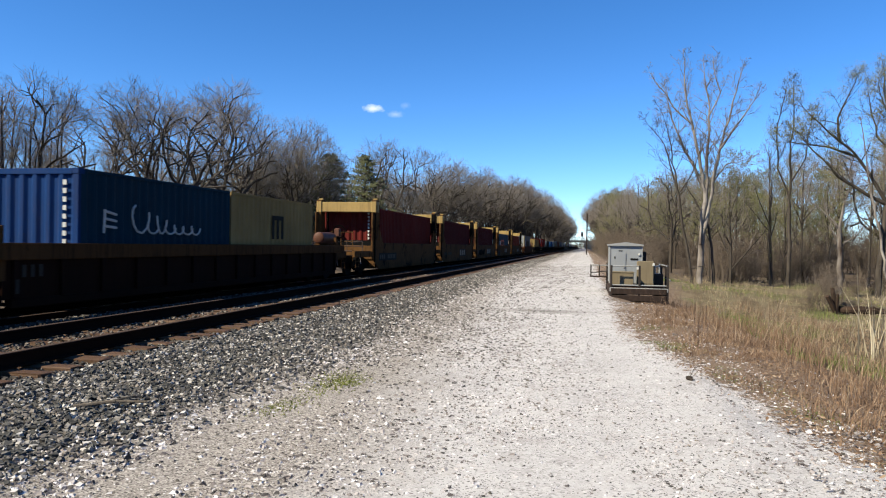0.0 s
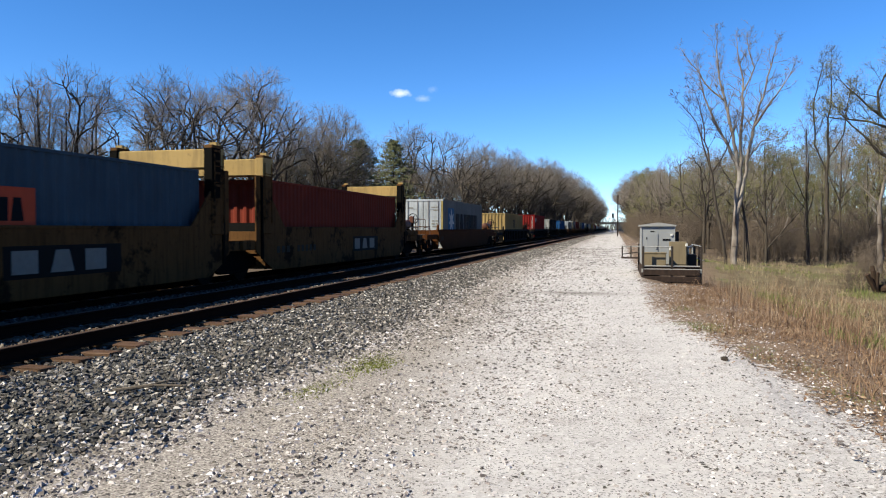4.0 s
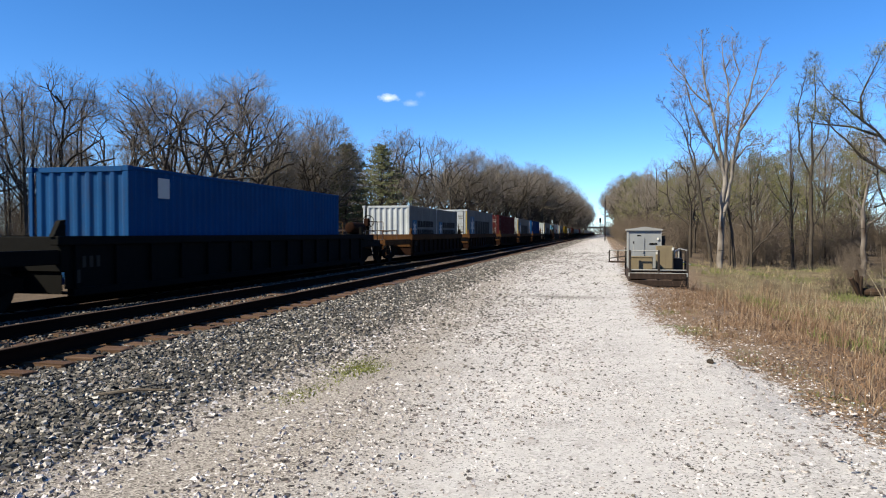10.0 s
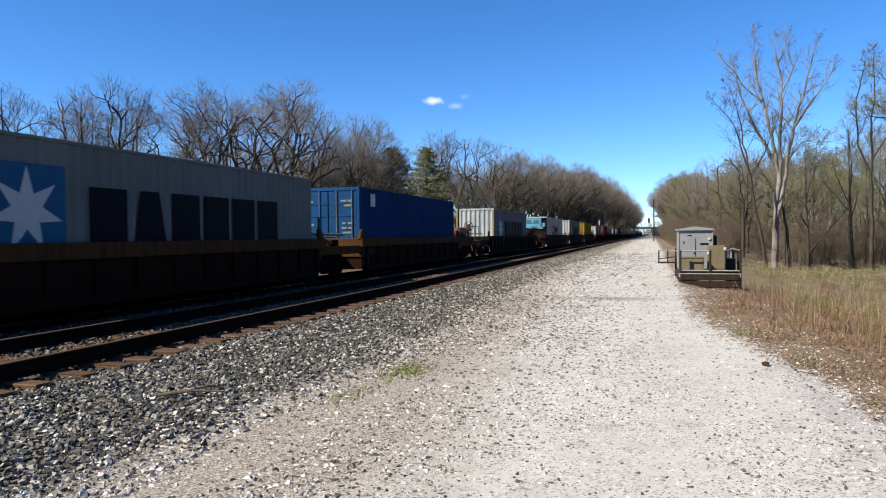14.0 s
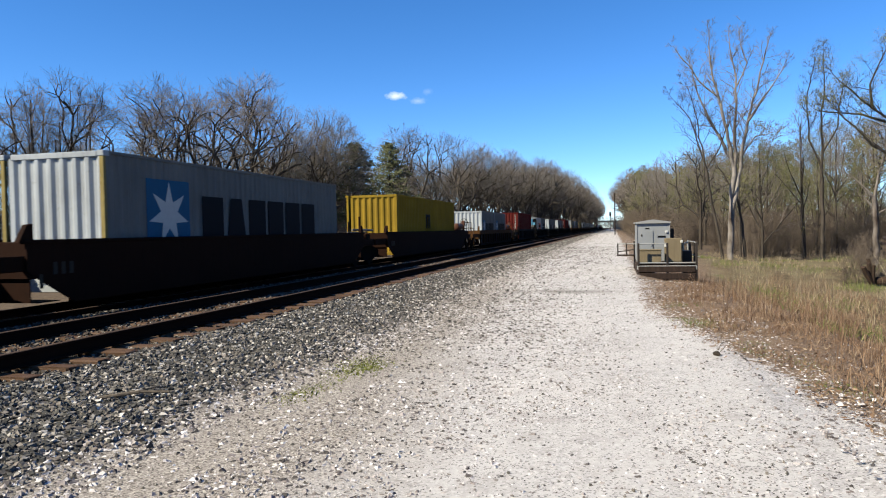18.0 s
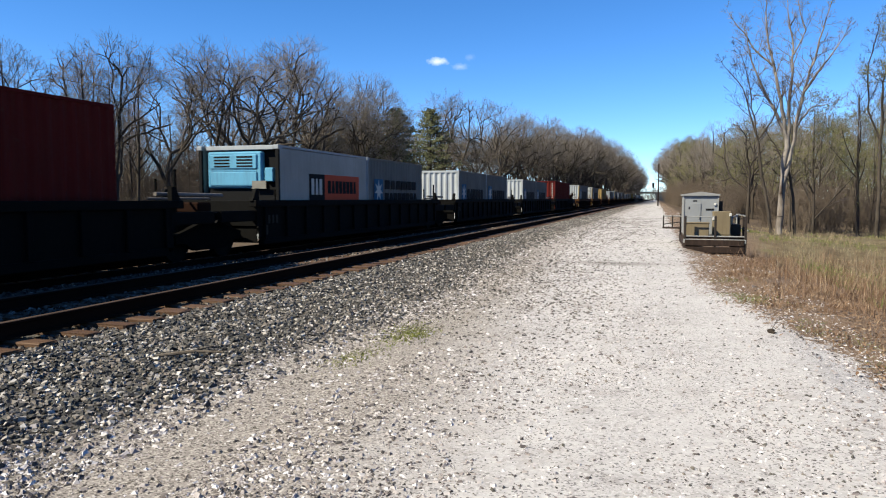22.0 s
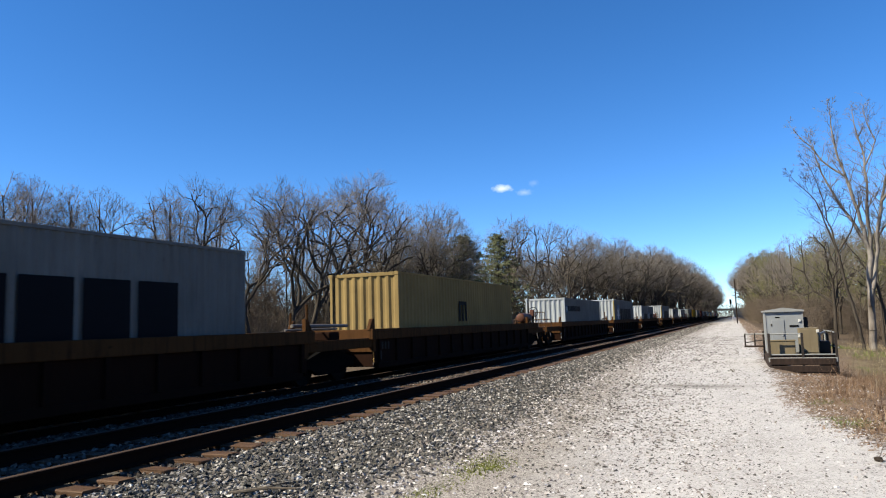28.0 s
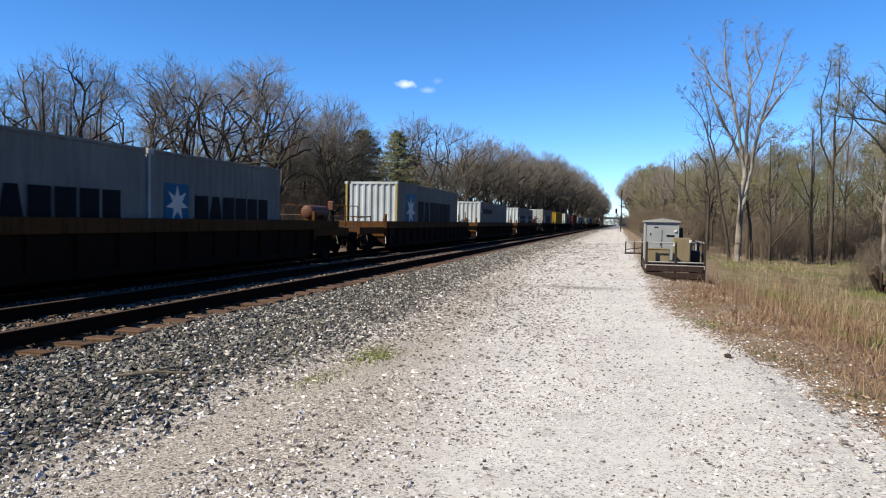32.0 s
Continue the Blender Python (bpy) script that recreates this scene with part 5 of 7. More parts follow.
class Grower:
    """Grows one bare tree: thick wood and twigs kept apart."""

    def __init__(self, seed, kids=(6, 5, 5, 4), angles=(38, 42, 45, 45), ratio=(0.55, 0.5, 0.5, 0.5), lift=(0.10, 0.10, 0.06, 0.03), wiggle=(0.10, 0.16, 0.22, 0.28), twig=0.011, start=0.3, crown=None):
        self.r = random.Random(seed)
        self.kids, self.angles, self.ratio, self.lift, self.wiggle, self.twig, self.start = kids, angles, ratio, lift, wiggle, twig, start
        self.crown = crown                # middle height, half width and half height of a rounded crown
        self.wood, self.twigs, self.tips = [], [], []

    def stem(self, p, d, length, radius, level):
        r = self.r
        n = (7, 6, 5, 3, 2)[min(level, 4)]
        step = length / n
        lv = min(level, 3)
        births = []
        if level < len(self.kids):
            k = self.kids[level]
            births = sorted(self.start + (1 - self.start) * (i + r.random()) / k if level == 0 else 0.2 + 0.78 * (i + r.random()) / k for i in range(k))
        az = r.random() * 6.28
        for i in range(n):
            d = (d + Vector((r.gauss(0, 1), r.gauss(0, 1), r.gauss(0, 1))) * self.wiggle[lv] * 0.6 + Vector((0, 0, self.lift[lv]))).normalized()
            q = p + d * step
            if self.crown and level > 0 or self.crown and q.z > self.crown[0]:
                mz, hw, hh = self.crown
                if (q.x / hw) ** 2 + (q.y / hw) ** 2 + ((q.z - mz) / hh) ** 2 > r.uniform(0.92, 1.0):
                    break
            r0 = max(self.twig * 0.7, radius * (1 - 0.82 * i / n))
            r1 = max(self.twig * 0.55, radius * (1 - 0.82 * (i + 1) / n))
            (self.wood if radius > max(0.035, 1.3 * self.twig) else self.twigs).append((*p, *q, r0, r1))
            while births and births[0] <= (i + 1) / n:
                b = births.pop(0)
                az += 2.4 + r.uniform(-0.5, 0.5)
                side = d.orthogonal().normalized()
                side.rotate(Matrix.Rotation(az, 3, d))
                ang = radians(self.angles[lv] + r.uniform(-12, 12))
                nd = (d * math.cos(ang) + side * math.sin(ang)).normalized()
                ln = length * self.ratio[lv] * r.uniform(0.7, 1.2) * (1.15 - 0.55 * b if level == 0 else 1.1 - 0.5 * b)
                rr = max(self.twig, radius * (1 - 0.8 * b) * 0.62)
                self.stem(p + (q - p) * r.random(), nd, ln, rr, level + 1)
            p = q
        self.tips.append(p)

    def meshes(self, name, wood_mat, twig_mat):
        a = np_mesh(name + "_trunk", *prisms(self.wood, 6), wood_mat, True)
        b = np_mesh(name + "_crown", *prisms(self.twigs, 3), twig_mat)
        return a, b

    def buds(self, name, count, size, mat, seed):
        """Small leaf clumps near the twig ends."""
        rng = np.random.default_rng(seed)
        tips = np.array([t[:] for t in self.tips])
        pick = tips[rng.integers(0, len(tips), count)] + rng.normal(0, 0.12, (count, 3))
        e1, e2 = rng.normal(0, 1, (count, 3)), rng.normal(0, 1, (count, 3))
        e1 /= np.linalg.norm(e1, axis=1, keepdims=True)
        e2 /= np.linalg.norm(e2, axis=1, keepdims=True)
        s = rng.uniform(0.5, 1.3, (count, 1)) * size
        v = np.stack([pick - e1 * s, pick + e2 * s * 0.5, pick + e1 * s, pick - e2 * s * 0.5], 1)
        return np_mesh(name + "_buds", v.reshape(-1, 3), np.arange(count * 4).reshape(-1, 4), mat)


class Forker(Grower):
    """An old tree whose limbs fork again and again inside a rounded crown, down to sprays of fine twigs."""

    def fork(self, p, d, length, radius, depth):
        r = self.r
        mz, hw, hh = self.crown
        for i in range(3):
            out = Vector((p.x, p.y, 0)) * 0.03
            d = (d + Vector((r.gauss(0, 1), r.gauss(0, 1), r.gauss(0, 0.8))) * 0.20 + out + Vector((0, 0, 0.06))).normalized()
            q = p + d * (length / 3)
            r0, r1 = radius * (1 - 0.07 * i), radius * (1 - 0.07 * (i + 1))
            (self.wood if radius > 0.022 else self.twigs).append((*p, *q, r0, r1))
            if 1 <= depth < 4 and r.random() < 0.25:
                side = d.orthogonal().normalized()
                side.rotate(Matrix.Rotation(r.random() * 6.28, 3, d))
                self.fork(q, (d * 0.6 + side * 0.8).normalized(), length * 0.6, max(0.007, radius * 0.4), depth + 3)
            p = q
            if (p.x ** 2 + p.y ** 2) / hw ** 2 + ((p.z - mz) / hh) ** 2 > r.uniform(0.90, 1.0):
                depth = 99
                break
        if depth >= 6 or radius < 0.007:
            self.spray(p, d, radius)
            return
        az = r.random() * 6.28
        for k in range(3 if r.random() < 0.3 else 2):
            side = d.orthogonal().normalized()
            side.rotate(Matrix.Rotation(az + k * 2.6, 3, d))
            ang = radians(r.uniform(14, 30) if k == 0 else r.uniform(32, 58))
            self.fork(p, (d * math.cos(ang) + side * math.sin(ang)).normalized(), length * (0.80 if k == 0 else 0.72) * r.uniform(0.85, 1.15), radius * (0.78 if k == 0 else 0.62), depth + 1)

    def spray(self, p, d, radius):
        r = self.r
        self.tips.append(p)
        for k in range(4):
            e = (d + Vector((r.gauss(0, 1), r.gauss(0, 1), r.gauss(0.15, 1))) * 0.55).normalized()
            q = p + e * r.uniform(0.25, 0.55)
            self.twigs.append((*p, *q, min(radius, 0.0056), 0.0042))
            for j in range(2):
                f = (e + Vector((r.gauss(0, 1), r.gauss(0, 1), r.gauss(0.2, 1))) * 0.55).normalized()
                self.twigs.append((*p.lerp(q, r.uniform(0.4, 1)), *(q + f * r.uniform(0.15, 0.42)), 0.0042, 0.003))


TREES, TOPS = {}, {}


def top_of(me):
    co = np.zeros(len(me.vertices) * 3, dtype=np.float32)
    me.vertices.foreach_get("co", co)
    return float(co[2::3].max())



WHOLE = {}


def joined(meshes):
    """Wood, twigs and buds of one kind as a single mesh, for the trees that stand far off."""
    if len(meshes) == 1:
        return meshes[0]
    bm = bmesh.new()
    for k, me in enumerate(meshes):
        before = len(bm.faces)
        bm.from_mesh(me)
        bm.faces.ensure_lookup_table()
        for f in bm.faces[before:]:
            f.material_index = k
    whole = bpy.data.meshes.new(meshes[0].name)
    bm.to_mesh(whole)
    bm.free()
    for me in meshes:
        whole.materials.append(me.materials[0])
    return whole


def plant(kind, x, y, height, turn, label, group, name="tree", within=None):
    """One tree of a kind at a place; kinds are grown once and share their meshes. within: the stand that it is part of."""
    if within:
        k = height / TOPS.setdefault(kind, max(top_of(me) for _, me in TREES[kind]))
        if kind not in WHOLE:
            WHOLE[kind] = joined([me for _, me in TREES[kind]])
        for me in (WHOLE[kind],):
            p = new("thicket" if kind[0] == "brush" else "distant_tree", me)
            p.parent, p.matrix_basis = within, Matrix.Translation((x, y, ground_z(x, y) - 0.05)) @ pose(0, 0, 0, 0, 0, turn) @ Matrix.Scale(k, 4)
            tagged(p, kind="stuff")
        return within
    o = thing(name, Matrix.Translation((x, y, ground_z(x, y) - 0.05)) @ pose(0, 0, 0, 0, 0, turn), label, "tree" if name == "tree" else "bush", group)
    k = height / TOPS.setdefault(kind, max(top_of(me) for _, me in TREES[kind]))
    for part_name, me in TREES[kind]:
        p = new(part_name, me)
        p.parent, p.scale = o, (k, k, k)
        if part_name in ("stems", "twigs", "foliage", "needles"):
            tagged(p, kind="stuff")
    return o


def grow_kinds():
    for i in range(6):                  # old spreading trees with domed crowns; the last two lean and are more open
        r = random.Random(10 + i)
        h, half = (r.uniform(2.4, 3.4), r.uniform(2.7, 3.3)) if i < 4 else (2.9, 3.0)
        g = Forker(100 + i, twig=0.006, crown=(6.4, half, 3.7))
        lean = 0.05 if i < 4 else 0.5
        g.wood += [(0, 0, -0.1, lean * 0.3, 0, h * 0.5, 0.17, 0.14), (lean * 0.3, 0, h * 0.5, lean, 0.05, h, 0.14, 0.125)]
        count = 4 if i < 4 else 3
        for k in range(count):
            tilt, a = radians(8 + (32 if i < 4 else 44) * ((k + r.random()) / count)), k * 2.4 + r.random()
            g.fork(Vector((lean, 0.05, h - r.uniform(0, 0.4))), Vector((math.sin(tilt) * math.cos(a), math.sin(tilt) * math.sin(a), math.cos(tilt))), 2.1, 0.098 if i < 4 else 0.112, 0)
        TREES["oak", i] = list(zip(("trunk", "crown"), g.meshes("oak", MAT["bark"], MAT["twig"])))
    for i in range(2):                  # the same, hazed with brown-green buds
        g = Forker(130 + i, twig=0.006, crown=(5.8, 2.9, 4.2))
        g.wood += [(0, 0, -0.1, 0, 0, 1.2, 0.18, 0.15), (0, 0, 1.2, 0.1, 0, 2.4, 0.15, 0.13)]
        for k in range(5):
            tilt = radians(5 + 7 * k)
            g.fork(Vector((0.1, 0, 2.3)), Vector((math.sin(tilt) * math.cos(k * 2.4), math.sin(tilt) * math.sin(k * 2.4), math.cos(tilt))), 1.9, 0.08, 0)
        TREES["haze", i] = [*zip(("trunk", "crown"), g.meshes("haze", MAT["bark"], MAT["twig"])), ("foliage", g.buds("haze", 6500, 0.04, MAT["brown_bud"], i))]
    for i in range(5):                  # slim woodland trees
        g = Grower(200 + i, (16, 6, 5, 4), (36, 38, 42, 44), (0.34, 0.52, 0.58, 0.62), (0.06, 0.08, 0.04, 0.02), (0.05, 0.13, 0.17, 0.2), 0.0062, 0.34, (6.6, 1.9, 3.4))
        g.stem(Vector((0, 0, 0)), Vector((0, 0, 1)), 10.2, 0.10, 0)
        TREES["slim", i] = list(zip(("trunk", "crown"), g.meshes("slim", MAT["bark"], MAT["twig"])))
    for i in range(4):                  # woodland trees just breaking bud
        g = Grower(300 + i, (11, 5, 5, 3), (32, 36, 40, 42), (0.40, 0.52, 0.55, 0.6), (0.08, 0.10, 0.04, 0.0), (0.07, 0.14, 0.18, 0.22), 0.0075, 0.12)
        g.stem(Vector((0, 0, 0)), Vector((0, 0, 1)), 9.0, 0.12, 0)
        a, b = g.meshes("budding", MAT["bark"], MAT["twig"])
        TREES["bud", i] = [("trunk", a), ("crown", b), ("foliage", g.buds("budding", 5200, 0.055, MAT["leaf_bud"], i))]
    for i in range(5):                  # thickets of upright stems
        g = Grower(400 + i, (7, 5, 4), (26, 34, 40, 42), (0.48, 0.58, 0.62, 0.6), (0.05, 0.06, 0.04, 0.0), (0.14, 0.2, 0.24, 0.24), 0.018, 0.04)
        r = random.Random(40 + i)
        for _ in range(14):
            a = r.random() * 6.28
            g.stem(Vector((math.cos(a) * r.uniform(0, 4.0), math.sin(a) * r.uniform(0, 4.0), 0)), Vector((r.gauss(0, 0.25), r.gauss(0, 0.25), 1)).normalized(), r.uniform(3.5, 9.5), 0.08, 0)
        TREES["brush", i] = [("stems", np_mesh("thicket", *prisms(g.wood + g.twigs, 3), MAT["brush"]))]
    for i in range(2):                  # pines
        g = Grower(500 + i)
        r = random.Random(50 + i)
        wood, need = [((0, 0, 0), (0, 0, 10), 0.2, 0.02)], []
        wood = [(0, 0, z, 0, 0, z + 1, 0.2 * (1 - z / 10.5), 0.2 * (1 - (z + 1) / 10.5)) for z in range(10)]
        verts = []
        for k in range(120):
            z = 2.2 + 7.6 * (k / 120) ** 0.9
            ln = 0.3 + 3.4 * (1 - (z / 10) ** 2.2) * r.uniform(0.45, 1.15)
            a = k * 2.4
            tip = Vector((math.cos(a) * ln, math.sin(a) * ln, z + ln * r.uniform(-0.05, 0.22)))
            wood.append((0, 0, z, *tip, 0.03, 0.01))
            for j in range(40):
                f = r.uniform(0.25, 1.05)
                c = Vector((0, 0, z)).lerp(tip, f) + Vector((r.gauss(0, 0.14), r.gauss(0, 0.14), r.gauss(0.03, 0.09)))
                e = Vector((r.gauss(0, 1), r.gauss(0, 1), r.gauss(0.3, 0.6))).normalized()
                e2 = e.orthogonal().normalized() * 0.05
                verts += [c - e * 0.15, c + e2, c + e * 0.15, c - e2]
        me = np_mesh("pine_needles", [v[:] for v in verts], np.arange(len(verts)).reshape(-1, 4), MAT["needle"])
        TREES["pine", i] = [("trunk", np_mesh("pine_trunk", *prisms(wood, 6), MAT["bark"], True)), ("needles", me)]


grow_kinds()
BRUSH = {s: thing("underbrush", Matrix.Identity(4), f"thickets of bare brown stems {w}", "underbrush", kind="stuff")
         for s, w in (("left", "along the woods beyond the tracks"), ("right", "along the woods beside the lane"))}
FAR = {s: thing("far_woods", Matrix.Identity(4), f"distant bare woods {w}", "woods", kind="stuff") for s, w in (("left", "beyond the tracks"), ("right", "beside the lane"))}


def make_left_woods():
    r = random.Random(21)
    bare, group = "bare grey-brown tree at the edge of the woods", "woods beyond the tracks"
    # the old trees in front, each by itself: kind, place, height
    for kind, x, y, h, turn, label in (
            (("oak", 0), -37.0, 41.3, 14.3, 40, "tall bare tree with a rounded crown"),
            (("oak", 3), -39.5, 23.0, 12.6, 10, bare), (("oak", 1), -40.5, 30.0, 12.4, 200, bare), (("oak", 2), -39.5, 35.6, 12.8, 300, bare),
            (("slim", 1), -38.0, 44.6, 13.6, 0, bare),
            (("slim", 3), -40.0, 46.5, 11.8, 200, bare),
            (("oak", 4), -37.0, 47.8, 14.0, 180, "bare tree with long arching limbs"),
            (("oak", 5), -36.5, 52.2, 16.7, 75, "bare crooked tree leaning over its neighbours"),
            (("oak", 4), -37.5, 57.0, 17.2, 20, "bare tree with dark crooked limbs"),
            (("oak", 2), -38.0, 61.5, 18.6, 130, bare),
            (("oak", 1), -37.0, 67.0, 20.0, 250, "broad old bare tree with a domed crown"),
            (("oak", 3), -38.5, 73.5, 21.2, 15, "broad old bare tree with a domed crown"),
            (("haze", 0), -36.0, 83.5, 19.2, 0, "tree hazed with brown-green buds"),
            (("haze", 1), -37.5, 88.5, 20.2, 140, "tree hazed with brown-green buds"),
            (("oak", 0), -34.0, 113.0, 21.0, 160, bare), (("oak", 2), -31.0, 121.0, 21.4, 280, bare), (("haze", 0), -30.0, 116.0, 15.0, 60, bare),
            (("oak", 1), -28.5, 131.0, 21.0, 60, bare), (("haze", 1), -27.0, 139.0, 20.0, 0, bare), (("oak", 3), -26.5, 147.0, 21.5, 99, bare),
            (("oak", 2), -25.5, 156.0, 21.0, 30, bare), (("haze", 0), -25.0, 163.0, 20.5, 220, bare)):
        plant(kind, x, y, h, turn, label, group)
    # slender trees at the open end, trunks apart
    for k in range(30):
        y = 16 + k * 0.95 + r.uniform(-0.6, 0.6)
        plant(("slim", r.randrange(5)), -38.5 + r.uniform(-6.5, 2.5), y, r.uniform(11.4, 13.8) * (1.05 if k % 4 == 0 else 0.95), r.uniform(0, 360), "slender bare tree with a clear trunk", group)
    # a lower second row behind
    for k in range(46):
        y = 34 + k * 3.0 + r.uniform(-1.5, 1.5)
        x = float(np.interp(y, [36, 100, 170], [-43, -43, -31])) + r.uniform(-3, 2)
        kind = r.choice(("slim", "slim", "oak", "haze") if y > 74 else ("slim",))
        h = float(np.interp(y, [36, 60, 80, 170], [10.8, 12.8, 16.0, 20.0])) * r.uniform(0.86, 1.02)
        plant((kind, r.randrange(2 if kind == "haze" else 5)), x, y, h, r.uniform(0, 360), "slender bare tree deeper in the woods", group)
    fx = ([160, 200, 280, 370, 520], [-24, -21, -18, -16.5, -15.5])
    fh = ([160, 180, 240, 320, 520], [20.0, 21.5, 23.5, 24.5, 25.0])
    y = 168.0
    while y < 700:
        x, h = float(np.interp(y, *fx)), float(np.interp(y, *fh))
        for row in range(2 if y > 300 else 3):
            kind = r.choice(("oak", "oak", "haze", "slim"))
            hh = h * (r.uniform(0.9, 1.1) if row == 0 else r.uniform(0.85, 1.05))
            plant((kind, r.randrange(2 if kind == "haze" else 5)), x - row * 4.5 + r.uniform(-1.8, 1.8), y + r.uniform(-2, 2), hh, r.uniform(0, 360), "", "", within=FAR["left"])
        y += r.uniform(4.2, 6.4) if y < 260 else 8.0
    # brush along the foot of the woods
    for k in range(150):
        y = 14 + 520 * (k / 150) ** 2.0 + r.uniform(-1.5, 1.5)
        x = float(np.interp(y, [14, 90, 112, 140, *fx[0]], [-36, -36, -30, -25, *fx[1]]))
        low = 0.8 if y < 62 else 1.0
        plant(("brush", r.randrange(5)), x + r.uniform(1.0, 4.0), y, r.uniform(2.8, 4.8) * low, r.uniform(0, 360), "", "", within=BRUSH["left"])
        plant(("brush", r.randrange(5)), x - r.uniform(1.0, 7.0), y + r.uniform(-2, 2), r.uniform(4.0, 6.6) * low + (2.0 if y > 76 else 0.0), r.uniform(0, 360), "", "", within=BRUSH["left"])
    for k in range(56):                # and behind, where the woods thin out towards the sky
        y = 20 + k * 2.6
        plant(("brush", r.randrange(5)), -52 + r.uniform(-8, 4), y, r.uniform(5.4, 7.6) + 0.03 * k, r.uniform(0, 360), "", "", within=BRUSH["left"])
    for k in range(64):                # a dense dim depth of stems behind the old trees
        y = 14 + k * 1.9
        h = float(np.interp(y, [14, 45, 60, 80, 136], [7.2, 7.6, 9.5, 11.0, 12.0]))
        plant(("brush", r.randrange(5)), -47.5 + r.uniform(-3, 2), y, h * r.uniform(0.85, 1.1), r.uniform(0, 360), "", "", within=BRUSH["left"])
        if k % 2 == 0:
            plant(("slim", r.randrange(5)), -49 + r.uniform(-4, 3), y, h * r.uniform(1.25, 1.5), r.uniform(0, 360), "", "", within=FAR["left"])
    for k, (px, py, ph) in enumerate(((-34.5, 91.0, 15.2), (-33.5, 103.5, 16.6))):
        plant(("pine", k % 2), px, py, ph, k * 100, "dark green pine among bare trees", "pines")


make_left_woods()


def make_right_woods():
    r = random.Random(33)
    for k in range(150):                          # the body of the woods
        y = 56 + 330 * (k / 150) ** 2.0 + r.uniform(-3, 3)
        x0 = float(np.interp(y, [50, 70, 120, 260, 400], [7.5, 7.0, 7.5, 6.5, 5.5]))
        width = float(np.interp(y, [50, 90, 160, 400], [36, 42, 30, 14]))
        x = x0 + width * r.random() ** 1.2
        h = float(np.interp(y, [50, 72, 124, 260, 400], [8.2, 9.4, 14.2, 21.0, 24.0])) * r.uniform(0.85, 1.08)
        h *= 1.0 + 0.02 * max(0.0, x - 10) * (1 if y < 110 else 0.3)
        kind = r.choice(("bud", "bud", "bud", "oak", "slim"))
        plant((kind, r.randrange(4 if kind == "bud" else 5)), x, y, h, r.uniform(0, 360),
              "tree just breaking into pale green bud" if kind == "bud" else "bare grey-brown woodland tree", "woods beside the lane",
              within=FAR["right"] if y > 150 else None)
    for k in range(60):                           # the edge by the lane
        y = 120 + 4.5 * k + r.uniform(-2, 2)
        kind = r.choice(("slim", "oak", "bud"))
        plant((kind, r.randrange(4)), float(np.interp(y, [120, 200, 400], [9.0, 7.5, 6.0])) + r.uniform(0, 4), y, float(np.interp(y, [120, 160, 260, 400], [13, 16.5, 23, 27])) * r.uniform(0.85, 1.05), r.uniform(0, 360), "", "", within=FAR["right"])
    for k in range(40):                           # brush that closes the woods behind
        plant(("brush", r.randrange(5)), 12 + k * 1.5 + r.uniform(-1, 1), 112 + r.uniform(-8, 8), r.uniform(6.0, 9.0), r.uniform(0, 360), "", "", within=BRUSH["right"])
        plant(("brush", r.randrange(5)), 8 + k * 1.3 + r.uniform(-1, 1), 78 + r.uniform(-4, 4), r.uniform(4.0, 6.0), r.uniform(0, 360), "", "", within=BRUSH["right"])
    for k in range(26):                           # and across the far end
        plant(("oak", r.randrange(5)), -62 + k * 4.6 + r.uniform(-2, 2), 690 + r.uniform(-20, 20), r.uniform(12, 16), r.uniform(0, 360), "", "", within=FAR["right"])
    for k in range(24):
        plant(("brush", r.randrange(5)), -40 + k * 3.2, 675 + r.uniform(-8, 8), r.uniform(6, 9), r.uniform(0, 360), "", "", within=FAR["right"])
    for k in range(190):
        y = 50 + 260 * (k / 190) ** 2.0 + r.uniform(-2, 2)
        x = float(np.interp(y, [50, 60, 120, 400], [9, 5.0, 5.2, 4.5])) + r.random() ** 1.3 * (38 if y < 90 else 16)
        plant(("brush", r.randrange(5)), x, y, (r.uniform(2.2, 4.4) if y < 110 else r.uniform(3.5, 6.0)) + 0.012 * (y - 50), r.uniform(0, 360), "", "", within=BRUSH["right"])


    for k in range(13):                           # thin trunks that stand clear of the thicket
        x, y = 7.5 + k * 1.5 + r.uniform(-0.5, 0.5), r.uniform(47, 58)
        kind = r.choice(("slim", "slim", "bud"))
        plant((kind, r.randrange(4)), x, y, r.uniform(7.5, 9.6) + 0.16 * max(0.0, x - 12), r.uniform(0, 360), "thin bare trunk at the front of the woods", "woods beside the lane")


make_right_woods()


def make_unseen_woods():
    """Unseen woods added to the side of and behind the camera, to block sky light."""
    r = random.Random(44)
    for k in range(30):
        y = 46 - k * 3.8
        x = 34 + r.uniform(-3, 5) + max(0.0, -y) * 0.05
        plant(("brush", r.randrange(5)), x, y, r.uniform(6, 8), r.uniform(0, 360), "", "", within=BRUSH["right"])
        kind = r.choice(("slim", "bud"))
        plant((kind, r.randrange(4)), x + 4, y, r.uniform(12, 15), r.uniform(0, 360), "", "", within=FAR["right"])


make_unseen_woods()


def make_meadow_scrub():
    r = random.Random(61)
    for k in range(7):
        y = r.uniform(32, 45)
        plant(("brush", r.randrange(5)), r.uniform(9, 12) + (y - 32) * r.uniform(0.2, 0.6), y, r.uniform(1.3, 2.2), r.uniform(0, 360), "", "", within=BRUSH["right"])


make_meadow_scrub()


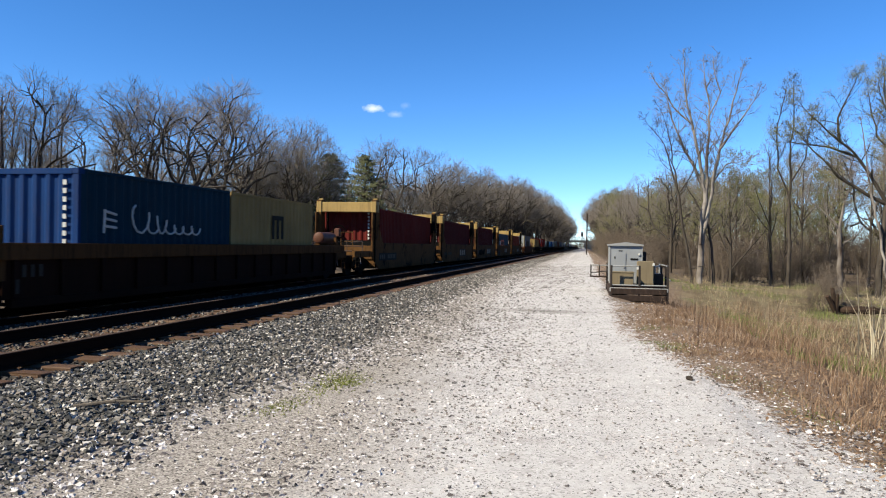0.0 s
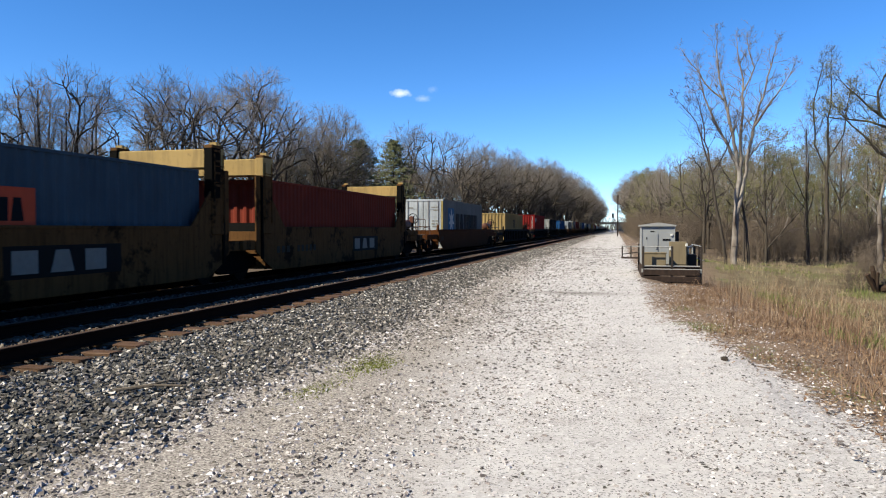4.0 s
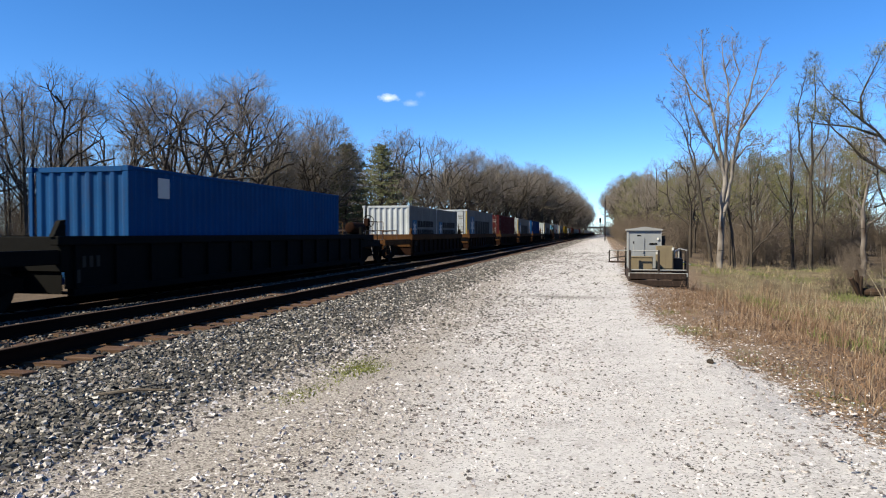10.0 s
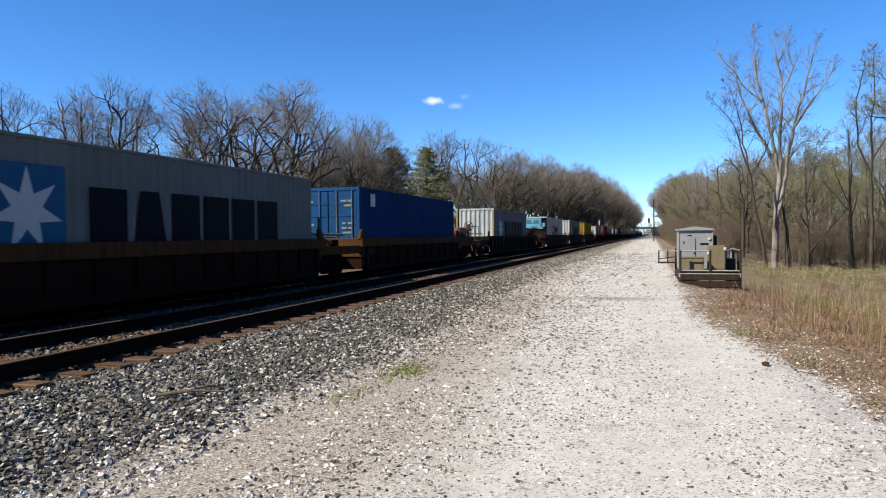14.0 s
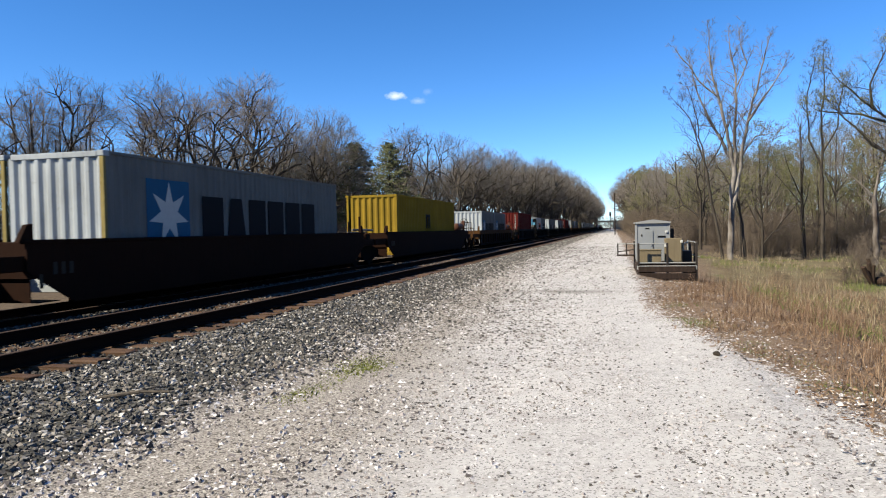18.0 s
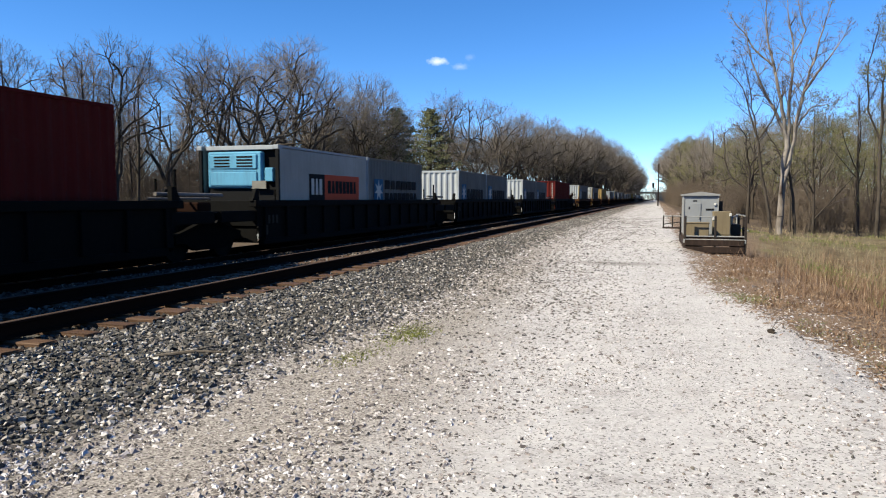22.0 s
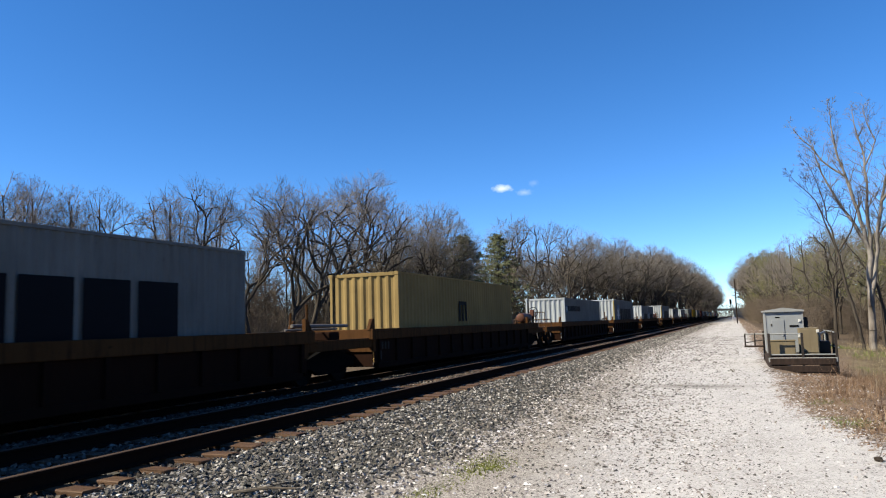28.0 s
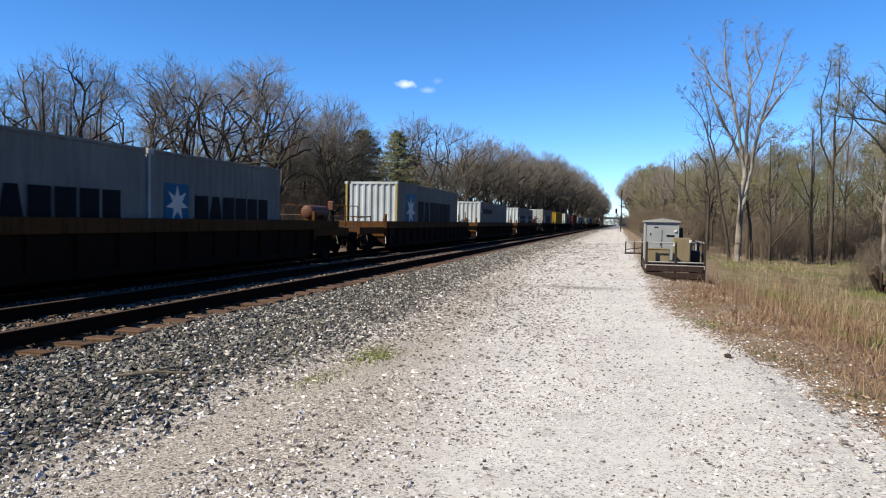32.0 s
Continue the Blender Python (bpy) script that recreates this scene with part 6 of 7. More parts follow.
def limb_tree(name, x, y, limbs, label, seed, bark="pale_bark", twig=0.007, buds=0, reach=2.0, bud_mat="leaf_bud", spread=0.10, dense=3.6, size=1.0, wide=1.0):
    """A tree that stands out, drawn limb by limb: each limb gives its radii and its bends (right of the foot, height over it), and carries side branches."""
    g = Grower(seed, (0, 5, 5, 4), (34, 36, 38, 40), (0.5, 0.52, 0.56, 0.6), (0.03, 0.07, 0.05, 0.02), (0.06, 0.12, 0.16, 0.2), twig, 0.15)
    r = g.r
    for n, (r0, r1, *bends) in enumerate(limbs):
        depth = 0.0 if n == 0 else r.uniform(-spread, spread) * 3
        pts = [Vector((a, depth * k / len(bends), b)) for k, (a, b) in enumerate(bends)]
        pts = [Vector((p.x * wide, p.y, p.z)) * size for p in pts]
        total = sum((b - a).length for a, b in zip(pts, pts[1:]))
        gone, p = 0.0, pts[0]
        for a, b in zip(pts, pts[1:]):
            cuts = max(2, int((b - a).length / 0.5))
            for k in range(cuts):
                q = a.lerp(b, (k + 1) / cuts) + (Vector((r.gauss(0, 0.035), r.gauss(0, 0.05), r.gauss(0, 0.02))) if k < cuts - 1 else Vector())
                f0, f1 = gone / total, (gone + (q - p).length) / total
                g.wood.append((*p, *q, r0 + (r1 - r0) * f0, r0 + (r1 - r0) * f1))
                d = (q - p).normalized()
                if n > 0 and f0 > 0.18:
                    for _ in range(int(dense * (q - p).length + r.random())):
                        side = Vector((r.gauss(0, 1), r.gauss(0, 0.8), r.gauss(0.35, 0.6))).normalized()
                        rr = min(0.035, (r0 + (r1 - r0) * f1) * 0.5)
                        g.stem(p.lerp(q, r.random()), (d * 0.75 + side * 0.8).normalized(), reach * r.uniform(0.4, 1.0) * (1.15 - 0.5 * f0), rr, 2)
                gone += (q - p).length
                p = q
        if n > 0:
            g.stem(p, (pts[-1] - pts[-2]).normalized(), reach * 0.6, r1, 1)
    t = thing("tree", Matrix.Translation((x, y, ground_z(x, y) - 0.05)), label, "tree", "trees at the edge of the grass")
    a, b = g.meshes(name, MAT[bark], MAT["bark"] if bark == "bark" else MAT["twig"])
    for part_name, me in (("trunk", a), ("crown", b)):
        new(part_name, me).parent = t
    if buds:
        p = tagged(new("foliage", g.buds(name, buds * 5, 0.024, MAT[bud_mat], seed)), kind="stuff")
        p.parent = t
    return t


limb_tree("forked_tree", 6.6, 43.3, [
    (0.20, 0.155, (0, -0.2), (0.05, 1.2), (0.10, 2.6), (0.33, 5.9)),
    (0.13, 0.035, (0.10, 3.0), (0.80, 5.8), (1.0, 7.4), (1.35, 8.8), (2.1, 11.1), (2.6, 13.0)),
    (0.11, 0.035, (0.33, 5.8), (-0.80, 8.0), (-1.5, 9.2), (-2.2, 10.6), (-2.5, 11.6)),
    (0.12, 0.035, (0.33, 5.8), (-0.35, 8.8), (-1.2, 12.1), (-1.35, 13.6)),
    (0.06, 0.03, (-0.85, 10.4), (-2.1, 11.4), (-3.2, 12.8)),
    (0.105, 0.035, (0.36, 5.9), (0.42, 8.6), (0.55, 11.3), (0.15, 13.2)),
    (0.05, 0.03, (0.55, 10.9), (1.3, 12.3), (0.9, 13.4)),
    (0.08, 0.03, (1.35, 8.7), (2.3, 10.0), (3.5, 11.5)),
    (0.06, 0.03, (0.9, 6.6), (1.8, 7.7), (2.4, 7.8))], "tall bare forked tree with peeling pale bark", 71, reach=2.0, size=0.92, wide=0.84)
limb_tree("slender_tree", 6.0, 42.0, [
    (0.095, 0.075, (0, -0.2), (-0.20, 1.6), (-0.45, 2.9), (-0.85, 5.5)),
    (0.06, 0.02, (-0.85, 5.4), (-1.4, 7.4), (-1.8, 8.8), (-2.5, 9.7)),
    (0.055, 0.02, (-0.85, 5.4), (-1.1, 7.0), (-1.55, 9.2), (-1.8, 10.2)),
    (0.05, 0.025, (-0.85, 5.7), (-0.15, 6.8), (0.2, 7.9))], "slender bare tree with a bent stem", 72, "bark", reach=1.9, size=0.92)
limb_tree("dead_trunk", 7.5, 43.8, [
    (0.10, 0.06, (0, -0.2), (-0.15, 2.2), (-0.5, 4.0)), (0.05, 0.02, (-0.5, 3.9), (-1.2, 5.2), (-1.6, 5.8))], "thin dead trunk behind the forked tree", 79, "bark", reach=0.9)
limb_tree("straight_tree", 11.9, 45.0, [
    (0.12, 0.10, (0, -0.2), (0.03, 2.5), (0.0, 5.5)),
    (0.085, 0.02, (0.0, 5.4), (-0.05, 8.5), (0.15, 11.5), (0.1, 13.2)),
    (0.06, 0.025, (0.0, 6.0), (-0.8, 8.0), (-0.9, 10.4), (-0.5, 12.6)),
    (0.05, 0.025, (0.0, 7.0), (0.9, 8.6), (1.2, 11.0))], "straight dark tree with thin upper branches", 73, "bark", buds=1500, reach=1.5, size=0.9)
limb_tree("leaning_tree", 14.3, 38.5, [
    (0.16, 0.13, (0, -0.2), (0.05, 1.4), (0.20, 3.3), (0.42, 5.2)),
    (0.11, 0.03, (0.42, 5.1), (-0.8, 5.75), (-2.1, 6.6), (-2.9, 7.6), (-3.7, 8.4)),
    (0.095, 0.03, (0.42, 5.1), (-0.55, 6.8), (-1.4, 8.0), (-2.6, 9.0), (-3.7, 10.1)),
    (0.07, 0.03, (-1.2, 7.7), (-2.5, 8.25), (-4.2, 8.5)),
    (0.10, 0.03, (0.42, 5.1), (1.0, 6.7), (1.2, 7.9), (0.6, 9.5), (0.1, 10.8)),
    (0.08, 0.03, (1.2, 7.8), (2.1, 9.2), (2.4, 11.0)),
    (0.07, 0.03, (-2.0, 8.5), (-2.1, 9.8), (-1.5, 11.2))], "leaning tree with long arching limbs and yellow-green buds", 74, "bark", buds=5200, reach=2.0, bud_mat="fresh_bud", size=0.92)
limb_tree("pale_snag", 14.8, 38.2, [
    (0.075, 0.05, (0, -0.2), (-0.45, 2.4), (-0.95, 5.1)), (0.045, 0.02, (-0.95, 5.0), (-1.2, 6.6), (-1.5, 8.6))], "thin pale leaning dead stem", 77, reach=0.8, dense=1.2)
limb_tree("dead_snag", 12.6, 38.5, [
    (0.15, 0.11, (0, -0.2), (0.0, 2.0), (-0.08, 3.5)),
    (0.07, 0.02, (-0.08, 3.4), (-0.7, 4.2), (-1.4, 4.8)), (0.08, 0.02, (-0.08, 3.5), (0.1, 4.6), (0.4, 5.8)),
    (0.06, 0.02, (0.0, 2.5), (0.6, 3.0), (1.1, 3.8)), (0.05, 0.02, (0.0, 2.8), (-0.5, 3.5), (-0.6, 4.0))], "broken pale dead tree with stubby limbs", 75, reach=0.9, dense=1.8)
limb_tree("edge_tree", 17.6, 42.0, [
    (0.22, 0.17, (0, -0.2), (0.1, 2.0), (-0.1, 5.0)), (0.13, 0.04, (-0.1, 4.9), (-0.9, 7.4), (-1.6, 9.6), (-1.9, 11.6)),
    (0.14, 0.04, (-0.1, 4.9), (0.5, 8.0), (0.9, 12.4)), (0.07, 0.03, (-0.9, 7.3), (-2.2, 8.6), (-2.6, 10.4))], "bare tree with budding twigs", 76, "bark", buds=2600, reach=1.9, bud_mat="fresh_bud")


# a rotting stump and trunk in the meadow
def make_fallen_trunk():
    x, y = 10.2, 31.5
    t = thing("fallen_log", pose(x, y, ground_z(x, y), 0, 0, -6) @ Matrix.Scale(1.3, 4), "dark rotting stump with its fallen trunk in the dry grass", "log")
    r = random.Random(3)
    bm = rods(((0.1, 0.1, 0.16), (1.1, 0.15, 0.17), 0.13), ((1.1, 0.15, 0.17), (2.2, 0.05, 0.12), 0.10), n=9)
    for v in bm.verts:
        v.co *= 1 + 0.05 * noise.noise(v.co * 5)
    part("trunk", bm, MAT["rotten"], t)
    bm = rods(*[((0, 0, 0), (r.gauss(-0.1, 0.16), r.gauss(0, 0.15), r.uniform(0.35, 0.85)), r.uniform(0.04, 0.09)) for _ in range(7)], n=6)
    part("stump", bm, MAT["rotten"], t)
    bm = rods(*[((r.uniform(0, 2), 0.1, 0.15), (r.uniform(0, 2.4), r.uniform(-0.2, 0.4), r.uniform(0.4, 0.9)), 0.012) for _ in range(9)], n=5)
    tagged(part("broken_branch", bm, MAT["log"], t), kind="stuff")


make_fallen_trunk()


# ---- grass and weeds ----
def blades(name, xs, ys, height, width, material, label, seed, lean=0.35, even=False):
    """Bent blades of grass, each of two quads."""
    rng = np.random.default_rng(seed)
    n = len(xs)
    z = np.array([ground_z(a, b) for a, b in zip(xs, ys)]) - 0.01
    patch = np.array([noise.noise((a * 0.7, b * 0.7, seed)) for a, b in zip(xs, ys)])
    h = height * rng.uniform(0.5, 1.2, n) * (1.0 if even else np.clip(0.6 + 1.7 * patch, 0.15, 1.9))
    a, b = rng.uniform(0, 6.28, n), rng.uniform(0, 6.28, n)
    l = lean * rng.random(n) * h
    w = width * rng.uniform(0.6, 1.3, n)
    ox, oy = np.cos(a) * w, np.sin(a) * w
    dx, dy = np.cos(b) * l, np.sin(b) * l
    v = np.zeros((n, 6, 3))
    for k, (f, g, s) in enumerate(((0, 0, 1.0), (0.55, 0.35, 0.8), (1.0, 1.0, 0.15))):
        for j, sg in enumerate((-1, 1)):
            v[:, 2 * k + j, 0] = xs + dx * g + sg * ox * s
            v[:, 2 * k + j, 1] = ys + dy * g + sg * oy * s
            v[:, 2 * k + j, 2] = z + h * f
    q = np.array([(0, 1, 3, 2), (2, 3, 5, 4)])
    f = q[None] + (np.arange(n) * 6)[:, None, None]
    return tagged(new(name, np_mesh(name, v.reshape(-1, 3), f.reshape(-1, 4), material)), label, "grass", kind="stuff")


def make_grass():
    rng = np.random.default_rng(8)

    def field(n, x0, x1, y0, y1, keep, power=1.3):
        x, y = rng.uniform(x0, x1, n), y0 + (y1 - y0) * rng.random(n) ** power
        k = keep(x, y)
        return x[k], y[k]

    def edge(y):                      # where the lane gives way to weeds
        return np.interp(y, [3, 5, 8, 10, 12, 14, 18, 22, 26], [2.65, 2.35, 1.85, 1.5, 1.05, 0.8, 0.85, 1.5, 2.2])

    def clump(x, y, s, t):
        return np.array([noise.noise((a * s, b * s, t)) for a, b in zip(x, y)])
    x, y = field(120000, 0.6, 8.0, -3, 31, lambda x, y: (x > edge(y) + 0.10 + rng.exponential(0.30, len(x))) & (x < edge(y) + 4.2 + rng.normal(0, 0.6, len(x))))
    k = clump(x, y, 1.6, 1) + rng.normal(0, 0.12, len(x)) > -0.06
    blades("brown_weeds", x[k], y[k], 0.15, 0.0042, MAT["rust_weed"], "tangled low rust-brown dead weeds at the edge of the lane", 1, 1.5)
    x, y = field(30000, 0.9, 8.5, 4.0, 31, lambda x, y: (x > edge(y) + 0.45 + rng.exponential(0.5, len(x))) & (x < edge(y) + 5.5))
    k = clump(x, y, 0.9, 11) + rng.normal(0, 0.12, len(x)) > 0.02
    blades("weed_stalks", x[k], y[k], 0.40, 0.0034, MAT["rust_weed"], "thin leaning dead weed stalks", 11, 0.75)
    x, y = field(105000, 2.2, 26, -3, 52, lambda x, y: x > edge(y) + 3.0 + rng.normal(0, 0.6, len(x)))
    k = clump(x, y, 0.6, 2) + rng.normal(0, 0.12, len(x)) > -0.06
    blades("dry_grass", x[k], y[k], 0.26, 0.0060, MAT["dry_grass"], "pale matted dry grass in the low meadow", 2, 1.1)
    x, y = field(80000, 3.4, 24, 8, 48, lambda x, y: x > edge(y) + 2.4)
    k = clump(x, y, 0.35, 7) + rng.normal(0, 0.06, len(x)) > 0.06
    blades("green_grass", x[k], y[k], 0.20, 0.007, MAT["green_weed"], "patches of fresh green grass coming through", 3, 0.9)
    # reeds in scattered stands
    xs, ys = [], []
    for _ in range(90):
        cx, cy = rng.uniform(3.6, 18), 11 + 32 * rng.random() ** 1.1
        if cx > edge(cy) + 2.6:
            k = int(rng.integers(8, 30))
            xs.append(rng.normal(cx, 0.30, k)), ys.append(rng.normal(cy, 0.4, k))
    cx, cy = field(5200, 2.6, 8, 17, 36, lambda x, y: x > np.interp(y, [17, 22, 36], [2.6, 3.0, 3.2]))
    k = clump(cx, cy, 0.8, 13) + rng.normal(0, 0.1, len(cx)) > 0.08
    xs.append(cx[k]), ys.append(cy[k])
    blades("reeds", np.concatenate(xs), np.concatenate(ys), 0.56, 0.0045, MAT["reed"], "stands of pale reeds in the meadow", 6, 0.5)
    xs, ys = [], []
    for cx, cy, k in ((5.2, 14.3, 13), (5.7, 14.9, 12), (6.3, 14.5, 14), (7.2, 16.0, 12)):
        xs.append(rng.normal(cx, 0.14, k)), ys.append(rng.normal(cy, 0.2, k))
    blades("tall_reeds", np.concatenate(xs), np.concatenate(ys), 1.55, 0.0120, MAT["tall_reed"], "tall pale leaning reed stalks", 16, 0.5, True)
    # fallen leaves and broken stalks
    n = 70000
    x, y = field(n, 0.6, 7.5, 3.5, 26, lambda x, y: x > edge(y) - 0.35 + rng.exponential(0.35, len(x)), 1.5)
    k = clump(x, y, 1.3, 5) > -0.18
    x, y = x[k], y[k]
    m = len(x)
    z = np.array([ground_z(a, b) for a, b in zip(x, y)]) + rng.uniform(0.004, 0.05, m)
    c = np.stack([x, y, z], 1)
    e1 = rng.normal(0, 1, (m, 3)) * np.array([1, 1, 0.45])
    e2 = rng.normal(0, 1, (m, 3)) * np.array([1, 1, 0.45])
    e1 *= (rng.uniform(0.010, 0.034, m) / np.linalg.norm(e1, axis=1))[:, None]
    e2 *= (rng.uniform(0.004, 0.014, m) / np.linalg.norm(e2, axis=1))[:, None]
    v = np.stack([c - e1, c + e2, c + e1, c - e2], 1).reshape(-1, 3)
    tagged(new("leaf_litter", np_mesh("leaf_litter", v, np.arange(m * 4).reshape(-1, 4), MAT["rust_weed"])), "fallen brown leaves and broken stalks beside the lane", "leaf litter", kind="stuff")
    xs, ys = [], []
    for cx, cy, n, s in ( (1.15, 12.6, 260, 0.12), (2.6, 6.3, 420, 0.22), (3.0, 5.6, 420, 0.24), (2.3, 7.6, 260, 0.2), (1.35, 11.4, 240, 0.1)):
        xs.append(rng.normal(cx, s * 1.6, n)), ys.append(rng.normal(cy, s * 2.0, n))
    for k in range(34):
        cy = rng.uniform(4.4, 15)
        n = int(rng.integers(60, 160))
        xs.append(rng.normal(float(edge(cy)) + rng.uniform(0.1, 1.0), 0.14, n)), ys.append(rng.normal(cy, 0.2, n))
    blades("green_tufts", np.concatenate(xs), np.concatenate(ys), 0.032, 0.005, MAT["green_weed"], "small green tufts in the gravel", 4, 1.0)
    xs, ys = [], []
    for cx, cy, n in ((-3.08, 6.5, 1700), (-2.78, 7.9, 1500), (-3.0, 7.2, 500)):
        xs.append(rng.normal(cx, 0.15, n)), ys.append(rng.normal(cy, 0.30, n))
    blades("moss", np.concatenate(xs), np.concatenate(ys), 0.04, 0.008, MAT["moss"], "flat yellow-green moss between lane and ballast", 5, 1.2)


make_grass()


# ---- lineside hut on its railed deck ----
def make_hut():
    t = thing("equipment_deck", pose(1.85, 25.2, 0), "dark timber equipment deck with a galvanised railing beside the lane", "platform")
    n = 12
    for i in range(n):
        y = -0.9 + i * 0.32
        part("deck_board", boxes((-1.0, 0.85, y, y + 0.29, 0.28, 0.34), bevel=0.008), MAT["timber"], t)
    for z in (-0.62, -0.40, -0.18, 0.05):
        part("crib_timber", boxes((-0.98, 0.83, -1.02, -0.86, z, z + 0.2), bevel=0.015), MAT["timber"], t)
        part("crib_timber", boxes((-1.02, -0.86, -0.9, 2.9, z, z + 0.2), bevel=0.015), MAT["timber"], t)
        part("crib_timber", boxes((0.72, 0.86, -0.9, 2.9, z, z + 0.2), bevel=0.015), MAT["timber"], t)
    for x, y in ((-0.97, -0.95), (-0.05, -0.95), (0.86, -0.95), (0.95, 0.5), (0.95, 2.0), (-1.0, 2.7), (0.95, 2.9)):
        part("rail_post", boxes((x - 0.035, x + 0.035, y - 0.035, y + 0.035, -0.5 if x == -0.05 else -0.25, 1.02), bevel=0.006), MAT["dark_rail"], t, "dark handrail post")
    part("handrail", rods(((-0.97, -0.95, 1.0), (-0.05, -0.95, 1.0), 0.022), ((0.95, 0.4, 1.0), (0.95, 2.9, 1.0), 0.022), ((0.86, -0.95, 1.0), (0.95, 0.5, 1.0), 0.022)), MAT["galv"], t, "galvanised handrail")
    part("mid_rail", rods(((-0.97, -0.95, 0.36), (0.86, -0.95, 0.36), 0.022), ((0.95, -0.9, 0.55), (0.95, 2.9, 0.55), 0.02)), MAT["galv"], t, "galvanised mid rail")
    part("edge_beam", boxes((-1.02, 0.88, -1.0, -0.92, 0.14, 0.27), bevel=0.01), MAT["galv"], t)
    h = thing("equipment_hut", pose(1.43, 26.0, 0.34), "small pale grey metal equipment hut with a low-pitched roof", "hut")
    part("wall", boxes((-0.56, 0.56, -0.2, 1.6, 0.0, 1.34), bevel=0.012), MAT["hut_grey"], h)
    part("roof", prism([(-0.61, 1.34), (0.61, 1.34), (0.61, 1.39), (0.0, 1.48), (-0.61, 1.39)], -0.28, 1.68, "y"), MAT["hut_roof"], h)
    d = part("door", boxes((-0.38, 0.0, -0.225, -0.2, 0.2, 1.08), bevel=0.006), MAT["hut_grey"], h)
    part("handle", boxes((-0.08, -0.04, -0.25, -0.225, 0.55, 0.67)), MAT["galv"], d)
    part("hinge", boxes((-0.40, -0.36, -0.235, -0.21, 0.30, 0.38)), MAT["dark_rail"], d)
    part("hinge", boxes((-0.40, -0.36, -0.235, -0.21, 0.88, 0.96)), MAT["dark_rail"], d)
    part("door_sign", boxes((-0.26, -0.12, -0.205, -0.198, 1.14, 1.18)), MAT["black_paint"], h)
    part("vent", boxes((0.16, 0.42, -0.215, -0.198, 0.84, 0.90)), MAT["dark_gap"], h, "dark vent slot")
    part("lamp", boxes((0.42, 0.50, -0.25, -0.198, 1.0, 1.08), bevel=0.01), MAT["white_paint"], h, "small white lamp")
    part("corner_trim", boxes((-0.575, -0.54, -0.22, -0.18, 0.0, 1.34)), MAT["hut_roof"], h)
    part("corner_trim", boxes((0.54, 0.575, -0.22, -0.18, 0.0, 1.34)), MAT["hut_roof"], h)
    part("meter_box", boxes((0.57, 0.72, 0.0, 0.25, 0.7, 1.15), bevel=0.01), MAT["dark_rail"], h, "dark meter box on the side")
    e = thing("engine_set", pose(2.5, 25.6, 0.34), "dark machinery with pipes on the deck", "machine")
    part("block", boxes((-0.15, 0.18, -0.3, 0.6, 0.0, 0.38), bevel=0.03), MAT["dark_rail"], e)
    part("pipe", rods(((-0.1, -0.2, 0.38), (-0.1, -0.2, 0.62), 0.03), ((-0.1, -0.2, 0.62), (0.1, 0.3, 0.66), 0.03), ((0.1, 0.3, 0.66), (0.1, 0.3, 0.3), 0.03)), MAT["galv"], e)
    c = thing("control_cabinet", pose(2.05, 25.1, 0.34), "tan metal control cabinet on the deck", "cabinet")
    part("body", boxes((-0.28, 0.28, -0.2, 0.2, 0.0, 0.82), bevel=0.015), MAT["cabinet_tan"], c)
    part("door", boxes((-0.25, 0.25, -0.215, -0.2, 0.05, 0.77), bevel=0.006), MAT["cabinet_tan"], c)
    part("lamp", boxes((0.22, 0.3, -0.23, -0.2, 0.66, 0.76), bevel=0.01), MAT["white_paint"], c)
    part("lamp", boxes((-0.30, -0.22, -0.23, -0.2, 0.52, 0.62), bevel=0.01), MAT["white_paint"], c)
    c = thing("battery_box", pose(1.25, 24.75, 0.34), "low tan battery box on the deck", "box")
    part("body", boxes((-0.38, 0.38, -0.2, 0.2, 0.0, 0.42), bevel=0.015), MAT["cabinet_tan"], c)
    part("lid", boxes((-0.40, 0.40, -0.22, 0.22, 0.42, 0.46), bevel=0.01), MAT["cabinet_tan"], c)
    for x in (-1.62, -1.30):
        part("side_rail_post", boxes((x - 0.025, x + 0.025, 2.38, 2.43, 0.52, 0.95)), MAT["dark_rail"], t)
    part("side_rail", rods(((-1.64, 2.4, 0.93), (-0.98, 2.4, 0.93), 0.022)), MAT["galv"], t, "short side railing")
    part("side_rail", rods(((-1.64, 2.4, 0.62), (-0.98, 2.4, 0.72), 0.018)), MAT["dark_rail"], t)
    part("side_step", boxes((-1.66, -0.98, 2.2, 2.6, 0.47, 0.52), bevel=0.008), MAT["timber"], t)


make_hut()


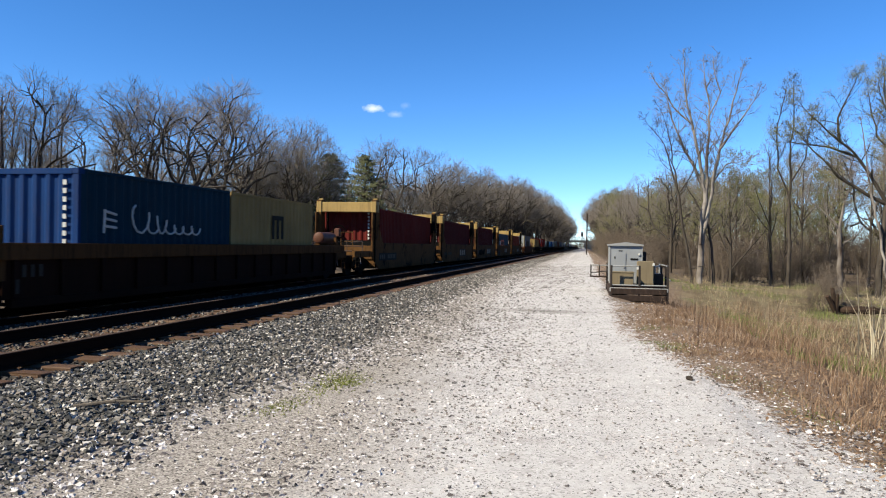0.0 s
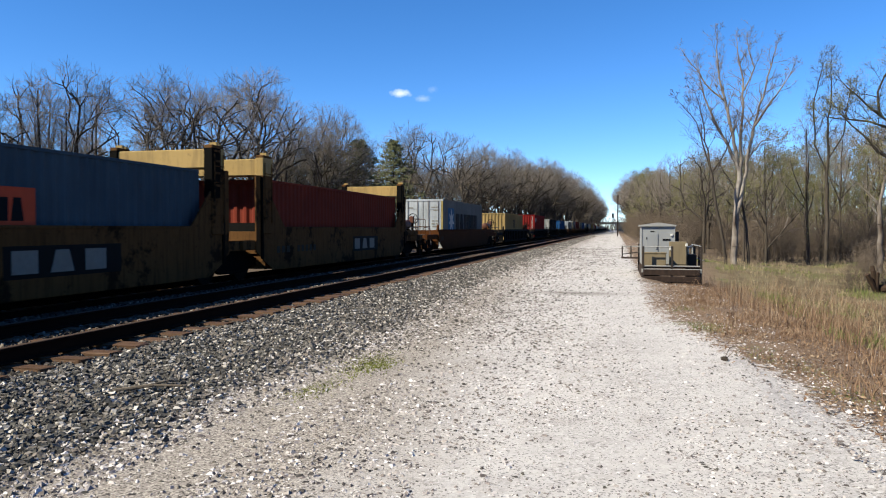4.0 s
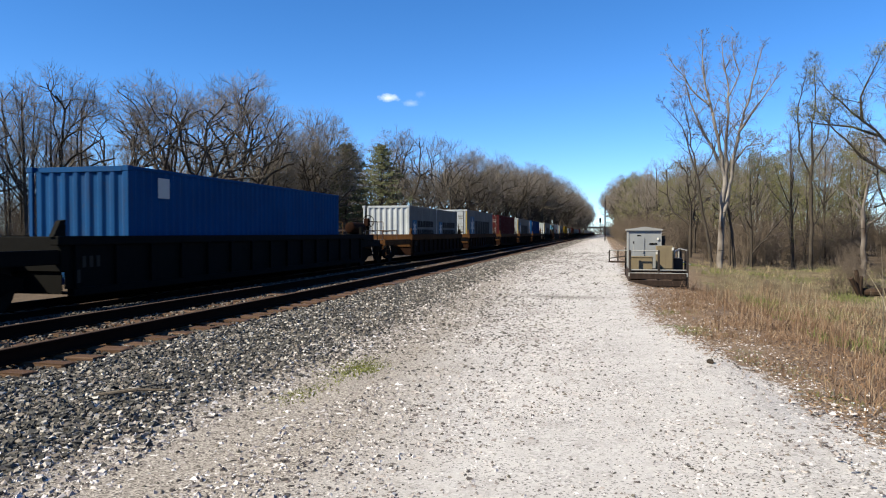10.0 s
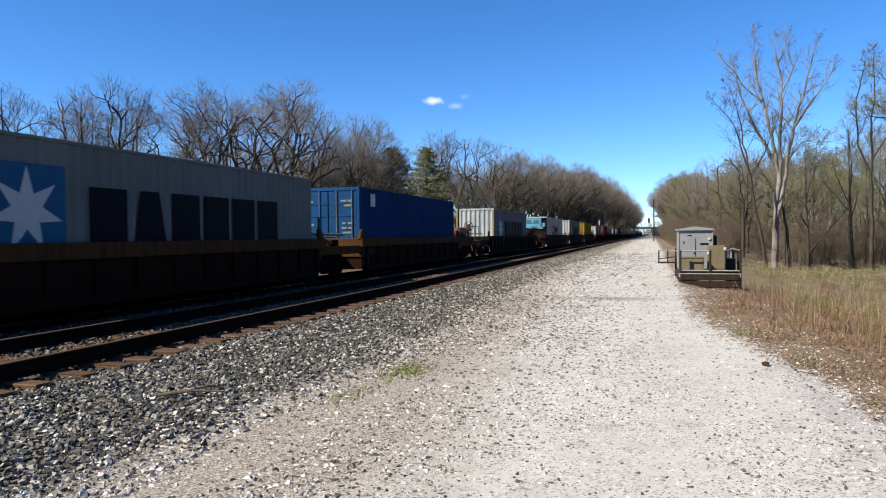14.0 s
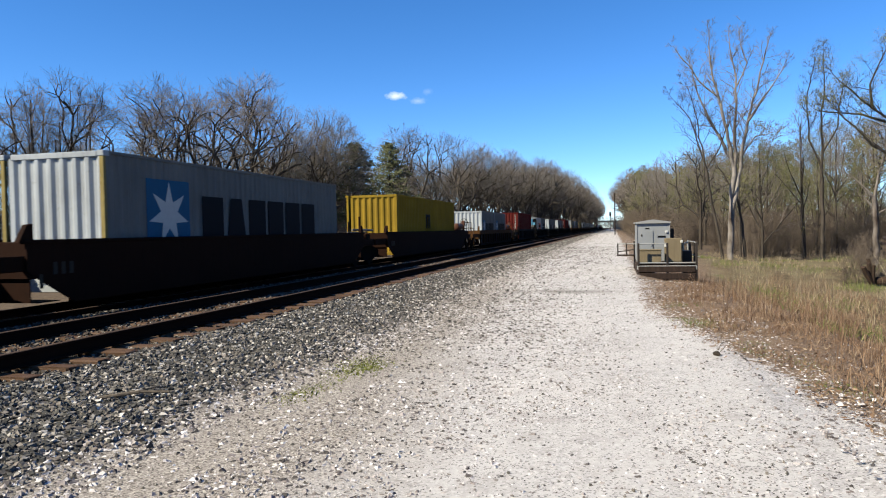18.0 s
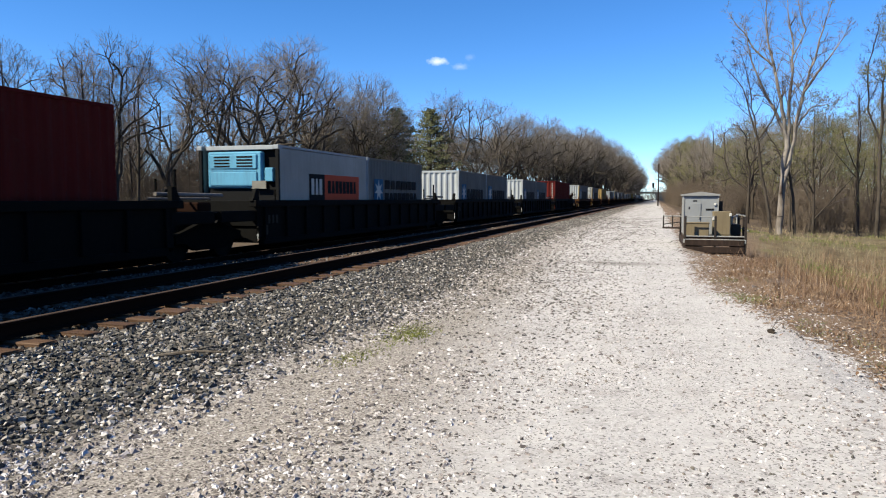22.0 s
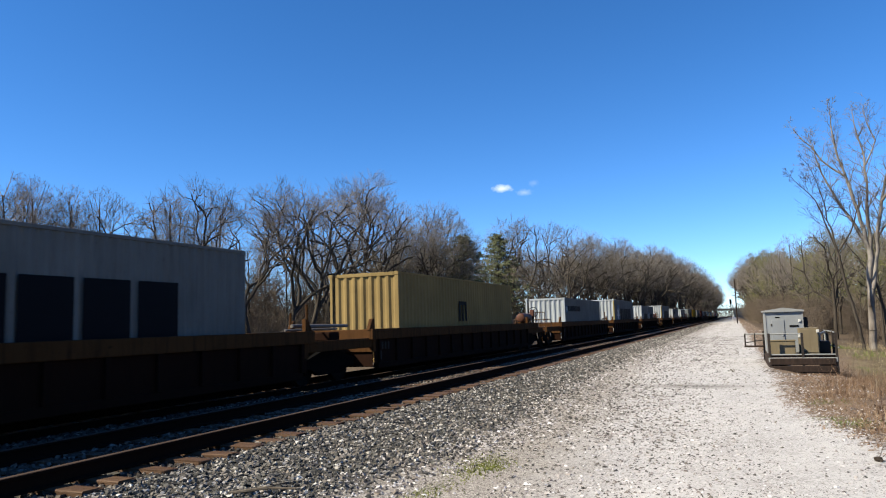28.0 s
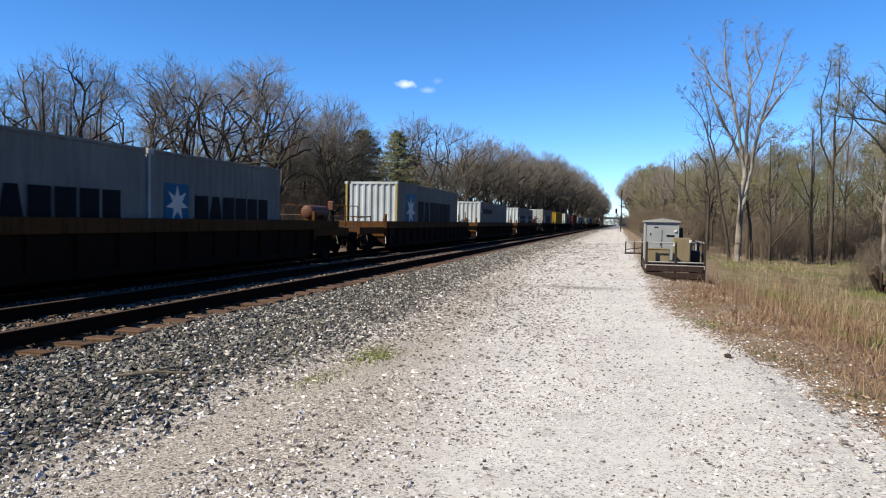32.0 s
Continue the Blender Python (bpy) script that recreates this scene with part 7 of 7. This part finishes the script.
# ---- along the lane and far off ----
def make_lineside():
    p = thing("utility_pole", pose(0.25, 150, 0), "thin dark wooden utility pole beside the lane", "pole")
    part("shaft", rods(((0, 0, -0.5), (0, 0, 8.6), 0.13), n=10), MAT["timber"], p)
    s = thing("signal_mast", pose(-1.6, 330, 0), "distant black railway signal mast", "signal")
    part("mast", rods(((0, 0, 0), (0, 0, 8.0), 0.12)), MAT["dark_rail"], s)
    part("head", boxes((-0.45, 0.45, -0.2, 0.2, 6.4, 8.6), bevel=0.1), MAT["black_steel"], s)
    b = thing("road_bridge", pose(-9, 620, 0), "low grey concrete road bridge across the tracks, far off", "bridge")
    part("deck", boxes((-40, 30, -3, 3, 5.6, 7.2)), MAT["concrete"], b)
    part("abutment", boxes((8, 30, -3, 3, -1, 5.7)), MAT["concrete"], b)
    part("abutment", boxes((-40, -16, -3, 3, -1, 5.7)), MAT["concrete"], b)
    log = thing("fallen_branch", pose(-4.55, 5.55, 0.09, 0, 0, 24), "bleached broken branch lying on the ballast", "branch")
    part("stem", rods(((0, 0, 0), (0.35, 0.03, 0.03), 0.017), ((0.35, 0.03, 0.03), (0.62, 0.0, 0.02), 0.012), ((0.3, 0.02, 0.03), (0.5, 0.16, 0.05), 0.008), n=7), MAT["log"], log)
    k = thing("clod", pose(1.3, 9.0, 0.0), "dark clod of earth with dead stalks beside the lane", "clod")
    bm = bmesh.new()
    bmesh.ops.create_icosphere(bm, subdivisions=2, radius=0.04, matrix=Matrix.Diagonal((1.1, 0.9, 0.75, 1)))
    for v in bm.verts:
        v.co *= 1 + 0.9 * noise.noise(v.co * 40)
        v.co.z += 0.025
    part("lump", bm, MAT["clod"], k)
    part("stalk", rods(((0, 0, 0.05), (0.05, 0.02, 0.16), 0.004), ((0.03, 0, 0.05), (0.1, 0.0, 0.13), 0.004), n=5), MAT["log"], k)


make_lineside()


def make_cloud(x, y, z, w, h, seed, label):
    """A thin sheet of cloud three kilometres off."""
    v = [(math.cos(k * math.pi / 12), 0, math.sin(k * math.pi / 12)) for k in range(24)]
    o = new("cloud", np_mesh("cloud", v, [list(range(24))], cloud_material(seed)))
    o.location, o.scale, o.rotation_euler = (x, y, z), (w, 1, h), (0, 0, radians(17))
    o.visible_shadow = False
    tagged(o, label, "cloud", "clouds", "structure")


make_cloud(-905, 2903, 585, 62, 26, 1, "small bright white cloud in a clear sky")
make_cloud(-815, 2925, 562, 50, 22, 2, "thin wisp of white cloud")
make_cloud(-775, 2935, 600, 34, 22, 3, "thin wisp of white cloud")

# ---- pieces of the tracks ----
make_track(XC1, RAIL1, 230, 1.0, "near railway track with rust-brown rails on wooden ties")
make_track(XC2, RAIL2, 0, 1.2, "far railway track under the passing train")


def motions():
    for ob, at in TRAIN:
        walk(ob, [(0.0, Matrix.Translation(at)), (32.0, Matrix.Translation(at - Vector((0, SPEED * 32.0, 0))))])


motions()
